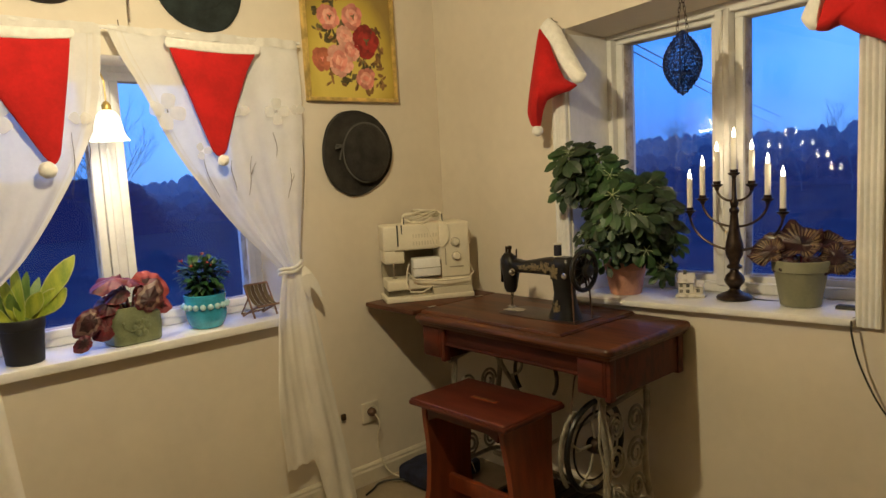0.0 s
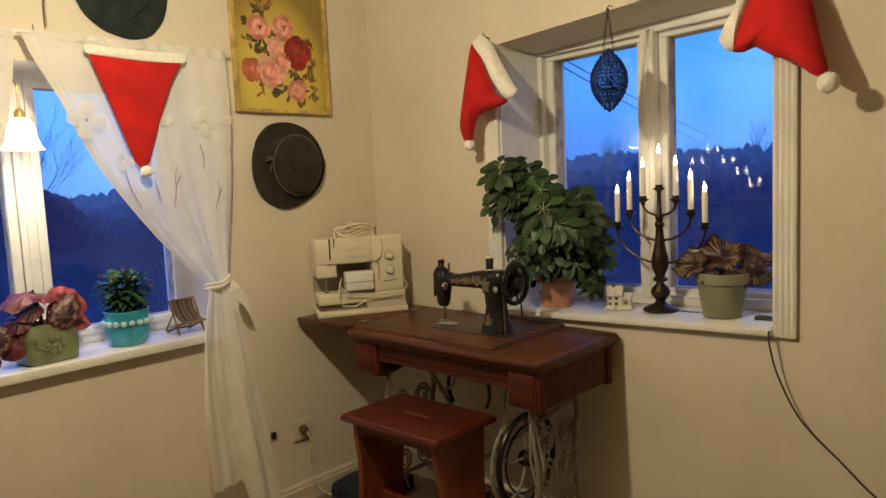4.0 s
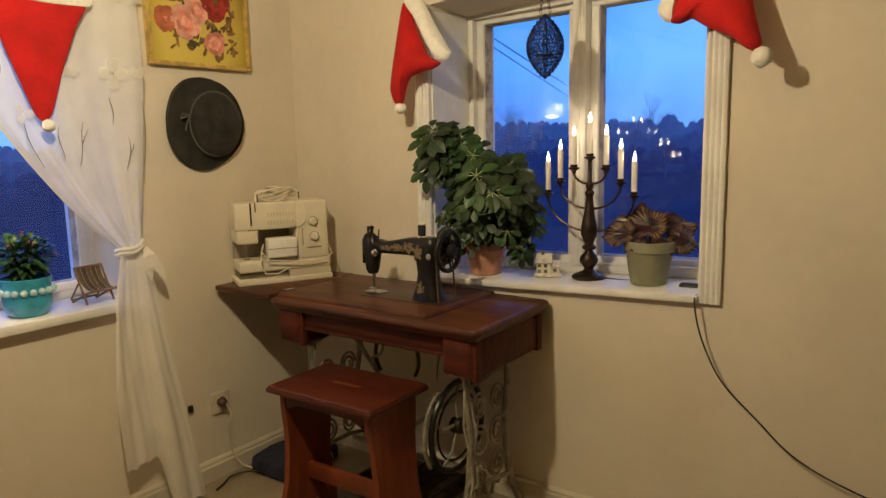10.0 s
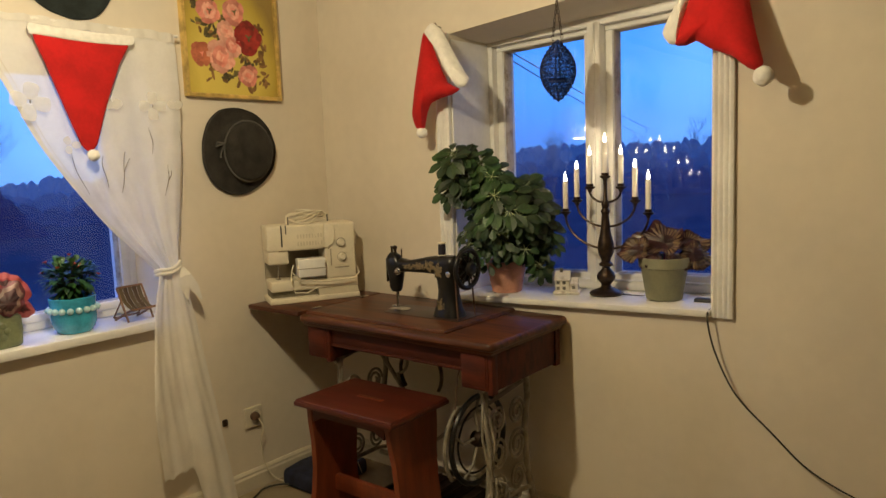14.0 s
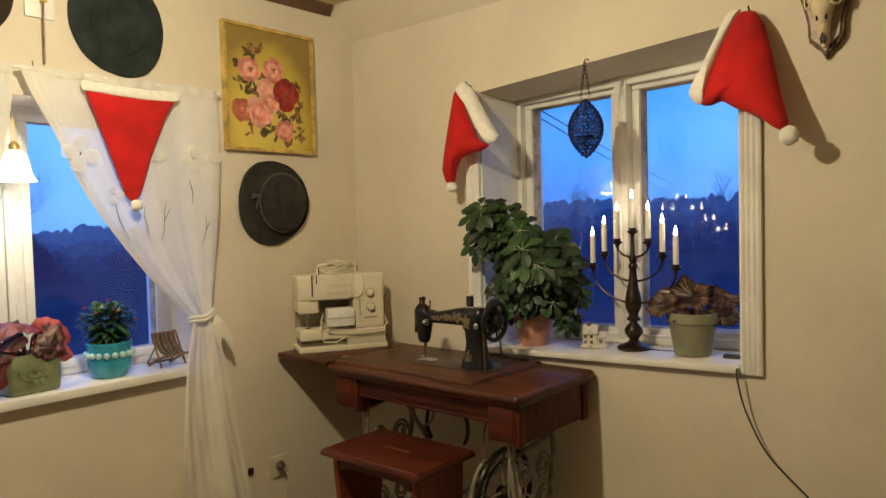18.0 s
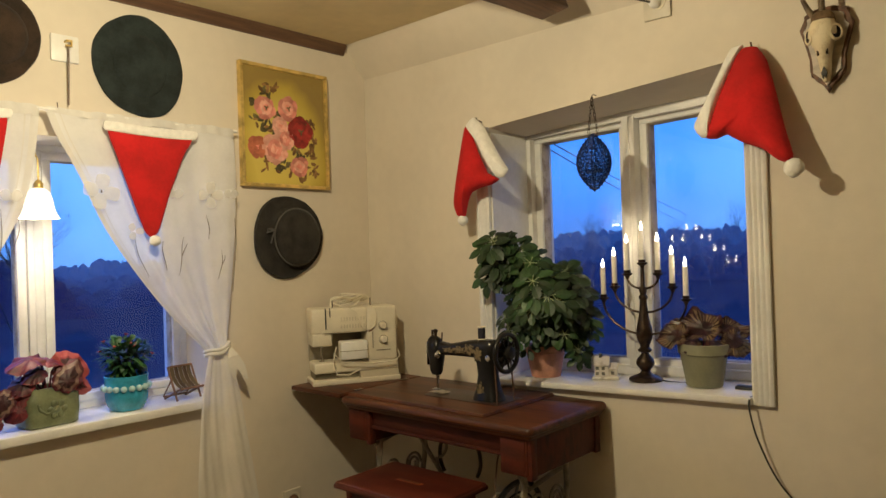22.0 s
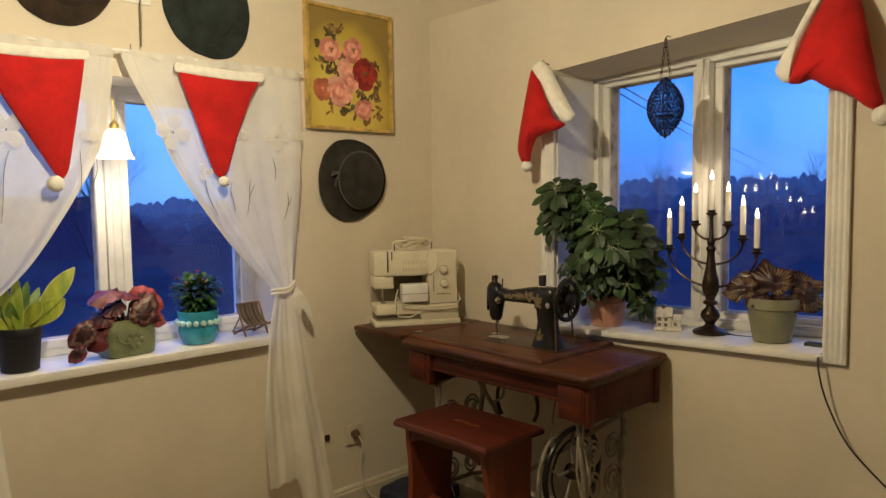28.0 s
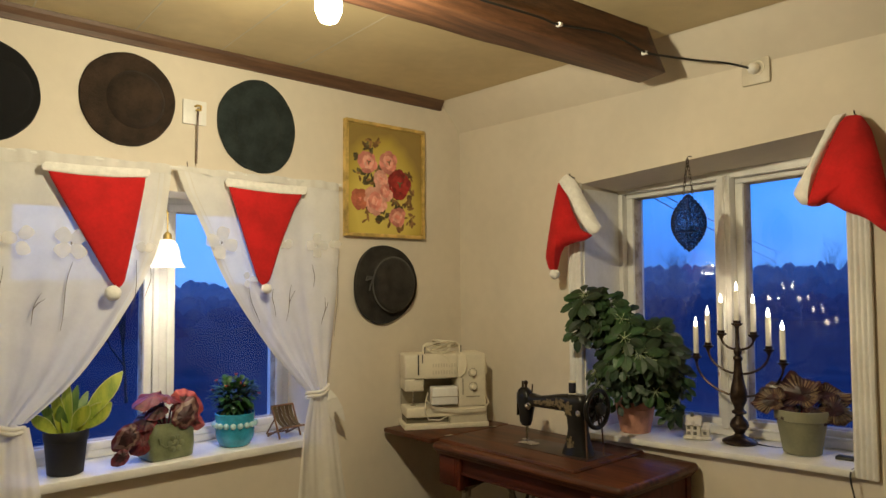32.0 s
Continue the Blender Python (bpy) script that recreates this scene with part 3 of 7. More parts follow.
bm = bmnew(); box(bm, -0.004, 0.004, -0.048, 0.048, 0.5303, 0.5309)
part("slot_hole", bm, BEAMW, st)
for s in (-1, 1):
    bm = bmnew()
    out = []
    for z, w in ((0.503, 0.125), (0.44, 0.118), (0.36, 0.105), (0.27, 0.1), (0.18, 0.105), (0.1, 0.122), (0.04, 0.138), (0.0, 0.142)):
        out.append((w, z))
    foot = [(0.08, 0.0), (0.07, 0.03), (0.04, 0.055), (0.0, 0.065), (-0.04, 0.055), (-0.07, 0.03), (-0.08, 0.0)]
    outline = out + foot + [(-w, z) for w, z in out[::-1]]
    vs = len(bm.verts)
    extrude_outline(bm, outline, 0.022, axis="y", start=-0.011, bevel=0.003)
    for v in bm.verts:
        v.co.y += s * (0.182 + 0.030 * (0.503 - v.co.z) / 0.503)
    part("leg_panel", bm, STOOLL, st)
bm = bmnew()
box(bm, -0.011, 0.011, -0.195, 0.195, 0.15, 0.21, 0.004)
part("stretcher", bm, STOOLL, st, "lighter orange-brown stretcher")
for sx in (-1, 1):
    bm = bmnew()
    extrude_outline(bm, [(-0.17, 0.503), (0.17, 0.503), (0.165, 0.45), (0.12, 0.47), (-0.12, 0.47), (-0.165, 0.45)], 0.014, axis="x", start=sx * 0.112 - 0.007)
    part("rail", bm, STOOLW, st)


# ---- old sewing machine (needle towards the corner, wheel away from it) ----
BEDM = material("worn_black_bed", (0.055, 0.026, 0.015), 0.4, second=(0.022, 0.013, 0.010), scale=14)
GOLDP = material("worn_gilt_decal", (0.20, 0.15, 0.075), 0.55, metal=0.2, second=(0.03, 0.022, 0.014), scale=120, blotch=(0.33, 0.52))
om = thing("old_sewing_machine", "black enamelled antique sewing machine with gilt decoration", "sewing machine", (-0.262, -0.80, 0.787))
# local: +y towards the needle, z up
bm = bmnew()
extrude_outline(bm, [(-0.07, -0.19), (0.085, -0.19), (0.09, -0.17), (0.09, 0.15), (0.07, 0.17), (-0.055, 0.17), (-0.07, 0.15)], 0.0022, axis="z", start=0.0, bevel=0.0008)
part("bed_plate", bm, BEDM, om)
bm = bmnew(); lathe(bm, [(0.0, 0.0), (0.03, 0.0), (0.03, 0.0012), (0.0, 0.0012)], 24, pose(0.0, 0.125, 0.0037), caps=False)
box(bm, -0.028, 0.028, 0.118, 0.175, 0.0037, 0.0051)
part("slide_plate", bm, CHROME, om, "bright steel needle plate")


def loft(bm, rings, n=16):
    """rings: centre, half width across x, half height, axis 'y' or 'z', squareness."""
    vs = []
    for c, hx, hy, ax in rings:
        row = []
        for k in range(n):
            a = 2 * math.pi * k / n
            u = math.copysign(abs(math.cos(a)) ** 0.7, math.cos(a)) * hx
            w = math.copysign(abs(math.sin(a)) ** 0.7, math.sin(a)) * hy
            row.append(bm.verts.new((c[0] + u, c[1], c[2] + w) if ax == "y" else (c[0] + u, c[1] + w, c[2])))
        vs.append(row)
    for a, b in zip(vs, vs[1:]):
        for k in range(n):
            bm.faces.new((a[k], a[(k + 1) % n], b[(k + 1) % n], b[k]))
    bm.faces.new(vs[0][::-1])
    bm.faces.new(vs[-1])


bm = bmnew()
loft(bm, [((0, -0.10, 0.0), 0.046, 0.062, "z"), ((0, -0.10, 0.018), 0.042, 0.056, "z"), ((0, -0.10, 0.045), 0.033, 0.046, "z"), ((0, -0.10, 0.09), 0.027, 0.039, "z"), ((0, -0.098, 0.13), 0.028, 0.042, "z"), ((0, -0.090, 0.16), 0.030, 0.050, "z"), ((0, -0.10, 0.185), 0.032, 0.046, "z"), ((0, -0.10, 0.205), 0.03, 0.042, "z"), ((0, -0.10, 0.217), 0.02, 0.03, "z")])
part("pillar", bm, BLACK, om)
bm = bmnew()
loft(bm, [((0, -0.12, 0.178), 0.031, 0.036, "y"), ((0, -0.06, 0.182), 0.030, 0.034, "y"), ((0, -0.02, 0.180), 0.028, 0.031, "y"), ((0, 0.03, 0.175), 0.025, 0.026, "y"), ((0, 0.08, 0.170), 0.023, 0.022, "y"), ((0, 0.12, 0.172), 0.024, 0.026, "y")])
part("arm", bm, BLACK, om)
bm = bmnew()
loft(bm, [((0, 0.152, 0.070), 0.014, 0.017, "z"), ((0, 0.153, 0.085), 0.020, 0.024, "z"), ((0, 0.150, 0.12), 0.023, 0.028, "z"), ((0, 0.150, 0.15), 0.026, 0.034, "z"), ((0, 0.154, 0.18), 0.026, 0.035, "z"), ((0, 0.158, 0.205), 0.020, 0.026, "z"), ((0, 0.160, 0.216), 0.010, 0.014, "z")])
hd = part("head", bm, BLACK, om)
bm = bmnew()
box(bm, -0.015, 0.015, 0.1850, 0.1885, 0.105, 0.195, 0.003)
part("face_plate", bm, CHROME, hd, "engraved steel face plate")
bm = bmnew()
tube(bm, [(0.004, 0.148, 0.09), (0.004, 0.148, 0.048)], 0.0045, 8)
tube(bm, [(-0.008, 0.143, 0.09), (-0.008, 0.143, 0.02)], 0.004, 8)
box(bm, -0.016, 0.006, 0.135, 0.165, 0.012, 0.018, 0.002)
tube(bm, [(0.004, 0.148, 0.05), (0.004, 0.148, 0.015)], 0.0015, 6)
part("needle_bar", bm, CHROME, hd)
bm = bmnew()
tube(bm, [(0.0, 0.168, 0.208), (0.0, 0.168, 0.240)], 0.0045, 8)
part("presser_bar", bm, DARKIRON, hd)
bm = bmnew()
tube(bm, [(0.0, 0.152, 0.208), (0.0, 0.152, 0.238)], 0.006, 8)
lathe(bm, [(0.009, 0.230), (0.009, 0.240), (0.002, 0.244)], 12, pose(0, 0.152, 0))
part("needle_bar_top", bm, DARKIRON, hd)
bm = bmnew()
tube(bm, [(0.0, 0.12, 0.2), (0.0, 0.118, 0.232)], 0.003, 6)
part("thread_guide", bm, DARKIRON, hd)
bm = bmnew()
tube(bm, arc((-0.024, 0.12, 0.15), 0.011, 0, 360, 16, "yz")[:-1], 0.003, 6, closed=True)
lathe(bm, [(0.0, 0), (0.011, 0), (0.009, 0.012), (0.002, 0.016)], 14, pose(-0.022, 0.12, 0.15, 0, -90, 0))
part("tension_disc", bm, CHROME, hd)
for y, z, w, h, x in ((0.065, 0.171, 0.034, 0.011, -0.0245), (0.012, 0.176, 0.036, 0.016, -0.0270), (-0.038, 0.180, 0.030, 0.022, -0.0305), (-0.078, 0.166, 0.022, 0.030, -0.0318), (-0.090, 0.040, 0.020, 0.034, -0.0375)):
    bm = bmnew()
    mid = bm.verts.new((x - 0.0012, y, z))
    rim = []
    for k in range(40):
        a = 2 * math.pi * k / 40
        r = 1 + 0.22 * math.sin(5 * a + y * 80) + 0.16 * math.sin(9 * a + z * 60)
        rim.append(bm.verts.new((x, y + 0.8 * w * r * math.cos(a), z + 0.8 * h * r * math.sin(a))))
    for k in range(40):
        bm.faces.new((mid, rim[k], rim[(k + 1) % 40]))
    part("gilt_decal", bm, GOLDP, om, "faded gilt ornament")
bm = bmnew()
lathe(bm, [(0.0, 0), (0.016, 0), (0.018, 0.004), (0.010, 0.006), (0.0, 0.006)], 20, pose(-0.0315, -0.125, 0.155, 0, -90, 0) @ Matrix.Scale(0.6, 4), caps=False)
part("cover_plate", bm, CHROME, om)
# hand wheel on the outer end
bm = bmnew()
WC = (0, -0.185, 0.175)
tube(bm, arc(WC, 0.066, 0, 360, 40, "xz")[:-1], 0.0085, 10, closed=True)
hw = part("hand_wheel", bm, BLACK, om)
for k in range(9):
    a = radians(40 * k)
    bm = bmnew()
    tube(bm, [(WC[0] + 0.015 * math.cos(a), WC[1], WC[2] + 0.015 * math.sin(a)), (WC[0] + 0.062 * math.cos(a), WC[1], WC[2] + 0.062 * math.sin(a))], 0.0042, 6)
    part("spoke", bm, BLACK, hw)
bm = bmnew()
tube(bm, [(0, -0.12, 0.175), (0, -0.20, 0.175)], 0.019, 16)
lathe(bm, [(0.024, 0), (0.026, 0.006), (0.02, 0.014), (0.004, 0.017)], 18, pose(0, -0.195, 0.175, 90, 0, 0))
part("hub", bm, BLACK, hw)
bm = bmnew(); lathe(bm, [(0.02, 0), (0.044, 0.0), (0.044, 0.006), (0.02, 0.006)], 24, pose(0, -0.176, 0.175, 90, 0, 0), caps=False)
part("clutch_disc", bm, DARKIRON, hw)
bm = bmnew()
tube(bm, arc((0, -0.165, 0.175), 0.045, 0, 360, 30, "xz")[:-1], 0.006, 8, closed=True)
part("belt_pulley", bm, BLACK, hw)
bm = bmnew()
tube(bm, [(0.046, -0.165, 0.175), (0.05, -0.175, 0.0)], 0.003, 6)
tube(bm, [(-0.046, -0.165, 0.175), (-0.05, -0.175, 0.0)], 0.003, 6)
part("drive_belt", bm, TRIMW, om, "brown leather belt")
bm = bmnew(); tube(bm, [(0, -0.075, 0.214), (0, -0.075, 0.225)], 0.003, 6)
part("spool_pin", bm, CHROME, om)
sp = thing("thread_spool", "dark thread spool with pale wooden ends", "spool", (-0.262, -0.875, 1.0005))
bm = bmnew(); lathe(bm, [(0.0125, 0.006), (0.0135, 0.01), (0.0135, 0.040), (0.0125, 0.044)], 18)
part("thread", bm, material("black_thread", (0.02, 0.018, 0.03), 0.8, bump=0.4, bump_scale=500), sp)
for z in (0.0, 0.044):
    bm = bmnew(); lathe(bm, [(0.013, z), (0.0155, z + 0.002), (0.0155, z + 0.004), (0.013, z + 0.006)], 18)
    part("spool_end", bm, CREAM, sp)

# ---- modern sewing machine, set across the corner ----
mm = thing("sewing_machine", "cream plastic electric sewing machine with cord draped over it", "sewing machine", (-0.462, -0.140, 0.787), (0, 0, -28.6))
# local: x along the front, y to the back, z up
bm = bmnew(); box(bm, 0.0, 0.374, 0.0, 0.17, 0.0, 0.021, 0.004)
part("base", bm, CREAM, mm)
bm = bmnew(); box(bm, 0.010, 0.372, 0.016, 0.155, 0.047, 0.092, 0.008, 3)
part("free_arm", bm, CREAM, mm)
# shade under the free arm, put in as a dark olive block
bm = bmnew(); box(bm, 0.014, 0.200, 0.040, 0.150, 0.019, 0.050)
part("recess_shade", bm, RECESS, mm, "dark block coloured as shade under the free arm")
# the slope's grey is its shade, put into the colour
bm = bmnew(); extrude_outline(bm, [(0.006, 0.019), (0.024, 0.050), (0.150, 0.050), (0.150, 0.019)], 0.168, axis="x", start=0.202)
part("sloping_bed", bm, CREAMG, mm, "sloping strip of the bed, greyed as shade")
bm = bmnew(); box(bm, 0.236, 0.366, 0.012, 0.165, 0.085, 0.318, 0.010, 3)
part("column", bm, CREAM, mm)
bm = bmnew(); box(bm, 0.002, 0.24, 0.012, 0.150, 0.212, 0.318, 0.010, 3)
part("upper_arm", bm, CREAM, mm)
bm = bmnew(); box(bm, 0.004, 0.088, 0.014, 0.145, 0.160, 0.215, 0.008, 3)
part("head", bm, CREAM, mm)
# the throat's shade is put into the panel's grey
bm = bmnew(); box(bm, 0.008, 0.238, 0.135, 0.15, 0.090, 0.213, 0.002)
part("throat_panel", bm, CREAMD, mm, "shaded grey throat panel")
bm = bmnew(); box(bm, 0.118, 0.232, -0.012, 0.05, 0.102, 0.178, 0.006, 3)
ab = part("accessory_box", bm, WHITE, mm, "white accessory box held in the throat")
bm = bmnew(); box(bm, 0.117, 0.233, -0.0135, 0.0, 0.137, 0.1395)
part("lid_gap", bm, CREAMD, ab)
bm = bmnew(); box(bm, 0.0595, 0.0645, 0.009, 0.02, 0.232, 0.318)
box(bm, 0.078, 0.082, 0.009, 0.02, 0.282, 0.318)
part("thread_slot", bm, BLACK, mm)
bm = bmnew(); box(bm, 0.048, 0.09, 0.0095, 0.02, 0.213, 0.2165)
box(bm, 0.084, 0.088, 0.0095, 0.02, 0.175, 0.205)
part("seam", bm, CREAMD, mm)
bm = bmnew()
tube(bm, [(0.05, 0.07, 0.165), (0.05, 0.07, 0.10)], 0.004, 8)
box(bm, 0.04, 0.06, 0.06, 0.085, 0.09, 0.094, 0.001)
part("presser_foot", bm, CHROME, mm)
for x, z in ((0.304, 0.234), (0.306, 0.174)):
    bm = bmnew(); lathe(bm, [(0.016, 0.0), (0.016, 0.004), (0.0135, 0.014), (0.0125, 0.018), (0.003, 0.019)], 24, pose(x, 0.012, z, 90, 0, 0))
    kn = part("knob", bm, CREAM, mm)
    bm = bmnew(); tube(bm, arc((x, 0.0115, z), 0.0185, 0, 360, 28, "xz")[:-1], 0.0013, 5, closed=True)
    part("dial_ring", bm, CREAMD, kn)
bm = bmnew()
for r in range(2):
    for k in range(9):
        box(bm, 0.125 + k * 0.012, 0.131 + k * 0.012, 0.0105, 0.013, 0.262 - r * 0.03, 0.278 - r * 0.03)
part("stitch_chart", bm, CREAMS, mm, "printed rows of stitch marks")
bm = bmnew(); box(bm, 0.275, 0.335, 0.0105, 0.013, 0.128, 0.133)
part("name_bar", bm, CREAMD, mm)
bm = bmnew(); box(bm, 0.258, 0.262, 0.0105, 0.013, 0.14, 0.21)
part("slider", bm, CREAMD, mm)
for x, y, z in ((0.098, 0.05, 0.348), (0.264, 0.06, 0.352)):
    bm = bmnew(); lathe(bm, [(0.004, 0.312), (0.004, 0.318), (0.0022, 0.32), (0.0022, z - 0.004), (0.0032, z - 0.003), (0.002, z)], 10, pose(x, y, 0))
    part("spool_pin", bm, BLACK, mm, "thin dark spool pin")
bm = bmnew(); lathe(bm, [(0.034, 0.0), (0.036, 0.003), (0.036, 0.014), (0.032, 0.020), (0.012, 0.021)], 32, pose(0.364, 0.085, 0.245, 0, 90, 0))
part("hand_wheel", bm, CREAM, mm, "cream hand wheel on the side")
bm = bmnew()
tube(bm, [(0.10, 0.09, 0.315), (0.103, 0.09, 0.350), (0.115, 0.09, 0.357), (0.255, 0.09, 0.357), (0.267, 0.09, 0.350), (0.27, 0.09, 0.315)], 0.006, 8)
part("carry_handle", bm, CREAM, mm)
bm = bmnew()
random.seed(8)
for j in range(5):
    c0 = Vector((0.16 + 0.012 * j, 0.06 + 0.012 * j, 0.327 + 0.004 * j))
    tube(bm, [c0 + Vector((0.055 * math.cos(a) * (1 + 0.15 * math.sin(3 * a + j)), 0.025 * math.sin(a), 0.012 + 0.018 * math.sin(a + j))) for a in [k / 24 * 2 * math.pi for k in range(24)]], 0.0032, 6, closed=True)
tube(bm, [(0.24, 0.04, 0.332), (0.272, 0.005, 0.31), (0.278, 0.004, 0.27), (0.268, 0.004, 0.235), (0.245, 0.004, 0.218), (0.218, 0.004, 0.228), (0.205, 0.004, 0.26), (0.19, 0.005, 0.30), (0.15, 0.02, 0.328)], 0.0026, 6)
tube(bm, [(0.374, 0.05, 0.13), (0.379, 0.02, 0.10), (0.35, -0.012, 0.084), (0.25, -0.014, 0.08), (0.12, -0.014, 0.095), (0.09, -0.012, 0.13), (0.10, -0.01, 0.16)], 0.003, 6)
tube(bm, [(0.09, -0.012, 0.13), (0.085, -0.014, 0.08), (0.10, -0.016, 0.045), (0.15, -0.012, 0.04), (0.2, -0.006, 0.06)], 0.003, 6)
part("power_cord", bm, CREAM, mm, "loosely wound cream cord")

# ---- painting ----
pic = thing("painting", "oil painting of pink and red roses in gilt frame", "painting", (-0.468, -0.004, 1.868))
PW, PH = 0.2205, 0.2525
bm = bmnew()
for a in ((-PW, PW, -PH, -PH + 0.015), (-PW, PW, PH - 0.015, PH), (-PW, -PW + 0.015, -PH + 0.015, PH - 0.015), (PW - 0.015, PW, -PH + 0.015, PH - 0.015)):
    box(bm, a[0], a[1], -0.026, 0.0, a[2], a[3], 0.003)
part("picture_frame", bm, GOLD, pic)
PAINTBG = material("ochre_oil_paint", (0.50, 0.38, 0.07), 0.45, second=(0.40, 0.29, 0.05), scale=5, bump=0.35, bump_scale=70, blotch=(0.25, 0.6))
pn, pl_ = PAINTBG.node_tree.nodes, PAINTBG.node_tree.links
# the painter's vignette: bright yellow round the flowers, brown towards the corners
ptc, pmap, pgr = pn.new("ShaderNodeTexCoord"), pn.new("ShaderNodeMapping"), pn.new("ShaderNodeTexGradient")
pgr.gradient_type = "SPHERICAL"
pmap.inputs["Location"].default_value = (-0.05, 0, 0.22)
pmap.inputs["Scale"].default_value = (3.7, 1.0, 2.7)
pwarp = pn.new("ShaderNodeTexNoise")
pwarp.inputs["Scale"].default_value = 7.0
pmixv = pn.new("ShaderNodeMixRGB")
pmixv.blend_type = "ADD"
pmixv.inputs[0].default_value = 0.25
pl_.new(ptc.outputs["Object"], pmap.inputs[0])
pl_.new(pmap.outputs[0], pmixv.inputs[1])
pl_.new(ptc.outputs["Object"], pwarp.inputs["Vector"])
pl_.new(pwarp.outputs["Color"], pmixv.inputs[2])
pl_.new(pmixv.outputs[0], pgr.inputs[0])
pramp = pn.new("ShaderNodeValToRGB")
pramp.color_ramp.elements[0].position, pramp.color_ramp.elements[0].color = 0.04, (0.24, 0.155, 0.05, 1)
pramp.color_ramp.elements[1].position, pramp.color_ramp.elements[1].color = 0.46, (0.74, 0.60, 0.13, 1)
pramp.color_ramp.elements.new(0.22).color = (0.50, 0.37, 0.055, 1)
pl_.new(pgr.outputs["Fac"], pramp.inputs[0])
pmul = pn.new("ShaderNodeMixRGB")
pmul.inputs[0].default_value = 0.25
pl_.new(pramp.outputs[0], pmul.inputs[1])
pb = pn["Principled BSDF"]
pl_.new(pb.inputs["Base Color"].links[0].from_socket, pmul.inputs[2])
pl_.new(pmul.outputs[0], pb.inputs["Base Color"])
PINK = material("pink_oil_paint", (0.74, 0.30, 0.24), 0.5, second=(0.60, 0.19, 0.15), scale=40, bump=0.3, island=0.25)
PINK2 = material("pale_pink_oil_paint", (0.84, 0.47, 0.37), 0.5, second=(0.70, 0.31, 0.24), scale=40, bump=0.3, island=0.18)
CORAL = material("coral_oil_paint", (0.55, 0.17, 0.09), 0.5, second=(0.40, 0.11, 0.06), scale=30, bump=0.3, island=0.2)
CRIM = material("crimson_oil_paint", (0.40, 0.03, 0.025), 0.5, second=(0.22, 0.014, 0.012), scale=40, bump=0.3, island=0.35)
LEAFP = material("dark_green_oil_paint", (0.13, 0.105, 0.04), 0.5, second=(0.065, 0.055, 0.025), scale=40, bump=0.3, island=0.45)
UMBER = material("umber_oil_paint", (0.28, 0.15, 0.05), 0.5, second=(0.17, 0.085, 0.03), scale=40, bump=0.3, island=0.4)
bm = bmnew(); box(bm, -PW + 0.013, PW - 0.013, -0.014, -0.006, -PH + 0.013, PH - 0.013)
part("canvas", bm, PAINTBG, pic, "ochre painted canvas")


def dab(bm, u, v, ru, rv, rot, d, n=9):
    """A thin wavy dab of paint raised on the canvas."""
    ca, sa = math.cos(rot), math.sin(rot)
    c = bm.verts.new((u, -0.0145 - d - 0.0012, v))
    rim = []
    for k in range(n):
        a = 2 * math.pi * k / n
        w = 1 + 0.10 * math.sin(3 * a + u * 90)
        x, z = ru * w * math.cos(a), rv * w * math.sin(a)
        rim.append(bm.verts.new((u + ca * x - sa * z, -0.0145 - d, v + sa * x + ca * z)))
    for k in range(n):
        bm.faces.new((c, rim[k], rim[(k + 1) % n]))


random.seed(3)


def rose(u, v, r, mats):
    """Petals in three rings with a small dark heart."""
    a, b, c = bmnew(), bmnew(), bmnew()
    dab(a, u, v, r * 0.8, r * 0.75, 0.3, 0.0005, 16)
    for k in range(12):
        t = k / 12 * 2 * math.pi + random.uniform(-0.2, 0.2)
        q = random.uniform(0.55, 0.75)
        dab(a, u + q * r * math.cos(t), v + q * r * math.sin(t), r * 0.36, r * 0.24, t + 1.6, 0.0007 + 0.00005 * k, 14)
    for k in range(10):
        t = k / 10 * 2 * math.pi + random.uniform(-0.25, 0.25)
        q = random.uniform(0.30, 0.48)
        dab(b, u + q * r * math.cos(t), v + q * r * math.sin(t), r * 0.27, r * 0.12, t + 1.6 + random.uniform(-0.3, 0.3), 0.0017 + 0.00005 * k, 12)
    for k in range(3):
        t = k * 2.1 + random.random()
        dab(c, u + 0.1 * r * math.cos(t) + 0.08 * r, v + 0.1 * r * math.sin(t), r * 0.13, r * 0.06, t, 0.0026 + 0.00005 * k, 10)
    for nm, bm, mat in (("rose_petals", a, mats[0]), ("rose_folds", b, mats[1]), ("rose_heart", c, mats[2])):
        tagged(part(nm, bm, mat, pic), kind="stuff")


green, brown = bmnew(), bmnew()
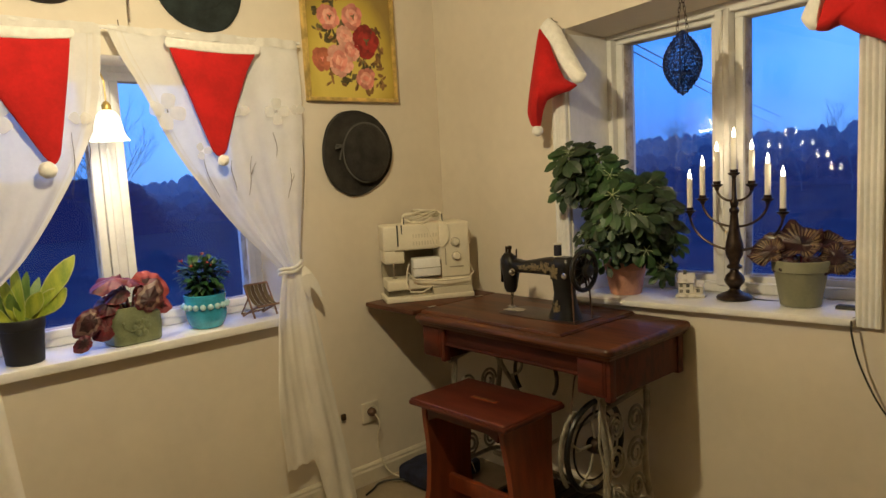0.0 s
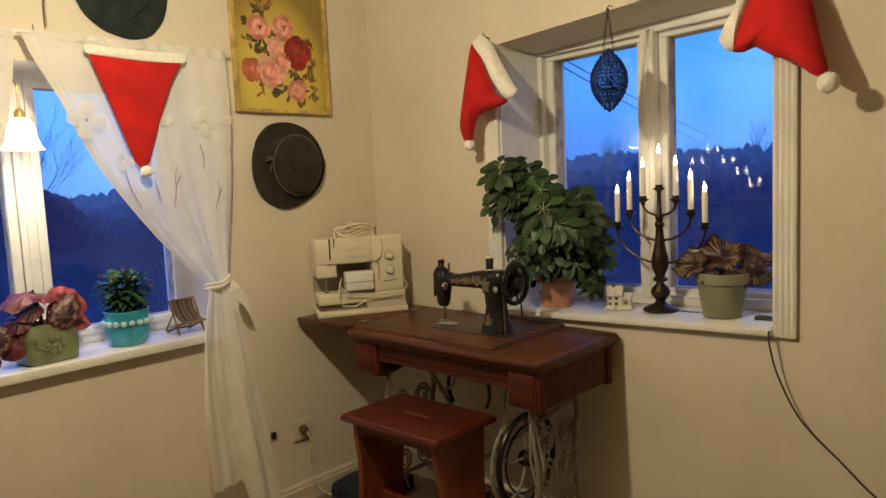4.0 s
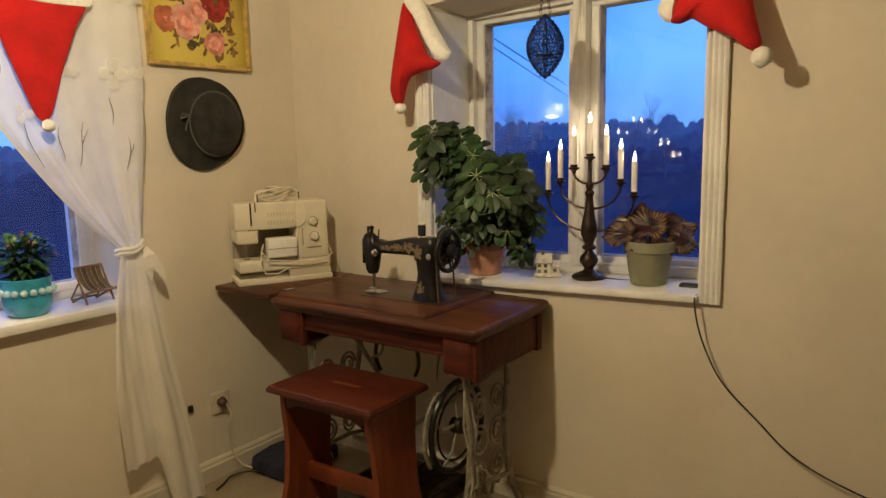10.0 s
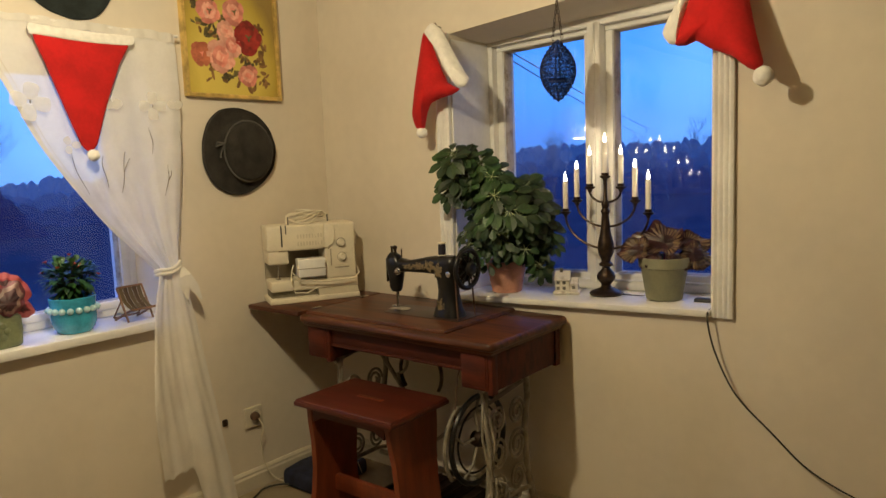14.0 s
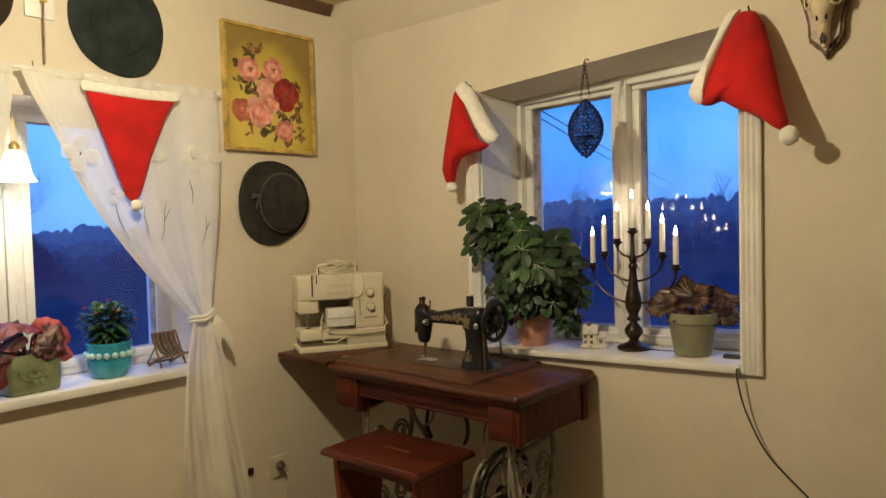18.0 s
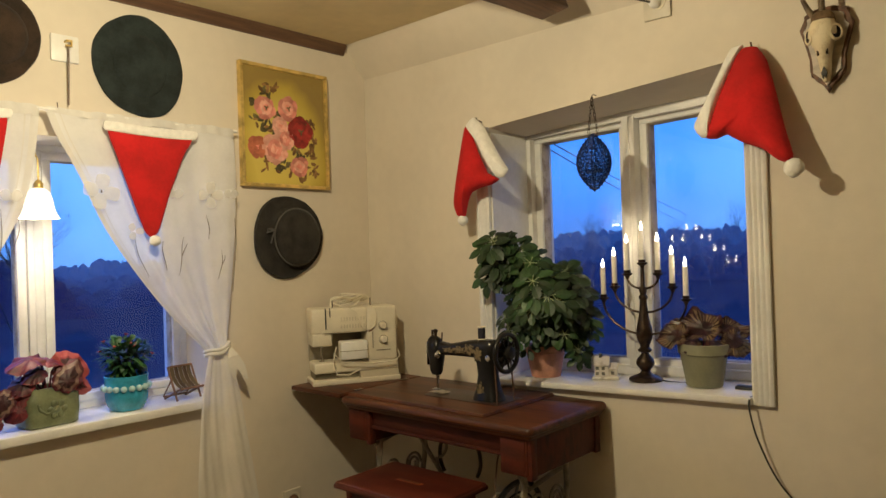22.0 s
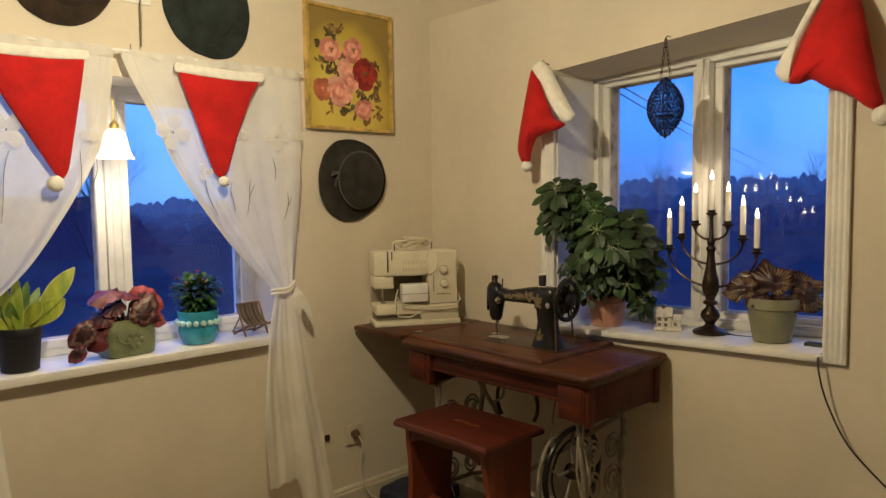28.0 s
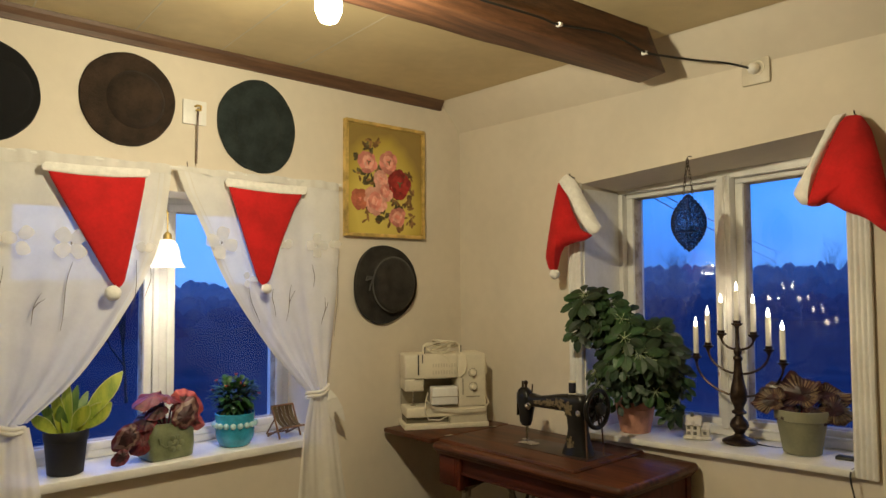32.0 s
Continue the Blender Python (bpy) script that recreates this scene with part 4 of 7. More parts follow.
for cu, cv, spread, n, dark in ((-0.075, 0.165, 0.022, 9, 0), (-0.115, 0.135, 0.02, 10, 1), (-0.16, 0.095, 0.016, 6, 1), (-0.06, 0.045, 0.03, 10, 1), (-0.155, 0.01, 0.02, 7, 1), (-0.085, -0.005, 0.03, 12, 1), (0.035, 0.055, 0.025, 9, 1), (0.135, 0.03, 0.02, 8, 0), (0.15, -0.03, 0.022, 8, 0), (0.06, -0.09, 0.04, 20, 1), (0.14, -0.085, 0.022, 9, 0), (-0.04, -0.145, 0.035, 16, 1), (-0.11, -0.15, 0.02, 5, 0), (0.02, -0.165, 0.025, 8, 1), (0.145, -0.165, 0.025, 10, 0), (0.09, -0.20, 0.02, 5, 0)):
    for k in range(n):
        bm = green if (dark and k % 4) else brown
        t = random.uniform(0, 6.28)
        dab(bm, max(-0.185, min(0.185, cu * 0.93 + random.gauss(0, spread * 0.7))), max(-0.215, min(0.2, cv + random.gauss(0, spread * 0.7))), random.uniform(0.010, 0.022), random.uniform(0.005, 0.009), t, 0.0003 + 0.00001 * k, 10)
tagged(part("foliage", green, LEAFP, pic), kind="stuff")
tagged(part("dry_foliage", brown, UMBER, pic), kind="stuff")
for u, v, r, c in ((-0.100, 0.075, 0.046, (PINK, PINK2, LEAFP)), (0.012, 0.085, 0.047, (PINK, PINK2, LEAFP)), (-0.030, 0.008, 0.038, (PINK2, PINK2, PINK)), (0.070, -0.008, 0.064, (CRIM, CRIM, LEAFP)), (-0.145, -0.090, 0.042, (CORAL, CORAL, PINK)), (-0.004, -0.045, 0.044, (PINK2, PINK, PINK)), (-0.060, -0.090, 0.060, (PINK2, PINK, PINK)), (0.064, -0.158, 0.044, (PINK, PINK2, PINK))):
    rose(u, v, r * 1.20, c)


# ---- felt hats on the wall ----
def felt(name, c):
    return material(name, c, 0.95, vary=0.25, scale=16, bump=0.5, bump_scale=220, sheen=0.06)


def wall_hat(label, at, rx, rz, crown, colour, tilt=0.0, band=None, wave=0.02, dome=0.11, seed=0, flip=False):
    """A hat hung flat on the wall: the brim against it, the crown towards the room. y is out of the wall (negative)."""
    h = thing("felt_hat", label, "hat", at, (0, 0, 0), "hats on the wall")
    mat = felt("felt_" + label.split()[0], colour)
    bm = bmnew()
    n = 56
    rings = []
    spec = [(1.0, -0.010), (0.985, -0.022), (0.9, -0.016), (0.75, -0.014), (crown + 0.05, -0.015), (crown, -0.022)] if not flip else [(1.0, -0.004), (0.992, -0.012), (0.95, -0.017), (0.85, -0.018), (crown + 0.08, -0.017), (crown, -0.017)]
    offx = 0.0 if flip else tilt
    for r, y in spec:
        row = []
        for k in range(n):
            a = 2 * math.pi * k / n
            w = 1 + (wave * (math.sin(2 * a + seed) + 0.6 * math.sin(3 * a + 2 * seed)) + 0.3 * wave * math.sin(5 * a + 3 * seed) + 0.004 * math.sin(13 * a + seed)) * r
            cx = (tilt if flip else offx) * (1 - r)
            row.append(bm.verts.new((cx + rx * r * w * math.cos(a), y - 0.008 * math.sin(2 * a + seed) * r * (0 if flip else 1), rz * r * w * math.sin(a))))
        rings.append(row)
    for a, b in zip(rings, rings[1:]):
        for k in range(n):
            bm.faces.new((a[k], a[(k + 1) % n], b[(k + 1) % n], b[k]))
    bm.faces.new(rings[0][::-1])
    part("brim", bm, mat, h)
    if flip:
        bm = bmnew()
        for r, y in ((crown, -0.017), (crown * 0.96, -0.018 - dome * 0.15), (crown * 0.90, -0.018 - dome * 0.5), (crown * 0.78, -0.018 - dome * 0.85), (crown * 0.5, -0.018 - dome), (0.002, -0.018 - dome * 0.9)):
            rings.append([bm.verts.new((tilt * (1 - crown) + rx * r * math.cos(2 * math.pi * k / n), y, rz * r * math.sin(2 * math.pi * k / n))) for k in range(n)])
        rings = rings[-6:]
        for a, b in zip(rings, rings[1:]):
            for k in range(n):
                bm.faces.new((a[k], a[(k + 1) % n], b[(k + 1) % n], b[k]))
        part("crown", bm, mat, h)
        return h
    bm = bmnew()
    rings = []
    for r, y in [(crown, -0.018), (crown * 0.98, -0.03), (crown * 0.95, -0.03 - dome * 0.35), (crown * 0.88, -0.025 - dome * 0.65), (crown * 0.76, -0.02 - dome * 0.88), (crown * 0.58, -0.02 - dome), (crown * 0.3, -0.02 - dome * 1.02), (0.001, -0.02 - dome * 0.95)]:
        rings.append([bm.verts.new((offx * (1 - crown) + rx * r * (1 + 0.02 * math.sin(3 * t + seed)) * math.cos(t), y, rz * r * math.sin(t))) for t in [2 * math.pi * k / n for k in range(n)]])
    for a, b in zip(rings, rings[1:]):
        for k in range(n):
            bm.faces.new((a[k], a[(k + 1) % n], b[(k + 1) % n], b[k]))
    part("crown", bm, mat, h)
    if band:
        bm = bmnew()
        rr = crown * 0.99
        tube(bm, [(offx * (1 - crown) + rx * rr * math.cos(2 * math.pi * k / 48), -0.036, rz * rr * math.sin(2 * math.pi * k / 48)) for k in range(48)], 0.0035, 6, closed=True)
        tube(bm, [(offx * (1 - crown) - rx * rr, -0.04, 0.03), (offx * (1 - crown) - rx * rr - 0.03, -0.036, 0.035), (offx * (1 - crown) - rx * rr - 0.035, -0.034, 0.02), (offx * (1 - crown) - rx * rr, -0.04, 0.03)], 0.0045, 6)
        tube(bm, [(offx * (1 - crown) - rx * rr, -0.04, 0.03), (offx * (1 - crown) - rx * rr - 0.012, -0.036, 0.0), (offx * (1 - crown) - rx * rr - 0.018, -0.034, -0.025)], 0.0035, 6)
        part("hat_cord", bm, band, h, "thin grey tied cord")
    return h


GREYCORD = material("grey_cord", (0.10, 0.094, 0.084), 0.95)
wall_hat("charcoal brimmed felt hat with a thin grey cord", (-0.472, 0, 1.408), 0.168, 0.178, 0.69, (0.026, 0.0225, 0.019), 0.11, GREYCORD, 0.024, 0.05, 1.0)
wall_hat("teal-black felt hat hung flat on the wall", (-1.083, 0, 2.025), 0.160, 0.186, 0.60, (0.016, 0.0245, 0.0245), 0.0, None, 0.030, 0.006, 2.2, flip=True)
wall_hat("brown felt hat hung flat on the wall", (-1.567, 0, 2.050), 0.158, 0.163, 0.62, (0.034, 0.019, 0.011), 0.06, None, 0.012, 0.022, 0.4, flip=True)
wall_hat("black felt hat hung flat on the wall", (-1.99, 0, 2.012), 0.155, 0.16, 0.6, (0.0025, 0.0025, 0.004), 0.1, None, 0.015, 0.010, 3.1, flip=True)


# ---- curtains ----
def along(pts, t):
    """A smooth point of an open row of (a, b), t from 0 to 1."""
    n = len(pts) - 1
    k = min(int(t * n), n - 1)
    f = t * n - k
    p = [pts[max(0, min(n, k + d))] for d in (-1, 0, 1, 2)]
    out = []
    for i in range(2):
        a, b, c, d = (q[i] for q in p)
        out.append(0.5 * (2 * b + (c - a) * f + (2 * a - 5 * b + 4 * c - d) * f * f + (3 * b - a - 3 * c + d) * f ** 3))
    return out


def curtain_half(left, right, folds, seed, depth=0.008):
    def at(u, v, lift=0.0):
        lx, lz = along(left, v)
        rx, rz = along(right, v)
        x, z = lerp(lx, rx, u), lerp(lz, rz, u)
        w = math.sin(u * folds * 6.28 + seed + 0.9 * math.sin(3 * u + seed)) + 0.35 * math.sin(u * folds * 2.3 * 6.28 + 2 * seed + v)
        y = -0.058 + depth * w * (0.45 + 0.55 * v) - 0.01 * math.sin(v * 3.1) - lift
        return Vector((x, y, z))
    return at


EMB = material("dark_embroidery", (0.16, 0.13, 0.09), 0.9)
PETAL = material("applique_petal", (0.94, 0.92, 0.86), 0.9, vary=0.03, scale=60, trans=0.52, through_light=0.25)


def curtain(label, up, low, knot, tails, flowers, stems, side):
    """side 1: tied to its right, the free edge on its left; -1 the other way round."""
    c = thing("curtain", label, "curtain", group="tied-back window curtains")
    bm = bmnew()
    grid(bm, 110, 60, lambda u, v: up(u, v))
    part("upper_drape", bm, CURTAIN, c)
    bm = bmnew()
    grid(bm, 90, 70, lambda u, v: low(u, v))
    part("lower_drape", bm, CURTAIN2, c)
    bm = bmnew()
    grid(bm, 60, 4, lambda u, v: up(u, v * 0.05, 0.006) + Vector((0, 0.004 * math.sin(u * 70), 0.014 - 0.006 * v + 0.0022 * math.sin(u * 23 + side) + 0.0012 * math.sin(u * 61))))
    part("heading", bm, HEM, c)
    for f0, f1, lift in ((0.0, 0.035, 0.003), (0.055, 0.062, 0.002)):
        bm = bmnew()
        grid(bm, 5, 60, lambda u, v: up(lerp(f0, f1, u) if side > 0 else 1 - lerp(f0, f1, u), v, lift))
        part("edge_hem", bm, HEM, c, "doubled edge of the cloth")
    bm = bmnew()
    kx, kz = knot
    for dz, w in ((0.008, 0.047), (-0.006, 0.046)):
        tube(bm, [(kx + w * math.cos(a), -0.062 - 0.032 * math.sin(a), kz + dz + 0.012 * math.cos(a) * side + 0.004 * math.sin(3 * a)) for a in [2 * math.pi * k / 28 for k in range(28)]], 0.007, 8, closed=True)
    part("tieback", bm, CURTAIN2, c)
    for t in tails:
        bm = bmnew()
        pts = [Vector((kx + 0.045 * side, -0.085, kz)) + Vector(p) for p in t]
        for a, b, wa, wb in zip(pts, pts[1:], (0.006, 0.014, 0.018), (0.014, 0.018, 0.003)):
            n = Vector((1, 0, 0.4)).normalized()
            q = [bm.verts.new(p) for p in (a - n * wa, a + n * wa, b + n * wb, b - n * wb)]
            bm.faces.new(q)
            q2 = [bm.verts.new(p.co + Vector((0, 0.004, 0))) for p in q]
            bm.faces.new(q2)
        part("tie_end", bm, CURTAIN2, c)
    for x, z, size, n in flowers:
        bm = bmnew()
        for k in range(n):
            a = (k + 0.5) * 2 * math.pi / n + 0.5 * x * 9 if n > 2 else (0.9 + 1.35 * k)
            m = Vector((x + 0.75 * size * math.cos(a), -0.086 - 0.0015 * k, z + 0.75 * size * math.sin(a)))
            rim = []
            for j in range(14):
                b = 2 * math.pi * j / 14
                du, dv = 0.60 * size * math.copysign(abs(math.cos(b)) ** 0.7, math.cos(b)), 0.52 * size * math.copysign(abs(math.sin(b)) ** 0.7, math.sin(b)) * (1 + 0.2 * math.cos(b))
                rim.append(bm.verts.new(m + Vector((du * math.cos(a) - dv * math.sin(a), -0.003 * math.cos(b), du * math.sin(a) + dv * math.cos(a)))))
            bm.faces.new(rim)
        fl = part("applique_flower", bm, PETAL, c)
        if n > 3:
            bm = bmnew()
            bmesh.ops.create_icosphere(bm, subdivisions=1, radius=0.11 * size, matrix=Matrix.Translation((x, -0.091, z)) @ Matrix.Diagonal((0.6, 0.3, 1.3, 1)))
            part("flower_heart", bm, EMB, fl)
    for x0, z0, x1, z1, fork in stems:
        bm = bmnew()
        pts = [Vector((lerp(x0, x1, t) + 0.010 * math.sin(t * 4.2 + 9 * x0) * (1 - t), -0.087, lerp(z0, z1, t))) for t in [k / 14 for k in range(15)]]
        tube(bm, pts, [0.0005 + 0.0008 * math.sin(math.pi * (k + 0.5) / 15) for k in range(15)], 5)
        if fork:
            tube(bm, [pts[7], pts[5] + Vector((0.010, 0, 0.004)), pts[2] + Vector((0.020 * fork, 0, -0.004))], [0.0012, 0.0012, 0.0006], 5)
        part("embroidered_stem", bm, EMB, c)


upR = curtain_half([(-1.415, 1.815), (-1.385, 1.735), (-1.325, 1.62), (-1.23, 1.417), (-1.052, 1.165), (-0.885, 0.985)], [(-0.745, 1.815), (-0.742, 1.66), (-0.75, 1.5), (-0.765, 1.33), (-0.785, 1.14), (-0.80, 0.99)], 3, 0.6)


def low_r(u, v, lift=0.0):
    lx, lz = along([(-0.885, 0.985), (-0.922, 0.78), (-0.945, 0.5), (-0.955, 0.3), (-0.945, 0.02)], v)
    rx, rz = along([(-0.80, 0.985), (-0.757, 0.78), (-0.715, 0.5), (-0.685, 0.28), (-0.645, 0.02)], v)
    hem = lerp(0.215, 0.014, 1 / (1 + math.exp(-(u - 0.53) * 45))) + 0.006 * math.sin(u * 31)
    z = max(lerp(lz, rz, u), 0) * (0.985 - hem) / 0.965 + hem - 0.02 * (0.985 - hem) / 0.965
    w = math.sin(u * 9 + 1.2) + 0.35 * math.sin(u * 19 + 2 * v) + 0.10 * math.sin(u * 41 - 3 * v + 1.5 * math.sin(6 * v)) + 0.5 * noise.noise(Vector((u * 5, v * 4, 2.0)))
    return Vector((lerp(lx, rx, u), -0.075 - 0.011 * w * (0.5 + v) - 0.05 * v * max(0, u - 0.4), z))


curtain("sheer white voile curtain tied back with a bow", upR, low_r, (-0.845, 0.985), [[(0, 0, 0), (0.012, -0.01, -0.03), (0.035, -0.012, -0.075), (0.062, -0.01, -0.125)], [(0, 0, 0), (-0.005, -0.01, -0.03), (0.0, -0.012, -0.07), (0.008, -0.01, -0.12)]], [(-1.264, 1.562, 0.044, 4), (-1.006, 1.548, 0.030, 2), (-0.866, 1.565, 0.036, 4), (-0.780, 1.556, 0.028, 2), (-1.155, 1.43, 0.022, 3)], [(-0.971, 1.41, -1.0, 1.27, 1), (-0.876, 1.49, -0.880, 1.40, 0), (-0.818, 1.36, -0.845, 1.25, 0.6), (-0.763, 1.48, -0.784, 1.20, 0), (-1.056, 1.395, -1.045, 1.29, 0), (-1.165, 1.41, -1.11, 1.27, 0)], 1)
upL = curtain_half([(-2.12, 1.815), (-2.10, 1.6), (-2.08, 1.4), (-2.05, 1.2), (-2.01, 1.08), (-1.985, 0.99)], [(-1.435, 1.815), (-1.455, 1.66), (-1.495, 1.50), (-1.585, 1.325), (-1.72, 1.125), (-1.862, 0.995)], 3, 2.1)


def low_l(u, v, lift=0.0):
    lx, lz = along([(-1.985, 0.985), (-2.03, 0.78), (-2.06, 0.5), (-2.08, 0.25), (-2.09, 0.02)], v)
    rx, rz = along([(-1.860, 0.985), (-1.825, 0.78), (-1.80, 0.5), (-1.775, 0.25), (-1.755, 0.02)], v)
    w = math.sin(u * 10 + 0.4) + 0.35 * math.sin(u * 21 + 2 * v) + 0.12 * math.sin(u * 44 - 3 * v + math.sin(5 * v)) + 0.6 * noise.noise(Vector((u * 5, v * 4, 6.0)))
    return Vector((lerp(lx, rx, u), -0.08 - 0.011 * w * (0.5 + v), max(lerp(lz, rz, u), 0.01)))


curtain("sheer white voile curtain tied back and trailing down", upL, low_l, (-1.918, 0.985), [[(0, 0, 0), (0.008, -0.01, -0.03), (0.02, -0.012, -0.07), (0.03, -0.01, -0.12)]], [(-1.758, 1.544, 0.042, 4), (-1.90, 1.55, 0.036, 3), (-1.995, 1.56, 0.03, 2), (-1.53, 1.52, 0.03, 2)], [(-1.753, 1.485, -1.784, 1.27, 0), (-1.549, 1.495, -1.576, 1.30, 0), (-1.505, 1.475, -1.530, 1.37, 0), (-1.845, 1.39, -1.865, 1.29, 1), (-1.95, 1.47, -1.955, 1.28, 0)], -1)
rod = thing("curtain_rod", "thin white curtain rod above the window", "curtain rod", (-1.43, -0.055, 1.822))
bm = bmnew(); tube(bm, [(-0.75, 0, 0), (0.70, 0, 0)], 0.006, 8)
part("rod", bm, WHITE, rod)
for x in (-0.72, 0.0, 0.68):
    bm = bmnew(); tube(bm, [(x, 0.002, 0), (x, 0.055, 0.0)], 0.005, 8)
    lathe(bm, [(0.012, 0), (0.012, 0.004)], 14, pose(x, 0.055, 0, 90, 0, 0))
    part("bracket", bm, WHITE, rod)
bm = bmnew(); tube(bm, [(0.05, -0.005, -0.006), (0.047, -0.008, 0.024)], 0.0016, 6)
part("hook_pin", bm, DARKIRON, rod)


# ---- red felt caps ----
def puff(bm, outline, depth, place, rings=(1.0, 0.97, 0.88, 0.7, 0.45, 0.2), back=0.006):
    """A cushion-like solid over a closed outline of (a, b); place(a, b, d) lays it out, d towards the room."""
    ca = sum(p[0] for p in outline) / len(outline)
    cb = sum(p[1] for p in outline) / len(outline)
    dense = []
    n = len(outline)
    for k in range(n):
        for f in (0.0, 0.25, 0.5, 0.75):
            p = [outline[(k + d) % n] for d in (-1, 0, 1, 2)]
            q = []
            for i in range(2):
                a, b, c, d = (w[i] for w in p)
                q.append(lerp(b, c, f) * 0.6 + 0.4 * 0.5 * (2 * b + (c - a) * f + (2 * a - 5 * b + 4 * c - d) * f * f + (3 * b - a - 3 * c + d) * f ** 3))
            dense.append(q)
    rows = []
    for r in rings:
        d = back + depth * math.sqrt(max(0, 1 - r ** 2.4))
        row = []
        for a, b in dense:
            pa, pb = ca + (a - ca) * r, cb + (b - cb) * r
            row.append(bm.verts.new(place(pa, pb, d + (0.007 * noise.noise(Vector((pa * 14, pb * 5, 3.3))) + 0.004 * noise.noise(Vector((pa * 33, pb * 9, 1.1)))) * (1 - r ** 3))))
        rows.append(row)
    m = len(dense)
    for p, q in zip(rows, rows[1:]):
        for k in range(m):
            bm.faces.new((p[k], p[(k + 1) % m], q[(k + 1) % m], q[k]))
    bm.faces.new(rows[-1])
    bk = [bm.verts.new(place(a, b, 0.0)) for a, b in dense]
    for k in range(m):
        bm.faces.new((bk[k], bk[(k + 1) % m], rows[0][(k + 1) % m], rows[0][k]))
    bm.faces.new(bk[::-1])


def pompon(bm, c, r, seed):
    """A fluffy ball of many short tufts."""
    made = bmesh.ops.create_icosphere(bm, subdivisions=3, radius=r, matrix=Matrix.Translation(c))["verts"]
    for v in made:
        d = (v.co - Vector(c)).normalized()
        v.co += d * r * (0.10 * noise.noise(d * 7 + Vector((seed, 0, 0))) + 0.05 * noise.noise(d * 19))


def cap(label, red, fur, ball, ball_r, place, depth):
    c = thing("santa_cap", label, "cap", group="red felt caps")
    bm = bmnew(); puff(bm, red, depth, place)
    part("red_cone", bm, RED, c)
    bm = bmnew(); puff(bm, fur, depth * (0.8 if depth > 0.02 else 0.5), lambda a, b, d: place(a, b, d + (0.008 if depth > 0.02 else 0.004)))
    part("fur_brim", bm, FUR, c)
    bm = bmnew(); pompon(bm, place(ball[0], ball[1], 0.03 if depth < 0.02 else 0.004), ball_r, ball[0] * 9)
    part("pompon", bm, FUR, c)
    return c


def north(a, b, d):
    return Vector((a - 0.018, -0.088 - d, b))


def east(a, b, d):
    s = (0.095 if a < -1.2 else 0.07) * max(0.0, min(1.0, (1.91 - b) / 0.36))
    return Vector((-0.03 - d - s, a - (0.25 if a < -1.2 else 0.84) * s, b - (0.07 if a < -1.2 else 0.06) * s))


cap("red felt cap with white trim hung point down on curtain", [(-1.812, 1.772), (-1.72, 1.766), (-1.62, 1.768), (-1.520, 1.780), (-1.528, 1.70), (-1.553, 1.56), (-1.578, 1.43), (-1.598, 1.400), (-1.622, 1.425), (-1.682, 1.53), (-1.755, 1.66)], [(-1.825, 1.765), (-1.72, 1.760), (-1.62, 1.762), (-1.512, 1.773), (-1.508, 1.80), (-1.62, 1.795), (-1.72, 1.793), (-1.82, 1.792)], (-1.622, 1.386), 0.025, north, 0.012)
cap("red felt cap with white trim hung point down beside painting", [(-1.220, 1.772), (-1.12, 1.765), (-1.02, 1.763), (-0.918, 1.768), (-0.955, 1.70), (-1.012, 1.56), (-1.055, 1.432), (-1.080, 1.408), (-1.104, 1.43), (-1.150, 1.56), (-1.190, 1.68)], [(-1.230, 1.767), (-1.12, 1.760), (-1.02, 1.758), (-0.908, 1.764), (-0.902, 1.795), (-1.02, 1.793), (-1.12, 1.795), (-1.23, 1.798)], (-1.082, 1.396), 0.019, north, 0.012)
cap("red felt cap with white trim hung on a nail by window", [(-1.728, 1.905), (-1.757, 1.914), (-1.79, 1.908), (-1.817, 1.86), (-1.84, 1.76), (-1.862, 1.65), (-1.882, 1.57), (-1.868, 1.548), (-1.842, 1.56), (-1.80, 1.597), (-1.745, 1.622), (-1.70, 1.652), (-1.668, 1.643), (-1.638, 1.65), (-1.655, 1.73), (-1.695, 1.83)], [(-1.722, 1.918), (-1.752, 1.920), (-1.738, 1.88), (-1.702, 1.80), (-1.668, 1.71), (-1.648, 1.650), (-1.625, 1.652), (-1.604, 1.682), (-1.632, 1.73), (-1.665, 1.80), (-1.70, 1.875)], (-1.883, 1.533), 0.027, east, 0.05)
cap("red felt cap with wide white trim hung beside reveal", [(-0.648, 1.832), (-0.672, 1.80), (-0.70, 1.72), (-0.745, 1.63), (-0.80, 1.60), (-0.765, 1.583), (-0.712, 1.575), (-0.662, 1.560), (-0.641, 1.525), (-0.624, 1.468), (-0.591, 1.470), (-0.574, 1.515), (-0.590, 1.60), (-0.618, 1.72)], [(-0.655, 1.835), (-0.69, 1.86), (-0.735, 1.825), (-0.78, 1.745), (-0.83, 1.66), (-0.85, 1.63), (-0.83, 1.608), (-0.800, 1.606), (-0.757, 1.664), (-0.711, 1.755), (-0.678, 1.815)], (-0.612, 1.452), 0.021, east, 0.04)
for y, z in ((-1.772, 1.925), (-0.70, 1.86)):
    nb = bmnew(); tube(nb, [(0.0, y, z - 0.012), (-0.030, y, z - 0.008), (-0.035, y, z + 0.002)], 0.0024, 6)
    single("wall_nail", nb, DARKIRON, "bent iron nail holding a felt cap", "nail")

# ---- horned skull on a shield ----
BONE = material("old_bone", (0.74, 0.64, 0.44), 0.55, second=(0.54, 0.43, 0.26), scale=22, bump=0.35, bump_scale=90, blotch=(0.3, 0.5))
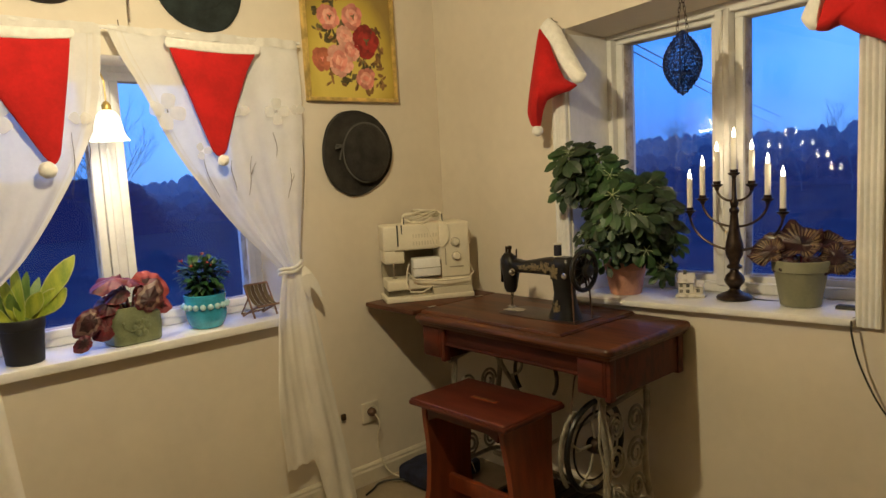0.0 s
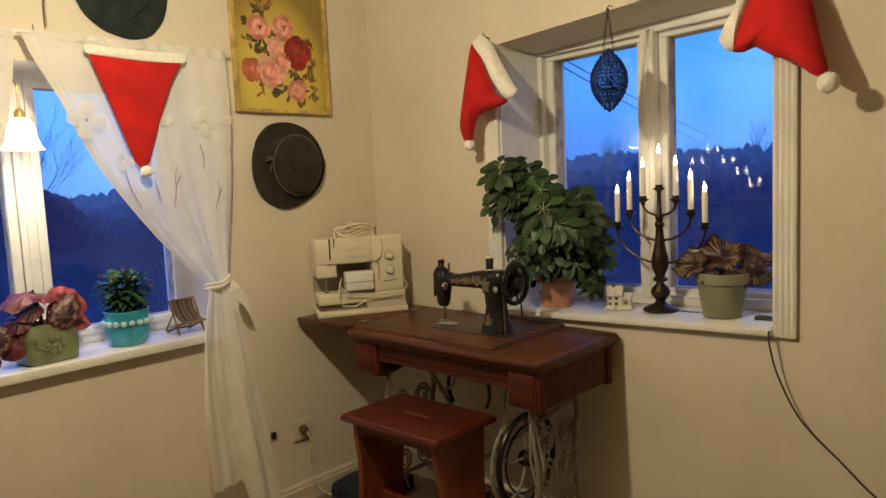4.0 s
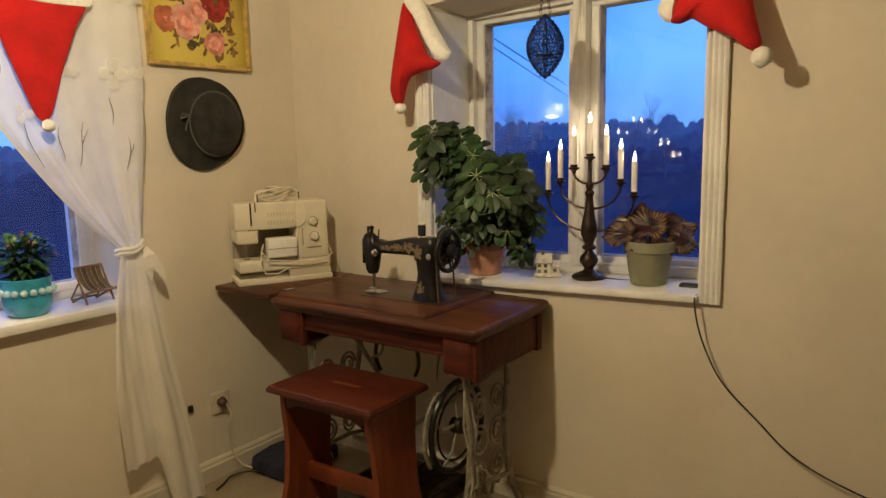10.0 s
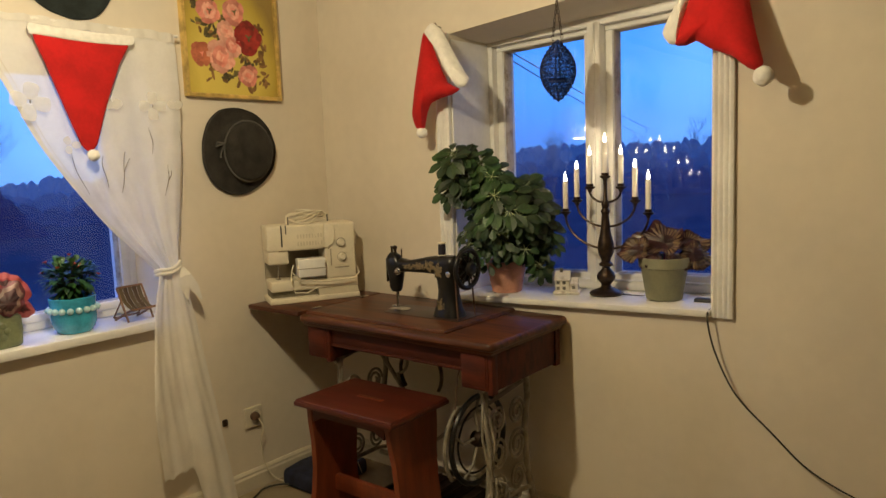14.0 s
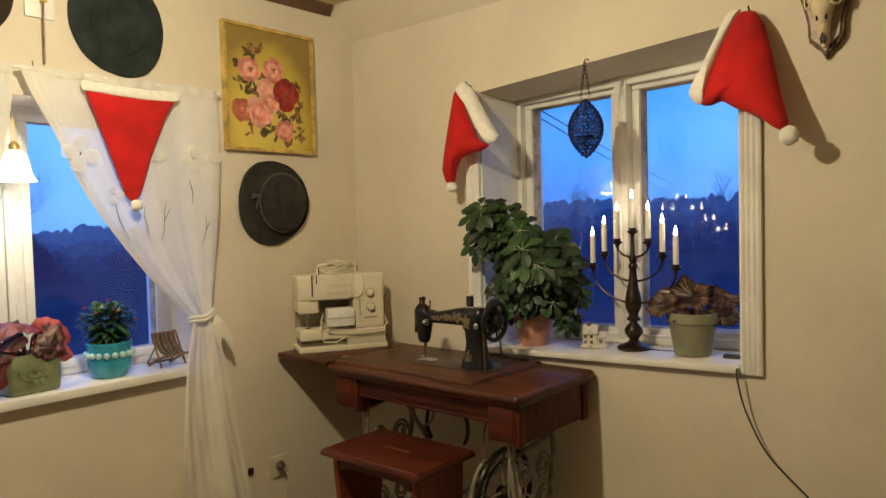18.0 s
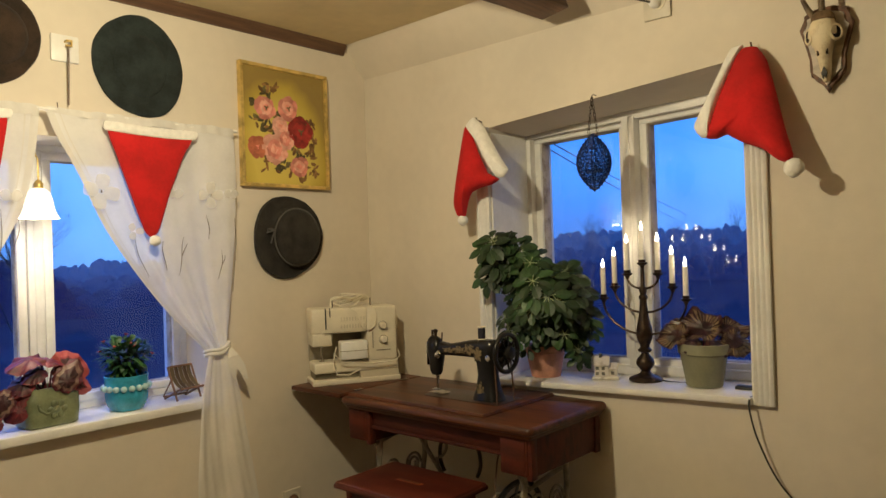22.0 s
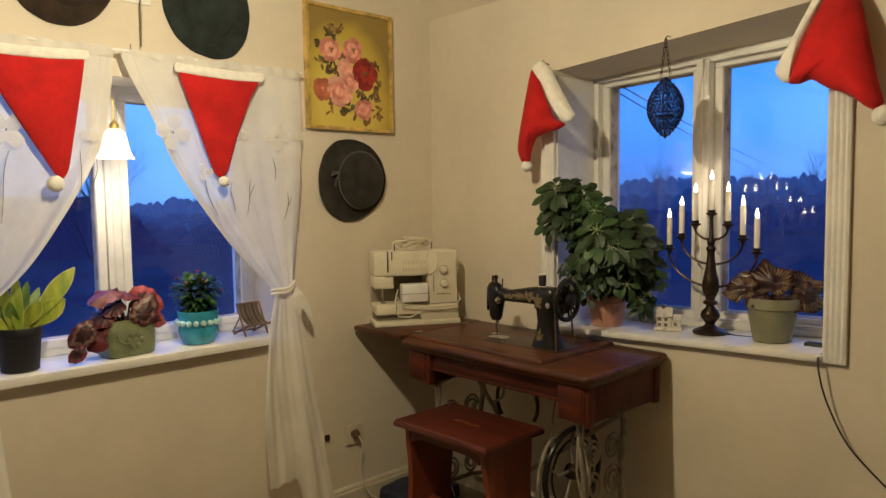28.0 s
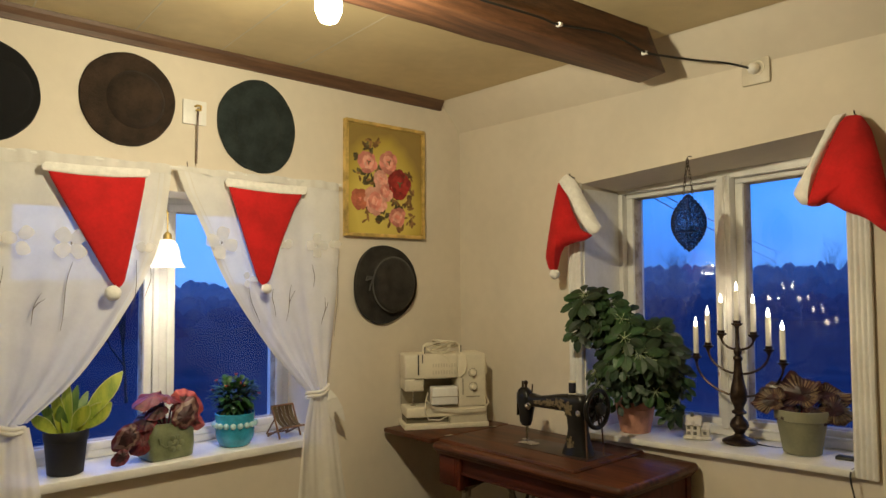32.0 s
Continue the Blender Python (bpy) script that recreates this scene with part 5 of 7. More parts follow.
CROWNM = material("brown_skull_crown", (0.22, 0.14, 0.07), 0.8, second=(0.10, 0.06, 0.03), scale=30, bump=0.6, bump_scale=110)
SOCKET = material("dark_hollow", (0.022, 0.012, 0.009), 0.9, vary=0.3, scale=40)
HORN = material("grey_brown_horn", (0.17, 0.12, 0.07), 0.6, vary=0.3, scale=40, bump=0.5, bump_scale=120)
SHIELD = material("pale_shield_wood", (0.50, 0.44, 0.37), 0.55, vary=0.12, scale=10, stretch=(1, 1, 6))
tr = thing("skull_trophy", "small horned skull mounted on dark-edged wooden shield", "trophy", (0, -1.975, 1.86))
tr.scale = (1.0, 0.87, 1.0)
half = [(0.0, -0.120), (0.014, -0.098), (0.030, -0.080), (0.050, -0.068), (0.047, -0.048), (0.052, -0.020), (0.061, 0.015), (0.071, 0.045), (0.081, 0.072), (0.068, 0.080), (0.062, 0.092), (0.066, 0.110), (0.048, 0.118), (0.020, 0.125)]
shield = half + [(-a, b) for a, b in half[:0:-1]]
bm = bmnew(); extrude_outline(bm, shield, -0.022, axis="x", start=-0.001, bevel=0.005)
part("shield", bm, BEAMW, tr, "dark brown shield edge")
bm = bmnew(); extrude_outline(bm, [(a * 0.84, b * 0.87) for a, b in shield], -0.005, axis="x", start=-0.0235, bevel=0.002)
part("shield_face", bm, SHIELD, tr)


def skull_shell(rings_):
    bm = bmnew()
    rows = []
    for z, w, x0, x1 in rings_:
        rows.append([bm.verts.new((lerp(x0, x1, 0.5 + 0.5 * math.sin(a)) + 0.003 * noise.noise(Vector((a * 2, z * 40, 1))), w * math.copysign(abs(math.cos(a)) ** 0.85, math.cos(a)) * (1 + 0.06 * noise.noise(Vector((a, z * 30, 4)))), z)) for a in [2 * math.pi * k / 24 for k in range(24)]])
    for a, b in zip(rows, rows[1:]):
        for k in range(24):
            bm.faces.new((a[k], a[(k + 1) % 24], b[(k + 1) % 24], b[k]))
    bm.faces.new(rows[0]); bm.faces.new(rows[-1])
    return bm


part("skull", skull_shell(((0.082, 0.030, -0.026, -0.078), (0.068, 0.037, -0.025, -0.088), (0.05, 0.043, -0.025, -0.092), (0.034, 0.043, -0.025, -0.092), (0.016, 0.035, -0.025, -0.087), (-0.004, 0.026, -0.025, -0.080), (-0.026, 0.021, -0.025, -0.071), (-0.05, 0.018, -0.025, -0.062), (-0.072, 0.015, -0.025, -0.052), (-0.090, 0.009, -0.026, -0.042))), BONE, tr)
part("skull_crown", skull_shell(((0.108, 0.010, -0.040, -0.058), (0.102, 0.024, -0.030, -0.072), (0.090, 0.033, -0.0255, -0.082), (0.076, 0.036, -0.0255, -0.0845))), CROWNM, tr)
for s in (-1, 1):
    out = Vector((-0.62, s * 0.75, 0.05)).normalized()
    side, up_ = out.cross(Vector((0, 0, 1))).normalized(), Vector((0, 0, 1))
    mid = Vector((-0.067, s * 0.0400, 0.036))
    bm = bmnew()
    tube(bm, [mid + side * 0.0190 * math.cos(a) + up_ * 0.0200 * math.sin(a) for a in [2 * math.pi * k / 22 for k in range(22)]], 0.0042, 8, closed=True)
    orb = part("eye_rim", bm, BONE, tr)
    bm = bmnew()
    rims = [[bm.verts.new(mid + out * d + side * r * math.cos(a) + up_ * r * 1.06 * math.sin(a)) for a in [2 * math.pi * k / 22 for k in range(22)]] for r, d in ((0.0190, 0.0025), (0.011, 0.0015), (0.004, 0.001))]
    for a, b in zip(rims, rims[1:]):
        for k in range(22):
            bm.faces.new((a[k], a[(k + 1) % 22], b[(k + 1) % 22], b[k]))
    bm.faces.new(rims[-1])
    part("eye_socket", bm, SOCKET, orb)
    bm = bmnew(); box(bm, -0.0745, -0.070, s * 0.013 - 0.0032, s * 0.013 + 0.0032, -0.022, -0.007, 0.001)
    part("snout_hollow", bm, SOCKET, tr)
for pts in ([(-0.05, 0.026, 0.092), (-0.055, 0.042, 0.115), (-0.06, 0.056, 0.145), (-0.06, 0.066, 0.182)], [(-0.062, 0.0, 0.098), (-0.066, -0.002, 0.125), (-0.066, -0.003, 0.16), (-0.06, -0.004, 0.20)]):
    bm = bmnew()
    tube(bm, pts, [0.010, 0.009, 0.007, 0.0015], 10)
    part("horn", bm, HORN, tr)
bm = bmnew(); extrude_outline(bm, [(0.0, -0.052), (0.009, -0.070), (0.004, -0.086), (0.0, -0.076), (-0.004, -0.086), (-0.009, -0.070)], -0.009, axis="x", start=-0.054)
part("nose_gap", bm, BLACK, tr)


# ---- sockets, plates and cables ----
def socket(at, turn, label, size=0.043, plug=WHITE):
    s = thing("wall_socket", label, "socket", at, turn)
    bm = bmnew(); box(bm, -size, size, -0.012, 0.0, -size, size, 0.004)
    part("plate", bm, CREAMP, s)
    bm = bmnew(); lathe(bm, [(0.024, 0.0), (0.024, 0.003), (0.020, 0.003), (0.019, -0.001), (0.0, -0.001)], 24, pose(0.008, -0.012, 0.006, 90, 0, 0), caps=False)
    part("insert", bm, CREAM, s)
    bm = bmnew(); lathe(bm, [(0.018, 0.0), (0.019, 0.010), (0.016, 0.022), (0.008, 0.030), (0.003, 0.031)], 20, pose(-0.002, -0.012, 0.004, 90, 0, 0))
    part("plug", bm, plug, s)
    return s


socket((-0.487, 0, 0.308), (0, 0, 0), "white wall socket with a brown plug and cord", plug=TRIMW)
socket((0, -1.468, 2.125), (0, 0, -90), "white wall socket below the ceiling with plug", size=0.048)


def cable(name, label, pts, r, mat, dense=6):
    bm = bmnew()
    out = []
    n = len(pts) - 1
    for k in range(n * dense + 1):
        t = k / dense
        i = min(int(t), n - 1)
        f = t - i
        p = [Vector(pts[max(0, min(n, i + d))]) for d in (-1, 0, 1, 2)]
        out.append(0.5 * (2 * p[1] + (p[2] - p[0]) * f + (2 * p[0] - 5 * p[1] + 4 * p[2] - p[3]) * f * f + (3 * p[1] - p[0] - 3 * p[2] + p[3]) * f ** 3))
    tube(bm, out, r, 7)
    return single(name, bm, mat, label, "cable")


CABLE = material("black_cable", (0.015, 0.014, 0.013), 0.5)
cable("power_cable", "black cable stapled along the beam to the socket", [(-1.40, -1.140, 2.20), (-1.1, -1.160, 2.19), (-0.80, -1.181, 2.194), (-0.703, -1.189, 2.190), (-0.487, -1.206, 2.212), (-0.36, -1.216, 2.20), (-0.285, -1.226, 2.186), (-0.21, -1.30, 2.165), (-0.134, -1.34, 2.162), (-0.06, -1.39, 2.158), (-0.04, -1.46, 2.128)], 0.0038, CABLE)
for x, y, z in ((-1.1, -1.155, 2.19), (-0.703, -1.185, 2.19), (-0.285, -1.216, 2.186)):
    bm = bmnew(); box(bm, x - 0.007, x + 0.007, y - 0.012, y + 0.012, z - 0.006, z + 0.006, 0.002)
    single("cable_clip", bm, WHITE, "small white cable clip on the beam", "clip", "cable clips on the beam")
cable("power_cable", "dark cable hanging from the sill along the wall", [(0.17, -1.31, 0.837), (0.15, -1.40, 0.836), (0.16, -1.50, 0.836), (0.13, -1.62, 0.837), (0.11, -1.69, 0.845), (0.06, -1.722, 0.84), (-0.025, -1.728, 0.842), (-0.042, -1.735, 0.80), (-0.035, -1.757, 0.71), (-0.03, -1.815, 0.594), (-0.03, -1.915, 0.498), (-0.03, -2.03, 0.40), (-0.03, -2.2, 0.335), (-0.03, -2.45, 0.29), (-0.02, -2.7, 0.26)], 0.0028, CABLE)
socket((0, -2.72, 0.26), (0, 0, -90), "white wall socket low beside the cable")
bm = bmnew(); box(bm, 0.095, 0.128, -1.715, -1.640, 0.8325, 0.856, 0.008, 3)
single("cord_switch", bm, CABLE, "black inline cord switch on the sill", "switch")
cable("power_cable", "white cord hanging from the socket to the floor", [(-0.489, -0.045, 0.308), (-0.475, -0.055, 0.265), (-0.475, -0.03, 0.2), (-0.46, -0.03, 0.1), (-0.43, -0.05, 0.03), (-0.38, -0.12, 0.006), (-0.33, -0.22, 0.006)], 0.0028, CREAM)
cable("power_cable", "black cord lying on the floor by the baseboard", [(-0.60, -0.10, 0.006), (-0.55, -0.08, 0.006), (-0.50, -0.06, 0.01), (-0.45, -0.10, 0.02), (-0.38, -0.16, 0.01)], 0.004, CABLE)
NAVY = material("dark_blue_fabric", (0.012, 0.016, 0.045), 0.8, vary=0.3, scale=20, bump=0.4, bump_scale=90)
bg = thing("storage_bag", "dark blue fabric bag on the floor under the table", "bag", (-0.27, -0.19, 0))
bm = bmnew(); box(bm, -0.15, 0.15, -0.11, 0.11, 0.0, 0.075, 0.02, 3)
bmesh.ops.subdivide_edges(bm, edges=bm.edges[:], cuts=2, use_grid_fill=True)
for v in bm.verts:
    v.co += Vector((0, 0, 0.02 * noise.noise(v.co * 12))) if v.co.z > 0.03 else Vector((0, 0, 0))
part("bag_body", bm, NAVY, bg)
for j in range(2):
    bm = bmnew(); tube(bm, [(-0.12 + 0.1 * j, -0.09 + 0.02 * j, 0.085), (-0.08 + 0.1 * j, -0.115, 0.115), (-0.02 + 0.1 * j, -0.12, 0.07), (0.0 + 0.1 * j, -0.118, 0.02)], 0.002, 6)
    part("white_cord", bm, CREAM, bg)
bm = bmnew(); box(bm, -0.012, 0.010, -0.012, 0.0, -0.014, 0.014, 0.004)
single("wall_hook", bm, DARKIRON, "small dark tieback hook on the wall", "hook", at=(-0.622, 0, 0.322))
hp = thing("wall_box", "white wall plate with a thin hanging metal rod", "wall plate", (-1.335, 0, 2.04))
bm = bmnew(); box(bm, -0.044, 0.044, -0.012, 0.0, -0.045, 0.045, 0.004)
part("plate", bm, WHITE, hp)
bm = bmnew(); tube(bm, [(0.0, -0.012, 0.022), (0.0, -0.03, 0.022), (0.012, -0.034, 0.022), (0.012, -0.034, 0.005), (-0.006, -0.034, 0.004)], 0.004, 8)
part("hook", bm, GOLD, hp)
bm = bmnew(); tube(bm, [(0.004, -0.03, 0.012), (0.004, -0.02, -0.19)], 0.0028, 6)
part("rod", bm, DARKIRON, hp)


# ---- pots and plants ----
TERRA = material("pale_terracotta", (0.55, 0.27, 0.19), 0.8, vary=0.12, scale=14, bump=0.2, bump_scale=80)
SAGE = material("sage_green_pot", (0.24, 0.235, 0.15), 0.55, vary=0.08, scale=12, bump=0.1)
TEAL = material("turquoise_glaze", (0.045, 0.36, 0.55), 0.24, vary=0.15, scale=14, coat=0.4)
CELADON = material("olive_celadon_glaze", (0.22, 0.25, 0.14), 0.3, second=(0.13, 0.15, 0.08), scale=16, coat=0.3)
BLACKPOT = material("black_plastic_pot", (0.007, 0.007, 0.010), 0.6, vary=0.1)
SOIL = material("potting_soil", (0.035, 0.022, 0.014), 0.95, vary=0.4, scale=60, bump=0.8, bump_scale=120)
GREEN = material("glossy_green_leaf", (0.029, 0.073, 0.020), 0.5, second=(0.007, 0.020, 0.007), scale=9, island=0.5, bump=0.1)
MIDRIB = material("pale_leaf_stalk", (0.30, 0.36, 0.18), 0.6, vary=0.15)
GREEN2 = material("deep_green_leaf", (0.04, 0.12, 0.025), 0.4, second=(0.015, 0.05, 0.015), scale=20, coat=0.1, island=0.4)
LIME = material("yellow_green_leaf", (0.46, 0.50, 0.05), 0.45, second=(0.22, 0.32, 0.03), scale=7, stretch=(6, 6, 1), island=0.3)
STEM = material("green_brown_stem", (0.08, 0.07, 0.03), 0.6, vary=0.2)
REDLEAF = material("red_begonia_leaf", (0.24, 0.022, 0.030), 0.5, second=(0.10, 0.011, 0.016), scale=28, bump=0.3, island=0.3)
RINGLEAF = material("silver_ringed_begonia_leaf", (0.23, 0.155, 0.12), 0.5, second=(0.14, 0.07, 0.06), scale=30, bump=0.4)
PINKEDGE = material("pink_begonia_edge", (0.44, 0.105, 0.10), 0.5, second=(0.33, 0.055, 0.055), scale=30)
DARKRED = material("wine_red_begonia_leaf", (0.14, 0.022, 0.03), 0.5, second=(0.06, 0.012, 0.018), scale=28, bump=0.3)
DARKLEAF = material("dark_begonia_leaf", (0.045, 0.012, 0.016), 0.5, vary=0.35, scale=30, bump=0.4)
REXP = material("silver_begonia_leaf", (0.25, 0.175, 0.088), 0.5, second=(0.13, 0.078, 0.045), scale=40, bump=0.5, bump_scale=90, blotch=(0.35, 0.55))
PLUM = material("plum_leaf_heart", (0.040, 0.009, 0.011), 0.33, vary=0.35, scale=24, bump=0.4)
FLOWER = material("small_coral_flower", (0.60, 0.10, 0.06), 0.6, island=0.25)


def blade(bm, base, way, length, width, droop=0.3, up=Vector((0, 0, 1)), fold=0.15, shape="oval", segs=5, wavy=0.0):
    """One leaf: a folded, drooping blade of two rows of faces."""
    way = way.normalized()
    side = way.cross(up)
    side = side.normalized() if side.length > 1e-4 else way.orthogonal().normalized()
    nrm = side.cross(way).normalized()
    rows = []
    for k in range(segs + 1):
        t = k / segs
        if shape == "oval":
            w = math.sin(math.pi * min(1, t * 0.97 + 0.02)) ** 0.75
        elif shape == "obovate":
            w = math.sin(math.pi * (t * 0.98 + 0.01) ** 1.5) ** 0.8
        elif shape == "heart":
            w = (math.sin(math.pi * (t * 0.98 + 0.02) ** 0.62) ** 0.8)
        else:
            w = math.sin(math.pi * (0.08 + 0.91 * t)) ** 0.6
        w *= width * 0.5
        c = base + way * length * t - up * droop * length * t * t
        wv = wavy * math.sin(t * 9 + base.x * 50)
        rows.append((bm.verts.new(c - side * w + nrm * (fold * w + wv)), bm.verts.new(c), bm.verts.new(c + side * w + nrm * (fold * w - wv))))
    for a, b in zip(rows, rows[1:]):
        bm.faces.new((a[0], a[1], b[1], b[0]))
        bm.faces.new((a[1], a[2], b[2], b[1]))


def round_pot(th, r0, r1, h, mat, rim=0.012, label=""):
    bm = bmnew()
    lathe(bm, [(r0 * 0.9, 0), (r0, 0.003), (lerp(r0, r1, 0.76), h * 0.76), (lerp(r0, r1, 0.76) + rim * 0.55, h * 0.775), (r1, h * 0.79), (r1 + 0.002, h * 0.97), (r1, h), (r1 - 0.007, h), (r1 - 0.010, h * 0.86)], 40, caps=False)
    bm.faces.new([v for v in bm.verts if abs(v.co.z) < 1e-6][::-1])
    part("pot", bm, mat, th, label)
    bm = bmnew(); lathe(bm, [(r1 - 0.0095, h * 0.86), (r1 * 0.5, h * 0.9), (0.002, h * 0.91)], 24)
    part("soil", bm, SOIL, th)


# large plant with whorled leaves, leaning into the room
SILL_E = RW[2] + 0.0125
pl = thing("potted_plant", "bushy green plant with whorled leaves in terracotta pot", "plant", (0.10, -0.905, SILL_E + skew(-0.905)))
round_pot(pl, 0.058, 0.080, 0.124, TERRA)
random.seed(11)
tips = []
O = Vector((0.10, -0.905, SILL_E + skew(-0.905)))
for c, r, n in (((-0.09, -0.815, 1.325), (0.05, 0.05, 0.05), 4), ((-0.065, -0.880, 1.348), (0.05, 0.05, 0.03), 4), ((-0.085, -0.815, 1.245), (0.04, 0.045, 0.05), 6), ((-0.05, -0.905, 1.245), (0.09, 0.09, 0.07), 18), ((-0.03, -0.975, 1.145), (0.11, 0.12, 0.10), 38), ((0.06, -1.035, 1.125), (0.08, 0.09, 0.09), 22), ((0.03, -1.02, 1.215), (0.06, 0.06, 0.045), 10), ((0.03, -1.005, 1.045), (0.10, 0.11, 0.085), 34), ((-0.03, -0.895, 1.06), (0.08, 0.08, 0.11), 18), ((0.08, -1.065, 1.035), (0.05, 0.06, 0.07), 12), ((0.055, -1.073, 0.925), (0.015, 0.02, 0.045), 4)):
    for k in range(n):
        while True:
            p = Vector([random.uniform(-1, 1) for _ in range(3)])
            if 0.3 < p.length < 1:
                break
        q = Vector(c) + Vector((p.x * r[0], p.y * r[1], p.z * r[2]))
        if q.x > -0.05 and q.y > -0.80:
            q.x = -0.05 - random.random() * 0.05
        q.x = min(q.x, 0.18)
        tips.append((q - O, p))
bm, ribs = bmnew(), bmnew()
for q, p in tips:
    # whorls turn to the room and hang like small umbrellas
    out = Vector((p.x * 0.45 - 0.55, p.y * 0.6 - 0.15, 0.55 + p.z * 0.35)).normalized()
    a0 = random.random() * 6.28
    n = random.choice((6, 7, 7, 8))
    s1 = out.orthogonal().normalized()
    s2 = out.cross(s1)
    L = random.uniform(0.062, 0.082) if q.z > 0.30 else random.uniform(0.046, 0.064)
    for j in range(n):
        a = a0 + j / n * 6.28 + random.uniform(-0.12, 0.12)
        d = (s1 * math.cos(a) + s2 * math.sin(a)) + out * random.uniform(-0.05, 0.35) - Vector((0, 0, random.uniform(0.0, 0.35)))
        foot = q + d.normalized() * 0.012
        ln_ = L * random.uniform(0.85, 1.12)
        blade(bm, foot, d, ln_, L * 0.53, random.uniform(0.05, 0.35), out, 0.16, "obovate", 5)
        tube(ribs, [q, foot + d.normalized() * ln_ * 0.22 + out * 0.0015], 0.0013, 4, caps=False)
    if q.z > 0.22:
        sb = bmnew()
        tube(sb, [Vector((random.uniform(-0.02, 0.02), random.uniform(-0.02, 0.02), 0.1)), q * 0.5 + Vector((0, 0, 0.07)), q], [0.003, 0.0025, 0.0015], 5)
        part("stem", sb, STEM, pl)
tagged(part("leaves", bm, GREEN, pl, smooth=False), kind="stuff")
tagged(part("leaf_stalk", ribs, MIDRIB, pl), kind="stuff")

# ceramic house
hs = thing("ceramic_house", "tiny white ceramic house ornament with snowy roof", "ornament", (0.125, -1.157, SILL_E + skew(-1.157) + 0.001), (0, 0, -66))
CERA = material("white_ceramic", (0.72, 0.68, 0.60), 0.3, second=(0.42, 0.37, 0.30), scale=50, bump=0.5, bump_scale=90, coat=0.2, blotch=(0.3, 0.5))
CERD = material("grey_ceramic_glaze", (0.16, 0.15, 0.13), 0.35, vary=0.3, scale=60)
bm = bmnew(); box(bm, -0.05, 0.05, -0.035, 0.035, 0.0, 0.012, 0.005)
part("base", bm, CERA, hs)
bm = bmnew(); box(bm, -0.04, 0.012, -0.026, 0.026, 0.01, 0.055, 0.003)
box(bm, 0.012, 0.042, -0.02, 0.022, 0.01, 0.04, 0.003)
part("house_walls", bm, CERA, hs)
bm = bmnew()
extrude_outline(bm, [(-0.032, 0.052), (0.0, 0.085), (0.032, 0.052), (0.026, 0.05), (0.0, 0.075), (-0.026, 0.05)], 0.06, axis="x", start=-0.045, bevel=0.001)
extrude_outline(bm, [(-0.026, 0.039), (0.0, 0.06), (0.026, 0.039), (0.0, 0.045)], 0.03, axis="x", start=0.014)
part("roof", bm, CERA, hs)
bm = bmnew(); box(bm, -0.025, -0.013, -0.006, 0.008, 0.06, 0.095, 0.002)
part("chimney", bm, CERD, hs)
for x, z in ((-0.03, 0.022), (-0.008, 0.022), (-0.03, 0.042), (-0.008, 0.042), (0.026, 0.024)):
    bm = bmnew(); box(bm, x - 0.006, x + 0.006, -0.0275 if x < 0.02 else -0.0215, -0.02, z - 0.006, z + 0.006, 0.001)
    part("window", bm, CERD, hs)

# ---- candelabra ----
cd = thing("candelabra", "dark bronze seven-armed candelabra with lit electric candles", "candelabra", (0.135, -1.312, SILL_E + skew(-1.312) + 0.002))
bm = bmnew()
lathe(bm, [(0.058, 0), (0.060, 0.005), (0.056, 0.011), (0.040, 0.018), (0.022, 0.026), (0.016, 0.034), (0.020, 0.042), (0.031, 0.056), (0.033, 0.066), (0.028, 0.080), (0.015, 0.094), (0.013, 0.100), (0.024, 0.106), (0.025, 0.112), (0.016, 0.120), (0.017, 0.128), (0.027, 0.150), (0.030, 0.168), (0.027, 0.190), (0.019, 0.225), (0.014, 0.265), (0.012, 0.290), (0.016, 0.298), (0.016, 0.304), (0.010, 0.312), (0.013, 0.322), (0.014, 0.330), (0.008, 0.342), (0.0065, 0.40), (0.006, 0.425)], 28)
part("turned_stem", bm, DARKIRON, cd)
BULB = glow("candle_bulb_glow", (1.0, 0.80, 0.52), 38.0)
WAX = material("white_candle_sleeve", (0.86, 0.83, 0.75), 0.45, vary=0.03)


def candle(y, z, h=0.112):
    bm = bmnew()
    lathe(bm, [(0.006, z - 0.022), (0.0085, z - 0.012), (0.018, z - 0.006), (0.020, z - 0.001), (0.0125, z), (0.0125, z + 0.010), (0.0105, z + 0.010)], 18, pose(0, y, 0), caps=False)
    cup = part("cup", bm, DARKIRON, cd)
    bm = bmnew(); lathe(bm, [(0.0095, z + 0.001), (0.0095, z + h - 0.003), (0.008, z + h), (0.003, z + h)], 16, pose(0, y, 0))
    c = part("candle_sleeve", bm, WAX, cd)
    bm = bmnew(); lathe(bm, [(0.004, z + h), (0.0056, z + h + 0.006), (0.0058, z + h + 0.010), (0.0042, z + h + 0.017), (0.0015, z + h + 0.026), (0.0003, z + h + 0.032)], 14, pose(0, y, 0))
    part("flame_bulb", bm, BULB, c)


candle(0.0, 0.428, 0.118)
for dy, zc, z0 in ((0.060, 0.390, 0.322), (0.112, 0.343, 0.235), (0.160, 0.300, 0.155)):
    for s in (-1, 1):
        bm = bmnew()
        y0 = 0.012
        pts = []
        for k in range(17):
            a = math.pi * 0.5 * k / 16
            pts.append((0, s * (y0 + (dy - y0) * math.sin(a)), z0 + 0.012 + (zc - 0.016 - z0 - 0.012) * (1 - math.cos(a)) ** 0.9))
        pts = [(0, 0, z0 + 0.016)] + pts
        tube(bm, pts, 0.0042, 8)
        part("arm", bm, DARKIRON, cd)
        candle(s * dy, zc)

# ---- painted-leaf begonia in a sage pot ----
random.seed(21)
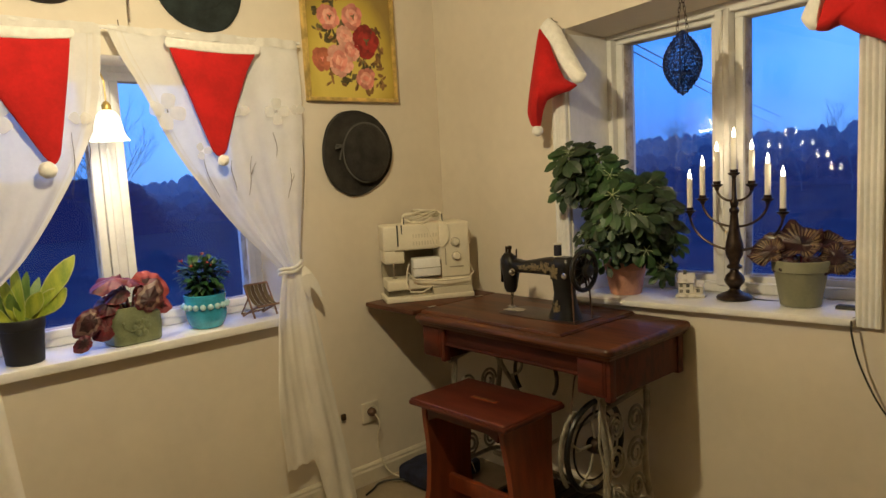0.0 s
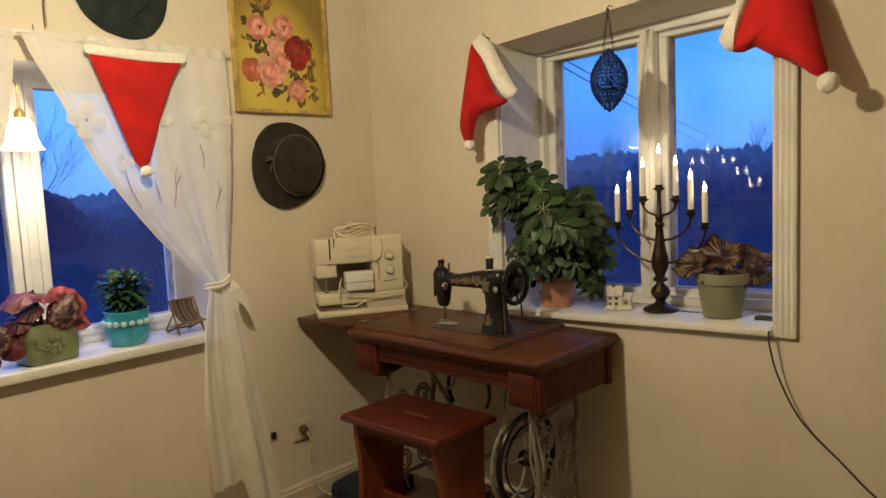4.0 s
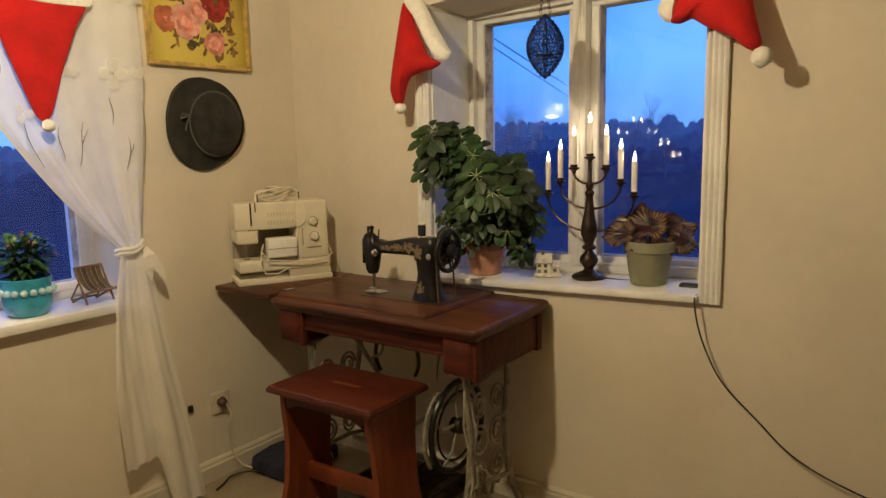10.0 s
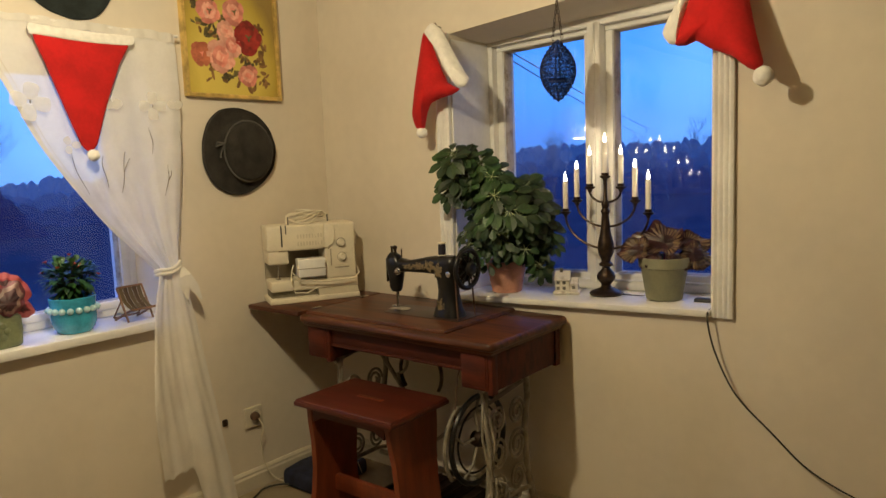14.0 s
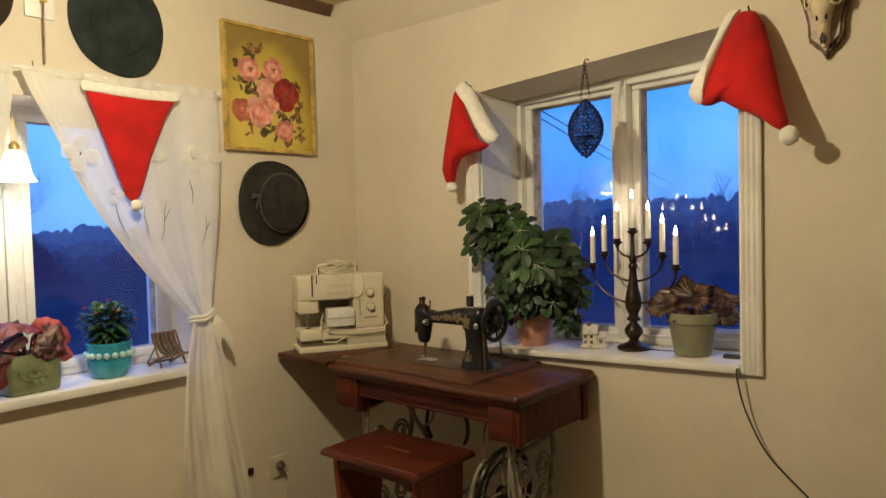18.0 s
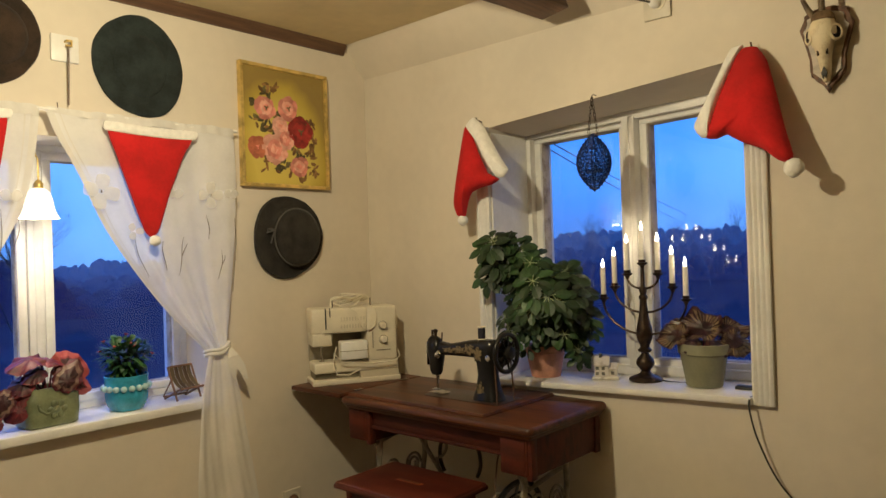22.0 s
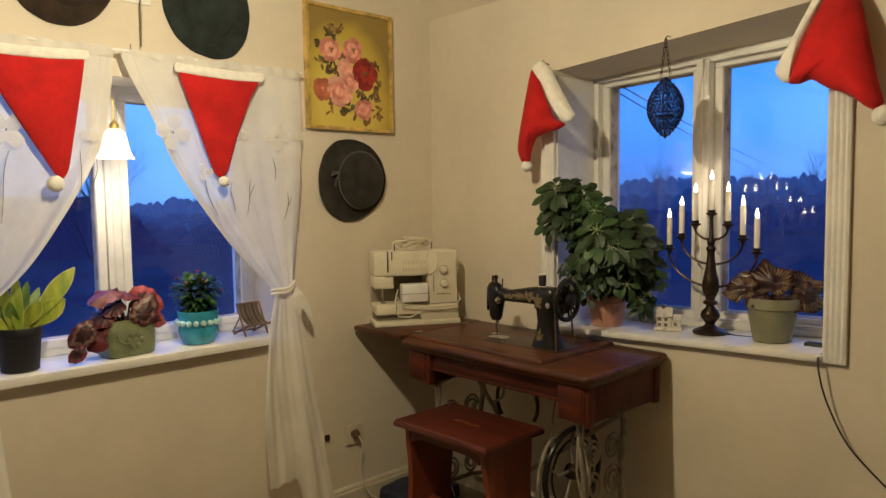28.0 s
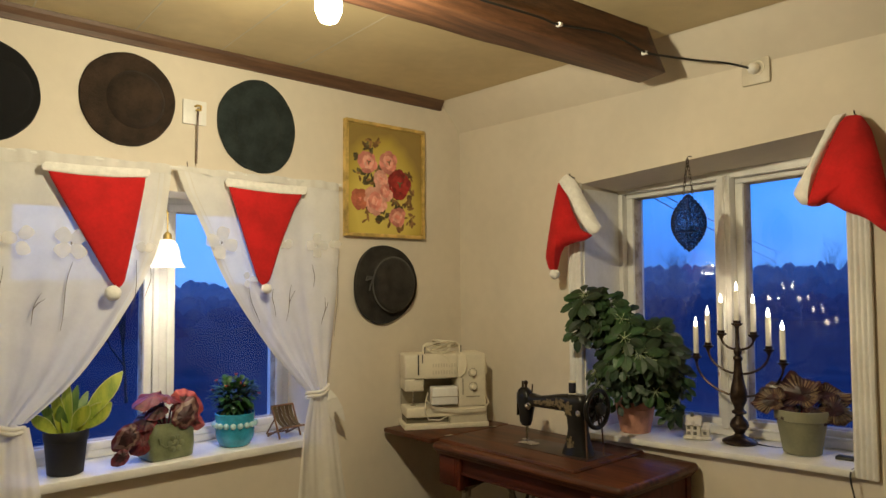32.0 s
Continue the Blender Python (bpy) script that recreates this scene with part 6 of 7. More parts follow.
bg2 = thing("potted_begonia", "silver and plum leaf begonia in a sage pot", "plant", (0.115, -1.535, SILL_E + skew(-1.535) + 0.001))
round_pot(bg2, 0.059, 0.083, 0.145, SAGE)


def painted_leaf(mid, way, face, size, cup=-0.10, ruffle=0.05, curl=0.0, bands=(0.40, 0.86), n=72, veins=6, lined=True):
    """A lopsided, pointed and pleated leaf: dark heart, pale band crossed by thin dark veins, and an edge of its own."""
    face = face.normalized()
    way = (way - face * way.dot(face)).normalized()
    side = face.cross(way)
    seed = random.random() * 9
    bm = bmnew()
    radii = (0.0, 0.16, bands[0] * 0.72, bands[0], (bands[0] + bands[1]) / 2, bands[1], 0.95, 1.0)
    rows = []
    for r in radii:
        row = []
        for k in range(n):
            a = 2 * math.pi * k / n
            R = size * (0.46 + 0.10 * math.cos(a) + 0.10 * max(0.0, math.cos(a)) ** 7 - 0.10 * max(0.0, -math.cos(a)) ** 9 + 0.04 * math.sin(2 * a + seed) + 0.014 * math.sin(11 * a + seed))
            ray = r
            if abs(r - bands[0]) < 1e-6 or abs(r - bands[1]) < 1e-6:
                ray = r * (1 + 0.16 * (0.5 + 0.5 * math.cos(2 * math.pi * k / veins)) ** 3 - 0.06 + 0.06 * math.sin(3 * a + seed))
            p = mid + (way * math.cos(a) + side * math.sin(a) * 0.84) * R * min(ray, 1.0)
            p += face * size * (cup * r * r + ruffle * r ** 3 * math.sin(5 * a + seed) + 0.5 * ruffle * r ** 3 * math.sin(9 * a) + 0.010 * r * math.cos(2 * math.pi * k / veins))
            p -= face * size * curl * max(0.0, math.cos(a)) ** 2 * r * r
            row.append(bm.verts.new(p))
        rows.append(row)
    hub = rows[0][0]
    for v in rows[0][1:]:
        bm.verts.remove(v)
    for k in range(n):
        bm.faces.new((hub, rows[1][k], rows[1][(k + 1) % n]))
    for i, (a, b) in enumerate(zip(rows[1:], rows[2:])):
        r = (radii[i + 1] + radii[i + 2]) / 2
        for k in range(n):
            f = bm.faces.new((a[k], a[(k + 1) % n], b[(k + 1) % n], b[k]))
            f.material_index = 0 if r < bands[0] else 2 if r > bands[1] else 0 if lined and k % veins < veins // 2 else 1
    return bm


# leaf middle across and up as seen from the room, towards the room, size, lean, face up, face sideways, cup, ruffle, curl
RX, RY = 0.36, -0.93
for s_, z, near, size, lean, up_, aside, cup, ruffle, curl in ((0.002, 0.190, -0.020, 0.185, -1.0, 1.0, 0.0, 0.10, 0.09, 0.12), (0.092, 0.158, 0.02, 0.130, 1.0, 0.35, 0.4, -0.15, 0.09, 0.30), (-0.082, 0.170, 0.02, 0.115, -1.0, 0.7, -0.2, 0.08, 0.09, 0.15), (-0.030, 0.152, 0.055, 0.085, -0.6, 1.3, -0.1, -0.20, 0.08, 0.30), (0.035, 0.150, 0.055, 0.085, 0.7, 0.9, 0.2, -0.22, 0.08, 0.30), (0.070, 0.188, -0.03, 0.12, 1.0, 1.0, 0.2, 0.05, 0.10, 0.10), (-0.050, 0.182, -0.04, 0.12, -1.0, 1.1, -0.1, 0.05, 0.10, 0.10)):
    mid = Vector((RX * s_ - 0.93 * near, RY * s_ - 0.36 * near, z))
    face = Vector((-0.93 + RX * aside, -0.36 + RY * aside, up_))
    way = Vector((RX * lean, RY * lean, 0.05 - 0.35 * (lean == 1.0 and near > 0)))
    part("leaf", painted_leaf(mid, way, face, size, cup, ruffle, curl, (0.50, 0.90), 132, 4), (PLUM, REXP, DARKLEAF), bg2)
    bm = bmnew(); tube(bm, [(0, 0, 0.12), mid * 0.5 + Vector((0, 0, 0.05)), mid - face.normalized() * 0.004], [0.004, 0.003, 0.0025], 6)
    part("leaf_stalk", bm, REDLEAF, bg2)

# ---- north sill: turquoise pot ----
SILL_N = LW[2] + 0.0005
tp = thing("potted_plant", "small dark green flowering plant in turquoise pot", "plant", (-1.138, 0.055, SILL_N))
bm = bmnew()
lathe(bm, [(0.050, 0), (0.056, 0.004), (0.058, 0.010), (0.064, 0.018), (0.071, 0.035), (0.073, 0.06), (0.071, 0.076), (0.072, 0.10), (0.075, 0.122), (0.071, 0.124), (0.066, 0.10)], 44, caps=False)
bm.faces.new([v for v in bm.verts if abs(v.co.z) < 1e-6][::-1])
po = part("pot", bm, TEAL, tp)
for k in range(18):
    bm = bmnew()
    bmesh.ops.create_icosphere(bm, subdivisions=2, radius=0.0115, matrix=Matrix.Translation((0.075 * math.cos(k * 0.349), 0.075 * math.sin(k * 0.349), 0.082)))
    part("bead", bm, material("pale_turquoise_glaze", (0.45, 0.70, 0.74), 0.2, coat=0.4) if k == 0 else bpy.data.materials["pale_turquoise_glaze"], po)
bm = bmnew(); lathe(bm, [(0.067, 0.105), (0.03, 0.112), (0.001, 0.113)], 24)
part("soil", bm, SOIL, tp)
random.seed(31)
bm, fl = bmnew(), bmnew()
for k in range(360):
    p = Vector([random.gauss(0, 1) for _ in range(3)]).normalized() * random.uniform(0.45, 1.0)
    q = Vector((p.x * 0.078, p.y * 0.078, 0.19 + p.z * 0.062))
    wide = 0.5 + 0.5 * min(1, max(0, (q.z - 0.12) / 0.07))
    q.x, q.y = q.x * wide, q.y * wide
    if q.z < 0.125:
        q.z = 0.125 + random.random() * 0.04
    d = (p + Vector((random.uniform(-0.5, 0.5), random.uniform(-0.5, 0.5), random.uniform(0.0, 0.7)))).normalized()
    blade(bm, q, d, random.uniform(0.03, 0.045), random.uniform(0.017, 0.024), 0.35, Vector((0, 0, 1)), 0.25, "oval", 4)
    if k % 22 == 0:
        for j in range(5):
            a = j * 1.256
            blade(fl, q + d * 0.02, Vector((math.cos(a), math.sin(a), 0.6)) + d * 0.6, 0.012, 0.008, 0.1, Vector((0, 0, 1)), 0.1, "oval", 3)
    if k % 6 == 0:
        sb = bmnew()
        tube(sb, [(0.01 * p.x, 0.01 * p.y, 0.11), q], 0.002, 5)
        part("stem", sb, STEM, tp)
tagged(part("leaves", bm, GREEN2, tp, smooth=False), kind="stuff")
tagged(part("flowers", fl, FLOWER, tp, "small coral red flowers", smooth=False), kind="stuff")

# ---- square celadon pot with red begonia ----
sq = thing("potted_begonia", "red and dark leaved begonia in square olive pot", "plant", (-1.402, 0.05, SILL_N), (0, 0, 6))
bm = bmnew()
rows = []
for hw_, z in ((0.074, 0.0), (0.082, 0.006), (0.086, 0.05), (0.084, 0.095), (0.074, 0.108), (0.072, 0.126), (0.066, 0.126), (0.064, 0.10)):
    row = []
    for k in range(32):
        a = 2 * math.pi * k / 32
        e = 0.34
        row.append(bm.verts.new((hw_ * math.copysign(abs(math.cos(a)) ** e, math.cos(a)), hw_ * 0.72 * math.copysign(abs(math.sin(a)) ** e, math.sin(a)), z)))
    rows.append(row)
for a, b in zip(rows, rows[1:]):
    for k in range(32):
        bm.faces.new((a[k], a[(k + 1) % 32], b[(k + 1) % 32], b[k]))
bm.faces.new(rows[0][::-1]); bm.faces.new(rows[-1])
po = part("pot", bm, CELADON, sq)
for k in range(7):
    bm = bmnew()
    a = k * 1.047
    r = 0.0 if k == 6 else 0.022
    bmesh.ops.create_icosphere(bm, subdivisions=2, radius=0.011, matrix=Matrix.Translation((0.005 + r * math.cos(a), -0.0615, 0.056 + r * math.sin(a))) @ Matrix.Diagonal((1, 0.35, 1, 1)))
    part("relief_petal", bm, CELADON, po)
bm = bmnew(); tube(bm, [(0.005, -0.062, 0.056), (-0.03, -0.062, 0.045), (-0.05, -0.061, 0.06), (-0.055, -0.061, 0.08)], 0.004, 6)
part("relief_stem", bm, CELADON, po)
random.seed(41)
# leaf middle, size, kind (0 ringed, 1 red, 2 dark), lean to the side, how far the face looks up
for x, y, z, size, sort, tilt, up in ((0.046, -0.040, 0.188, 0.150, 1, 0.55, 0.25), (0.034, -0.068, 0.142, 0.132, 0, 0.15, 0.2), (0.078, -0.045, 0.124, 0.095, 1, 0.9, 0.15), (-0.055, -0.02, 0.226, 0.135, 3, -0.8, 3.0), (-0.010, -0.03, 0.214, 0.09, 3, 0.4, 2.8), (-0.040, -0.035, 0.182, 0.100, 2, -0.5, 1.6), (-0.082, -0.030, 0.150, 0.100, 2, -0.8, 1.2), (-0.085, -0.035, 0.120, 0.105, 3, -0.8, 0.6), (-0.150, -0.05, 0.104, 0.115, 0, -0.9, 0.15), (-0.104, -0.045, 0.066, 0.085, 3, -0.6, 0.25), (-0.176, -0.055, 0.040, 0.070, 2, -0.9, 0.1)):
    face = Vector((-0.2 + 0.3 * tilt, -1.0, up))
    way = Vector((tilt, -0.15, 0.45 - abs(tilt))).normalized()
    mid = Vector((x, y, z))
    skin = ((DARKLEAF, RINGLEAF, DARKRED), (DARKLEAF, REDLEAF, PINKEDGE), (DARKLEAF, DARKRED, REDLEAF), (DARKRED, REDLEAF, REDLEAF))[sort]
    part("leaf", painted_leaf(mid, way, face, size * 0.9, -0.10, 0.035, 0.10, ((0.58, 0.82), (0.46, 0.58), (0.56, 0.90), (0.2, 0.8))[sort], 72, 8, False), skin, sq)
    foot = mid - way * size * 0.2
    bm = bmnew(); tube(bm, [(x * 0.15, 0, 0.11), (foot.x * 0.6, foot.y * 0.5, max(0.125, foot.z * 0.75 + 0.03)), foot], [0.004, 0.003, 0.0025], 6)
    part("leaf_stalk", bm, DARKRED, sq)

# ---- black pot with yellow-green blades ----
bp = thing("potted_plant", "yellow-green broad-leaved plant in black pot", "plant", (-1.727, 0.05, SILL_N))
round_pot(bp, 0.054, 0.066, 0.14, BLACKPOT, 0.004)
random.seed(51)
LIMED = material("mid_green_leaf", (0.19, 0.29, 0.045), 0.45, second=(0.09, 0.17, 0.03), scale=7, stretch=(6, 6, 1), island=0.3)
PALE = material("pale_leaf_margin", (0.50, 0.54, 0.20), 0.5, vary=0.15, scale=20)
for k, (ax, ay, az, L, W, shape, bright) in enumerate(((0.135, -0.03, 0.190, 0.245, 0.052, "obovate", 1), (0.112, -0.05, 0.100, 0.155, 0.062, "obovate", 1), (0.030, -0.02, 0.19, 0.165, 0.034, "strap", 0), (-0.005, 0.0, 0.20, 0.185, 0.032, "strap", 1), (-0.045, -0.02, 0.18, 0.165, 0.034, "strap", 1), (-0.085, -0.02, 0.15, 0.150, 0.034, "strap", 0), (-0.13, -0.03, 0.11, 0.130, 0.036, "obovate", 1), (0.055, -0.06, 0.115, 0.120, 0.044, "obovate", 1), (-0.03, -0.05, 0.12, 0.115, 0.036, "strap", 0), (0.065, 0.02, 0.16, 0.150, 0.036, "strap", 0))):
    d = Vector((ax, ay, az))
    foot = Vector((ax * 0.12, 0.012 * (k % 3 - 1), 0.122))
    view = Vector((-0.35, -1, 0.25))
    bm = bmnew()
    blade(bm, foot, d, L, W, 0.10, view, 0.22, shape, 9, 0.003)
    lf = part("leaf_blade", bm, LIME if bright else LIMED, bp)
    if bright:
        bm = bmnew()
        blade(bm, foot + Vector((0.0004, 0.0025, 0)), d, L * 1.015, W * 1.13, 0.10, view, 0.22, shape, 9, 0.003)
        part("leaf_margin", bm, PALE, lf, "pale cream leaf margin")

# ---- toy deck chair ----
dc = thing("toy_deckchair", "miniature wooden deckchair with striped cloth", "ornament", (-0.925, 0.05, SILL_N), (0, 0, 6))
CLOTH = material("brown_striped_cloth", (0.085, 0.052, 0.028), 0.9, second=(0.035, 0.027, 0.02), scale=22, stretch=(6, 0.3, 0.3), bump=0.3)
OAK = material("pale_toy_wood", (0.22, 0.115, 0.058), 0.55, vary=0.15, scale=20)
for x in (-0.05, 0.05):
    bm = bmnew(); tube(bm, [(x, -0.035, 0.003), (x, 0.022, 0.125)], 0.0042, 6)
    part("back_rail", bm, OAK, dc)
    bm = bmnew(); tube(bm, [(x * 0.88, 0.055, 0.003), (x * 0.88, -0.035, 0.042), (x * 0.88, -0.062, 0.048)], 0.0042, 6)
    part("seat_rail", bm, OAK, dc)
    bm = bmnew(); tube(bm, [(x, 0.0, 0.078), (x, 0.055, 0.012)], 0.003, 6)
    part("prop", bm, OAK, dc)
for y, z in ((0.022, 0.124), (-0.058, 0.048), (0.05, 0.012)):
    bm = bmnew(); tube(bm, [(-0.05, y, z), (0.05, y, z)], 0.004, 6)
    part("cross_bar", bm, OAK, dc)
for k in range(5):
    bm = bmnew()
    x0 = -0.044 + k * 0.0178
    grid(bm, 1, 10, lambda u, v, x0=x0: Vector((x0 + 0.0172 * u, lerp(0.020, -0.056, v ** 1.6), lerp(0.124, 0.046, v) - 0.016 * math.sin(math.pi * v))))
    part("cloth_stripe", bm, CLOTH if k % 2 else material("cream_stripe_cloth", (0.115, 0.085, 0.045), 0.9, vary=0.1) if k == 0 else CLOTH if k % 2 else bpy.data.materials["cream_stripe_cloth"], dc)

# ---- hanging filigree lantern ----
LANT = material("dark_blue_filigree_metal", (0.010, 0.026, 0.125), 0.35, metal=0.3, vary=0.3, scale=40)
ln = thing("hanging_lantern", "dark blue filigree metal lantern on a thin chain", "lantern", (-0.03, -1.224, 1.62))


def egg(t):
    """Half width at a height from 0 (foot) to 1 (top)."""
    return 0.060 * math.sin(math.pi * (0.02 + 0.96 * t)) ** 0.85


EGZ = (-0.093, 0.192)
for row in range(15):
    t = 0.05 + 0.9 * row / 14
    r = egg(t)
    n = max(4, round(r * 6.28 / 0.0145))
    bm = bmnew()
    for k in range(n):
        a = (k + 0.5 * (row % 2)) / n * 6.28
        c = Vector((r * math.cos(a), r * math.sin(a), EGZ[0] + EGZ[1] * t))
        nr = Vector((math.cos(a), math.sin(a), 0))
        tg, upv = Vector((-math.sin(a), math.cos(a), 0)), Vector((0, 0, 1))
        q = 0.0068 + 0.0008 * ((k + row) % 3)
        tube(bm, [c + tg * q * math.cos(b) + upv * q * math.sin(b) for b in [j * 0.6283 for j in range(10)]], 0.0014, 5, closed=True)
        tube(bm, [c + tg * q * 0.45 * math.cos(b) + upv * q * 0.45 * math.sin(b) for b in [j * 1.0472 for j in range(6)]], 0.0012, 4, closed=True)
    tagged(part("filigree_band", bm, LANT, ln), kind="stuff")
for k in range(4):
    bm = bmnew()
    a = k * 1.571 + 0.4
    tube(bm, [(egg(t) * math.cos(a), egg(t) * math.sin(a), EGZ[0] + EGZ[1] * t) for t in [j / 20 for j in range(21)]], 0.0022, 5)
    part("rib", bm, LANT, ln)
bm = bmnew(); lathe(bm, [(0.006, EGZ[0] + 0.19), (0.014, EGZ[0] + 0.188), (0.010, EGZ[0] + 0.196), (0.003, EGZ[0] + 0.2)], 14)
part("lantern_cap", bm, LANT, ln)
bm = bmnew(); lathe(bm, [(0.001, EGZ[0] - 0.008), (0.006, EGZ[0] - 0.002), (0.010, EGZ[0] + 0.004), (0.006, EGZ[0] + 0.008)], 12)
part("finial", bm, LANT, ln)
bm = bmnew(); lathe(bm, [(0.0, -0.03), (0.03, -0.03), (0.032, -0.022), (0.0, -0.02)], 20, caps=False)
part("candle_tray", bm, LANT, ln)
for ch, (dx, dy) in enumerate(((0.0, -0.018), (0.0, 0.018))):
    for k in range(9):
        f = (k + 0.5) / 9
        c = Vector((dx * (1 - f), dy * (1 - f), 0.108 + 0.125 * f))
        bm = bmnew()
        ax = Vector((1, 0, 0)) if k % 2 else Vector((0, 1, 0))
        tube(bm, [c + ax * 0.0042 * math.cos(b) + Vector((0, 0, 0.0095)) * math.sin(b) for b in [j * 0.785 for j in range(8)]], 0.0011, 4, closed=True)
        part("chain_link", bm, DARKIRON, ln)
bm = bmnew(); tube(bm, [(0.03, 0, 0.245), (0.008, 0, 0.245), (-0.002, 0, 0.236), (0.004, 0, 0.228)], 0.0018, 6)
part("ceiling_hook", bm, DARKIRON, ln)

# ---- lamps ----
wlp = thing("window_lamp", "small lit pendant lamp with frosted white bell shade", "lamp", (-1.425, 0.0, 1.475))
SHADE = bpy.data.materials.new("lit_opal_glass")
SHADE.use_nodes = True
sbn = SHADE.node_tree.nodes["Principled BSDF"]
sbn.inputs["Base Color"].default_value = (0.9, 0.87, 0.8, 1)
sbn.inputs["Emission Color"].default_value = (1.0, 0.86, 0.62, 1)
sbn.inputs["Emission Strength"].default_value = 1.7
bm = bmnew()
prof = [(0.060, 0.0), (0.052, 0.012), (0.044, 0.035), (0.040, 0.060), (0.034, 0.080), (0.022, 0.094), (0.012, 0.098)]
rows = []
for r, z in prof:
    rows.append([bm.verts.new((r * (1 + (0.05 * math.cos(k * 8 * 6.2832 / 48) if z < 0.03 else 0)) * math.cos(2 * math.pi * k / 48), r * (1 + (0.05 * math.cos(k * 8 * 6.2832 / 48) if z < 0.03 else 0)) * math.sin(2 * math.pi * k / 48), z)) for k in range(48)])
for a, b in zip(rows, rows[1:]):
    for k in range(48):
        bm.faces.new((a[k], a[(k + 1) % 48], b[(k + 1) % 48], b[k]))
part("bell_shade", bm, SHADE, wlp)
bm = bmnew(); lathe(bm, [(0.014, 0.096), (0.015, 0.112), (0.008, 0.122), (0.003, 0.126)], 16)
part("shade_holder", bm, GOLD, wlp)
bm = bmnew(); tube(bm, [(0, 0, 0.124), (0, 0, 0.19), (0.0, 0.06, 0.25), (0.0, 0.202, 0.26)], 0.0028, 6)
part("hanger", bm, GOLD, wlp)
bm = bmnew(); bmesh.ops.create_uvsphere(bm, u_segments=14, v_segments=10, radius=0.017, matrix=Matrix.Translation((0, 0, 0.05)))
part("bulb", bm, glow("window_lamp_bulb_glow", (1.0, 0.85, 0.6), 30.0), wlp)
pd = thing("pendant_lamp", "bare lit bulb hanging on a short cord from ceiling", "lamp", (-1.525, -1.197, 2.032))
bm = bmnew(); lathe(bm, [(0.002, -0.045), (0.02, -0.038), (0.03, -0.015), (0.03, 0.005), (0.02, 0.03), (0.013, 0.045), (0.013, 0.06)], 20)
part("bulb", bm, lit_glass("pendant_bulb_glow", (1.0, 0.84, 0.55), 120.0, 0.2), pd)
bm = bmnew(); lathe(bm, [(0.016, 0.050), (0.018, 0.053), (0.020, 0.062), (0.034, 0.066), (0.034, 0.084)], 16)
part("lampholder", bm, CABLE, pd)
bm = bmnew(); tube(bm, [(0, 0, 0.082), (0.004, 0.002, 0.18), (0, 0, CZ - 2.032 + 0.002)], 0.003, 8)
lathe(bm, [(0.030, CZ - 2.032 - 0.014), (0.032, CZ - 2.032 - 0.006), (0.032, CZ - 2.032 + 0.001)], 20)
part("cord", bm, CABLE, pd, "short dark cord with a ceiling cup")


# ---- outside: field, hill woods, bare trees, wires ----


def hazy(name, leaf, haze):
    """Dusky growth far off; the blue evening air before it is painted in as a glow."""
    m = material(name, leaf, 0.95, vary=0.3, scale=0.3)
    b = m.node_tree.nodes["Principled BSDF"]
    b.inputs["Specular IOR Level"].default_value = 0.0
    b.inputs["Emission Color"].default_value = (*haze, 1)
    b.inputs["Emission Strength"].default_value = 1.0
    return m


# woods and meadow glow faintly: painted haze, stronger with distance
WOODM = hazy("near_foliage_haze_glow", (0.010, 0.014, 0.020), (0.010, 0.024, 0.135))
MIDM = hazy("mid_foliage_haze_glow", (0.010, 0.015, 0.022), (0.018, 0.046, 0.21))
HAZEM = hazy("far_foliage_haze_glow", (0.010, 0.015, 0.022), (0.030, 0.080, 0.32))
GRASSM = hazy("meadow_haze_glow", (0.006, 0.010, 0.014), (0.008, 0.018, 0.10))
DARKW = hazy("slope_foliage_haze_glow", (0.007, 0.010, 0.014), (0.009, 0.016, 0.105))
# bark carries the same painted haze, a blue glow of its own
BARK = hazy("bare_bark_haze_glow", (0.012, 0.013, 0.016), (0.020, 0.052, 0.22))
bm = bmnew()
GZ = -1.6


def relief(x, y):
    """Height of the land: level by the house, rising to wooded hills to the north and east."""
    d = math.hypot(x, y)
    a = math.atan2(y, x)
    hill = max(0.0, min(1.0, (d - 45) / 110))
    return GZ - 1.5 * min(1, d / 40) + (hill ** 1.4) * (2.2 - 2.6 * max(0, min(1, (a - 0.7) / 0.35)) + 1.2 * noise.noise(Vector((math.cos(a) * 3, math.sin(a) * 3, 1.7)))) * (1 - max(0, min(1, (d - 220) / 700))) - 38 * max(0, min(1, (d - 190) / 800))


radii = [0.0, 4, 8, 14, 22, 34, 45, 60, 75, 90, 105, 120, 135, 150, 165, 190, 230, 320, 600, 1200, 3000]
rows = []
for r in radii:
    rows.append([bm.verts.new((r * math.cos(2 * math.pi * k / 96), r * math.sin(2 * math.pi * k / 96), relief(r * math.cos(2 * math.pi * k / 96), r * math.sin(2 * math.pi * k / 96)))) for k in range(96)] if r else [bm.verts.new((0, 0, GZ))])
for k in range(96):
    bm.faces.new((rows[0][0], rows[1][k], rows[1][(k + 1) % 96]))
for a, b in zip(rows[1:], rows[2:]):
    for k in range(96):
        bm.faces.new((a[k], b[k], b[(k + 1) % 96], a[(k + 1) % 96]))
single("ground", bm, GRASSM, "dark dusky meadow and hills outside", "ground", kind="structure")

random.seed(77)
EYE_Z = 1.32


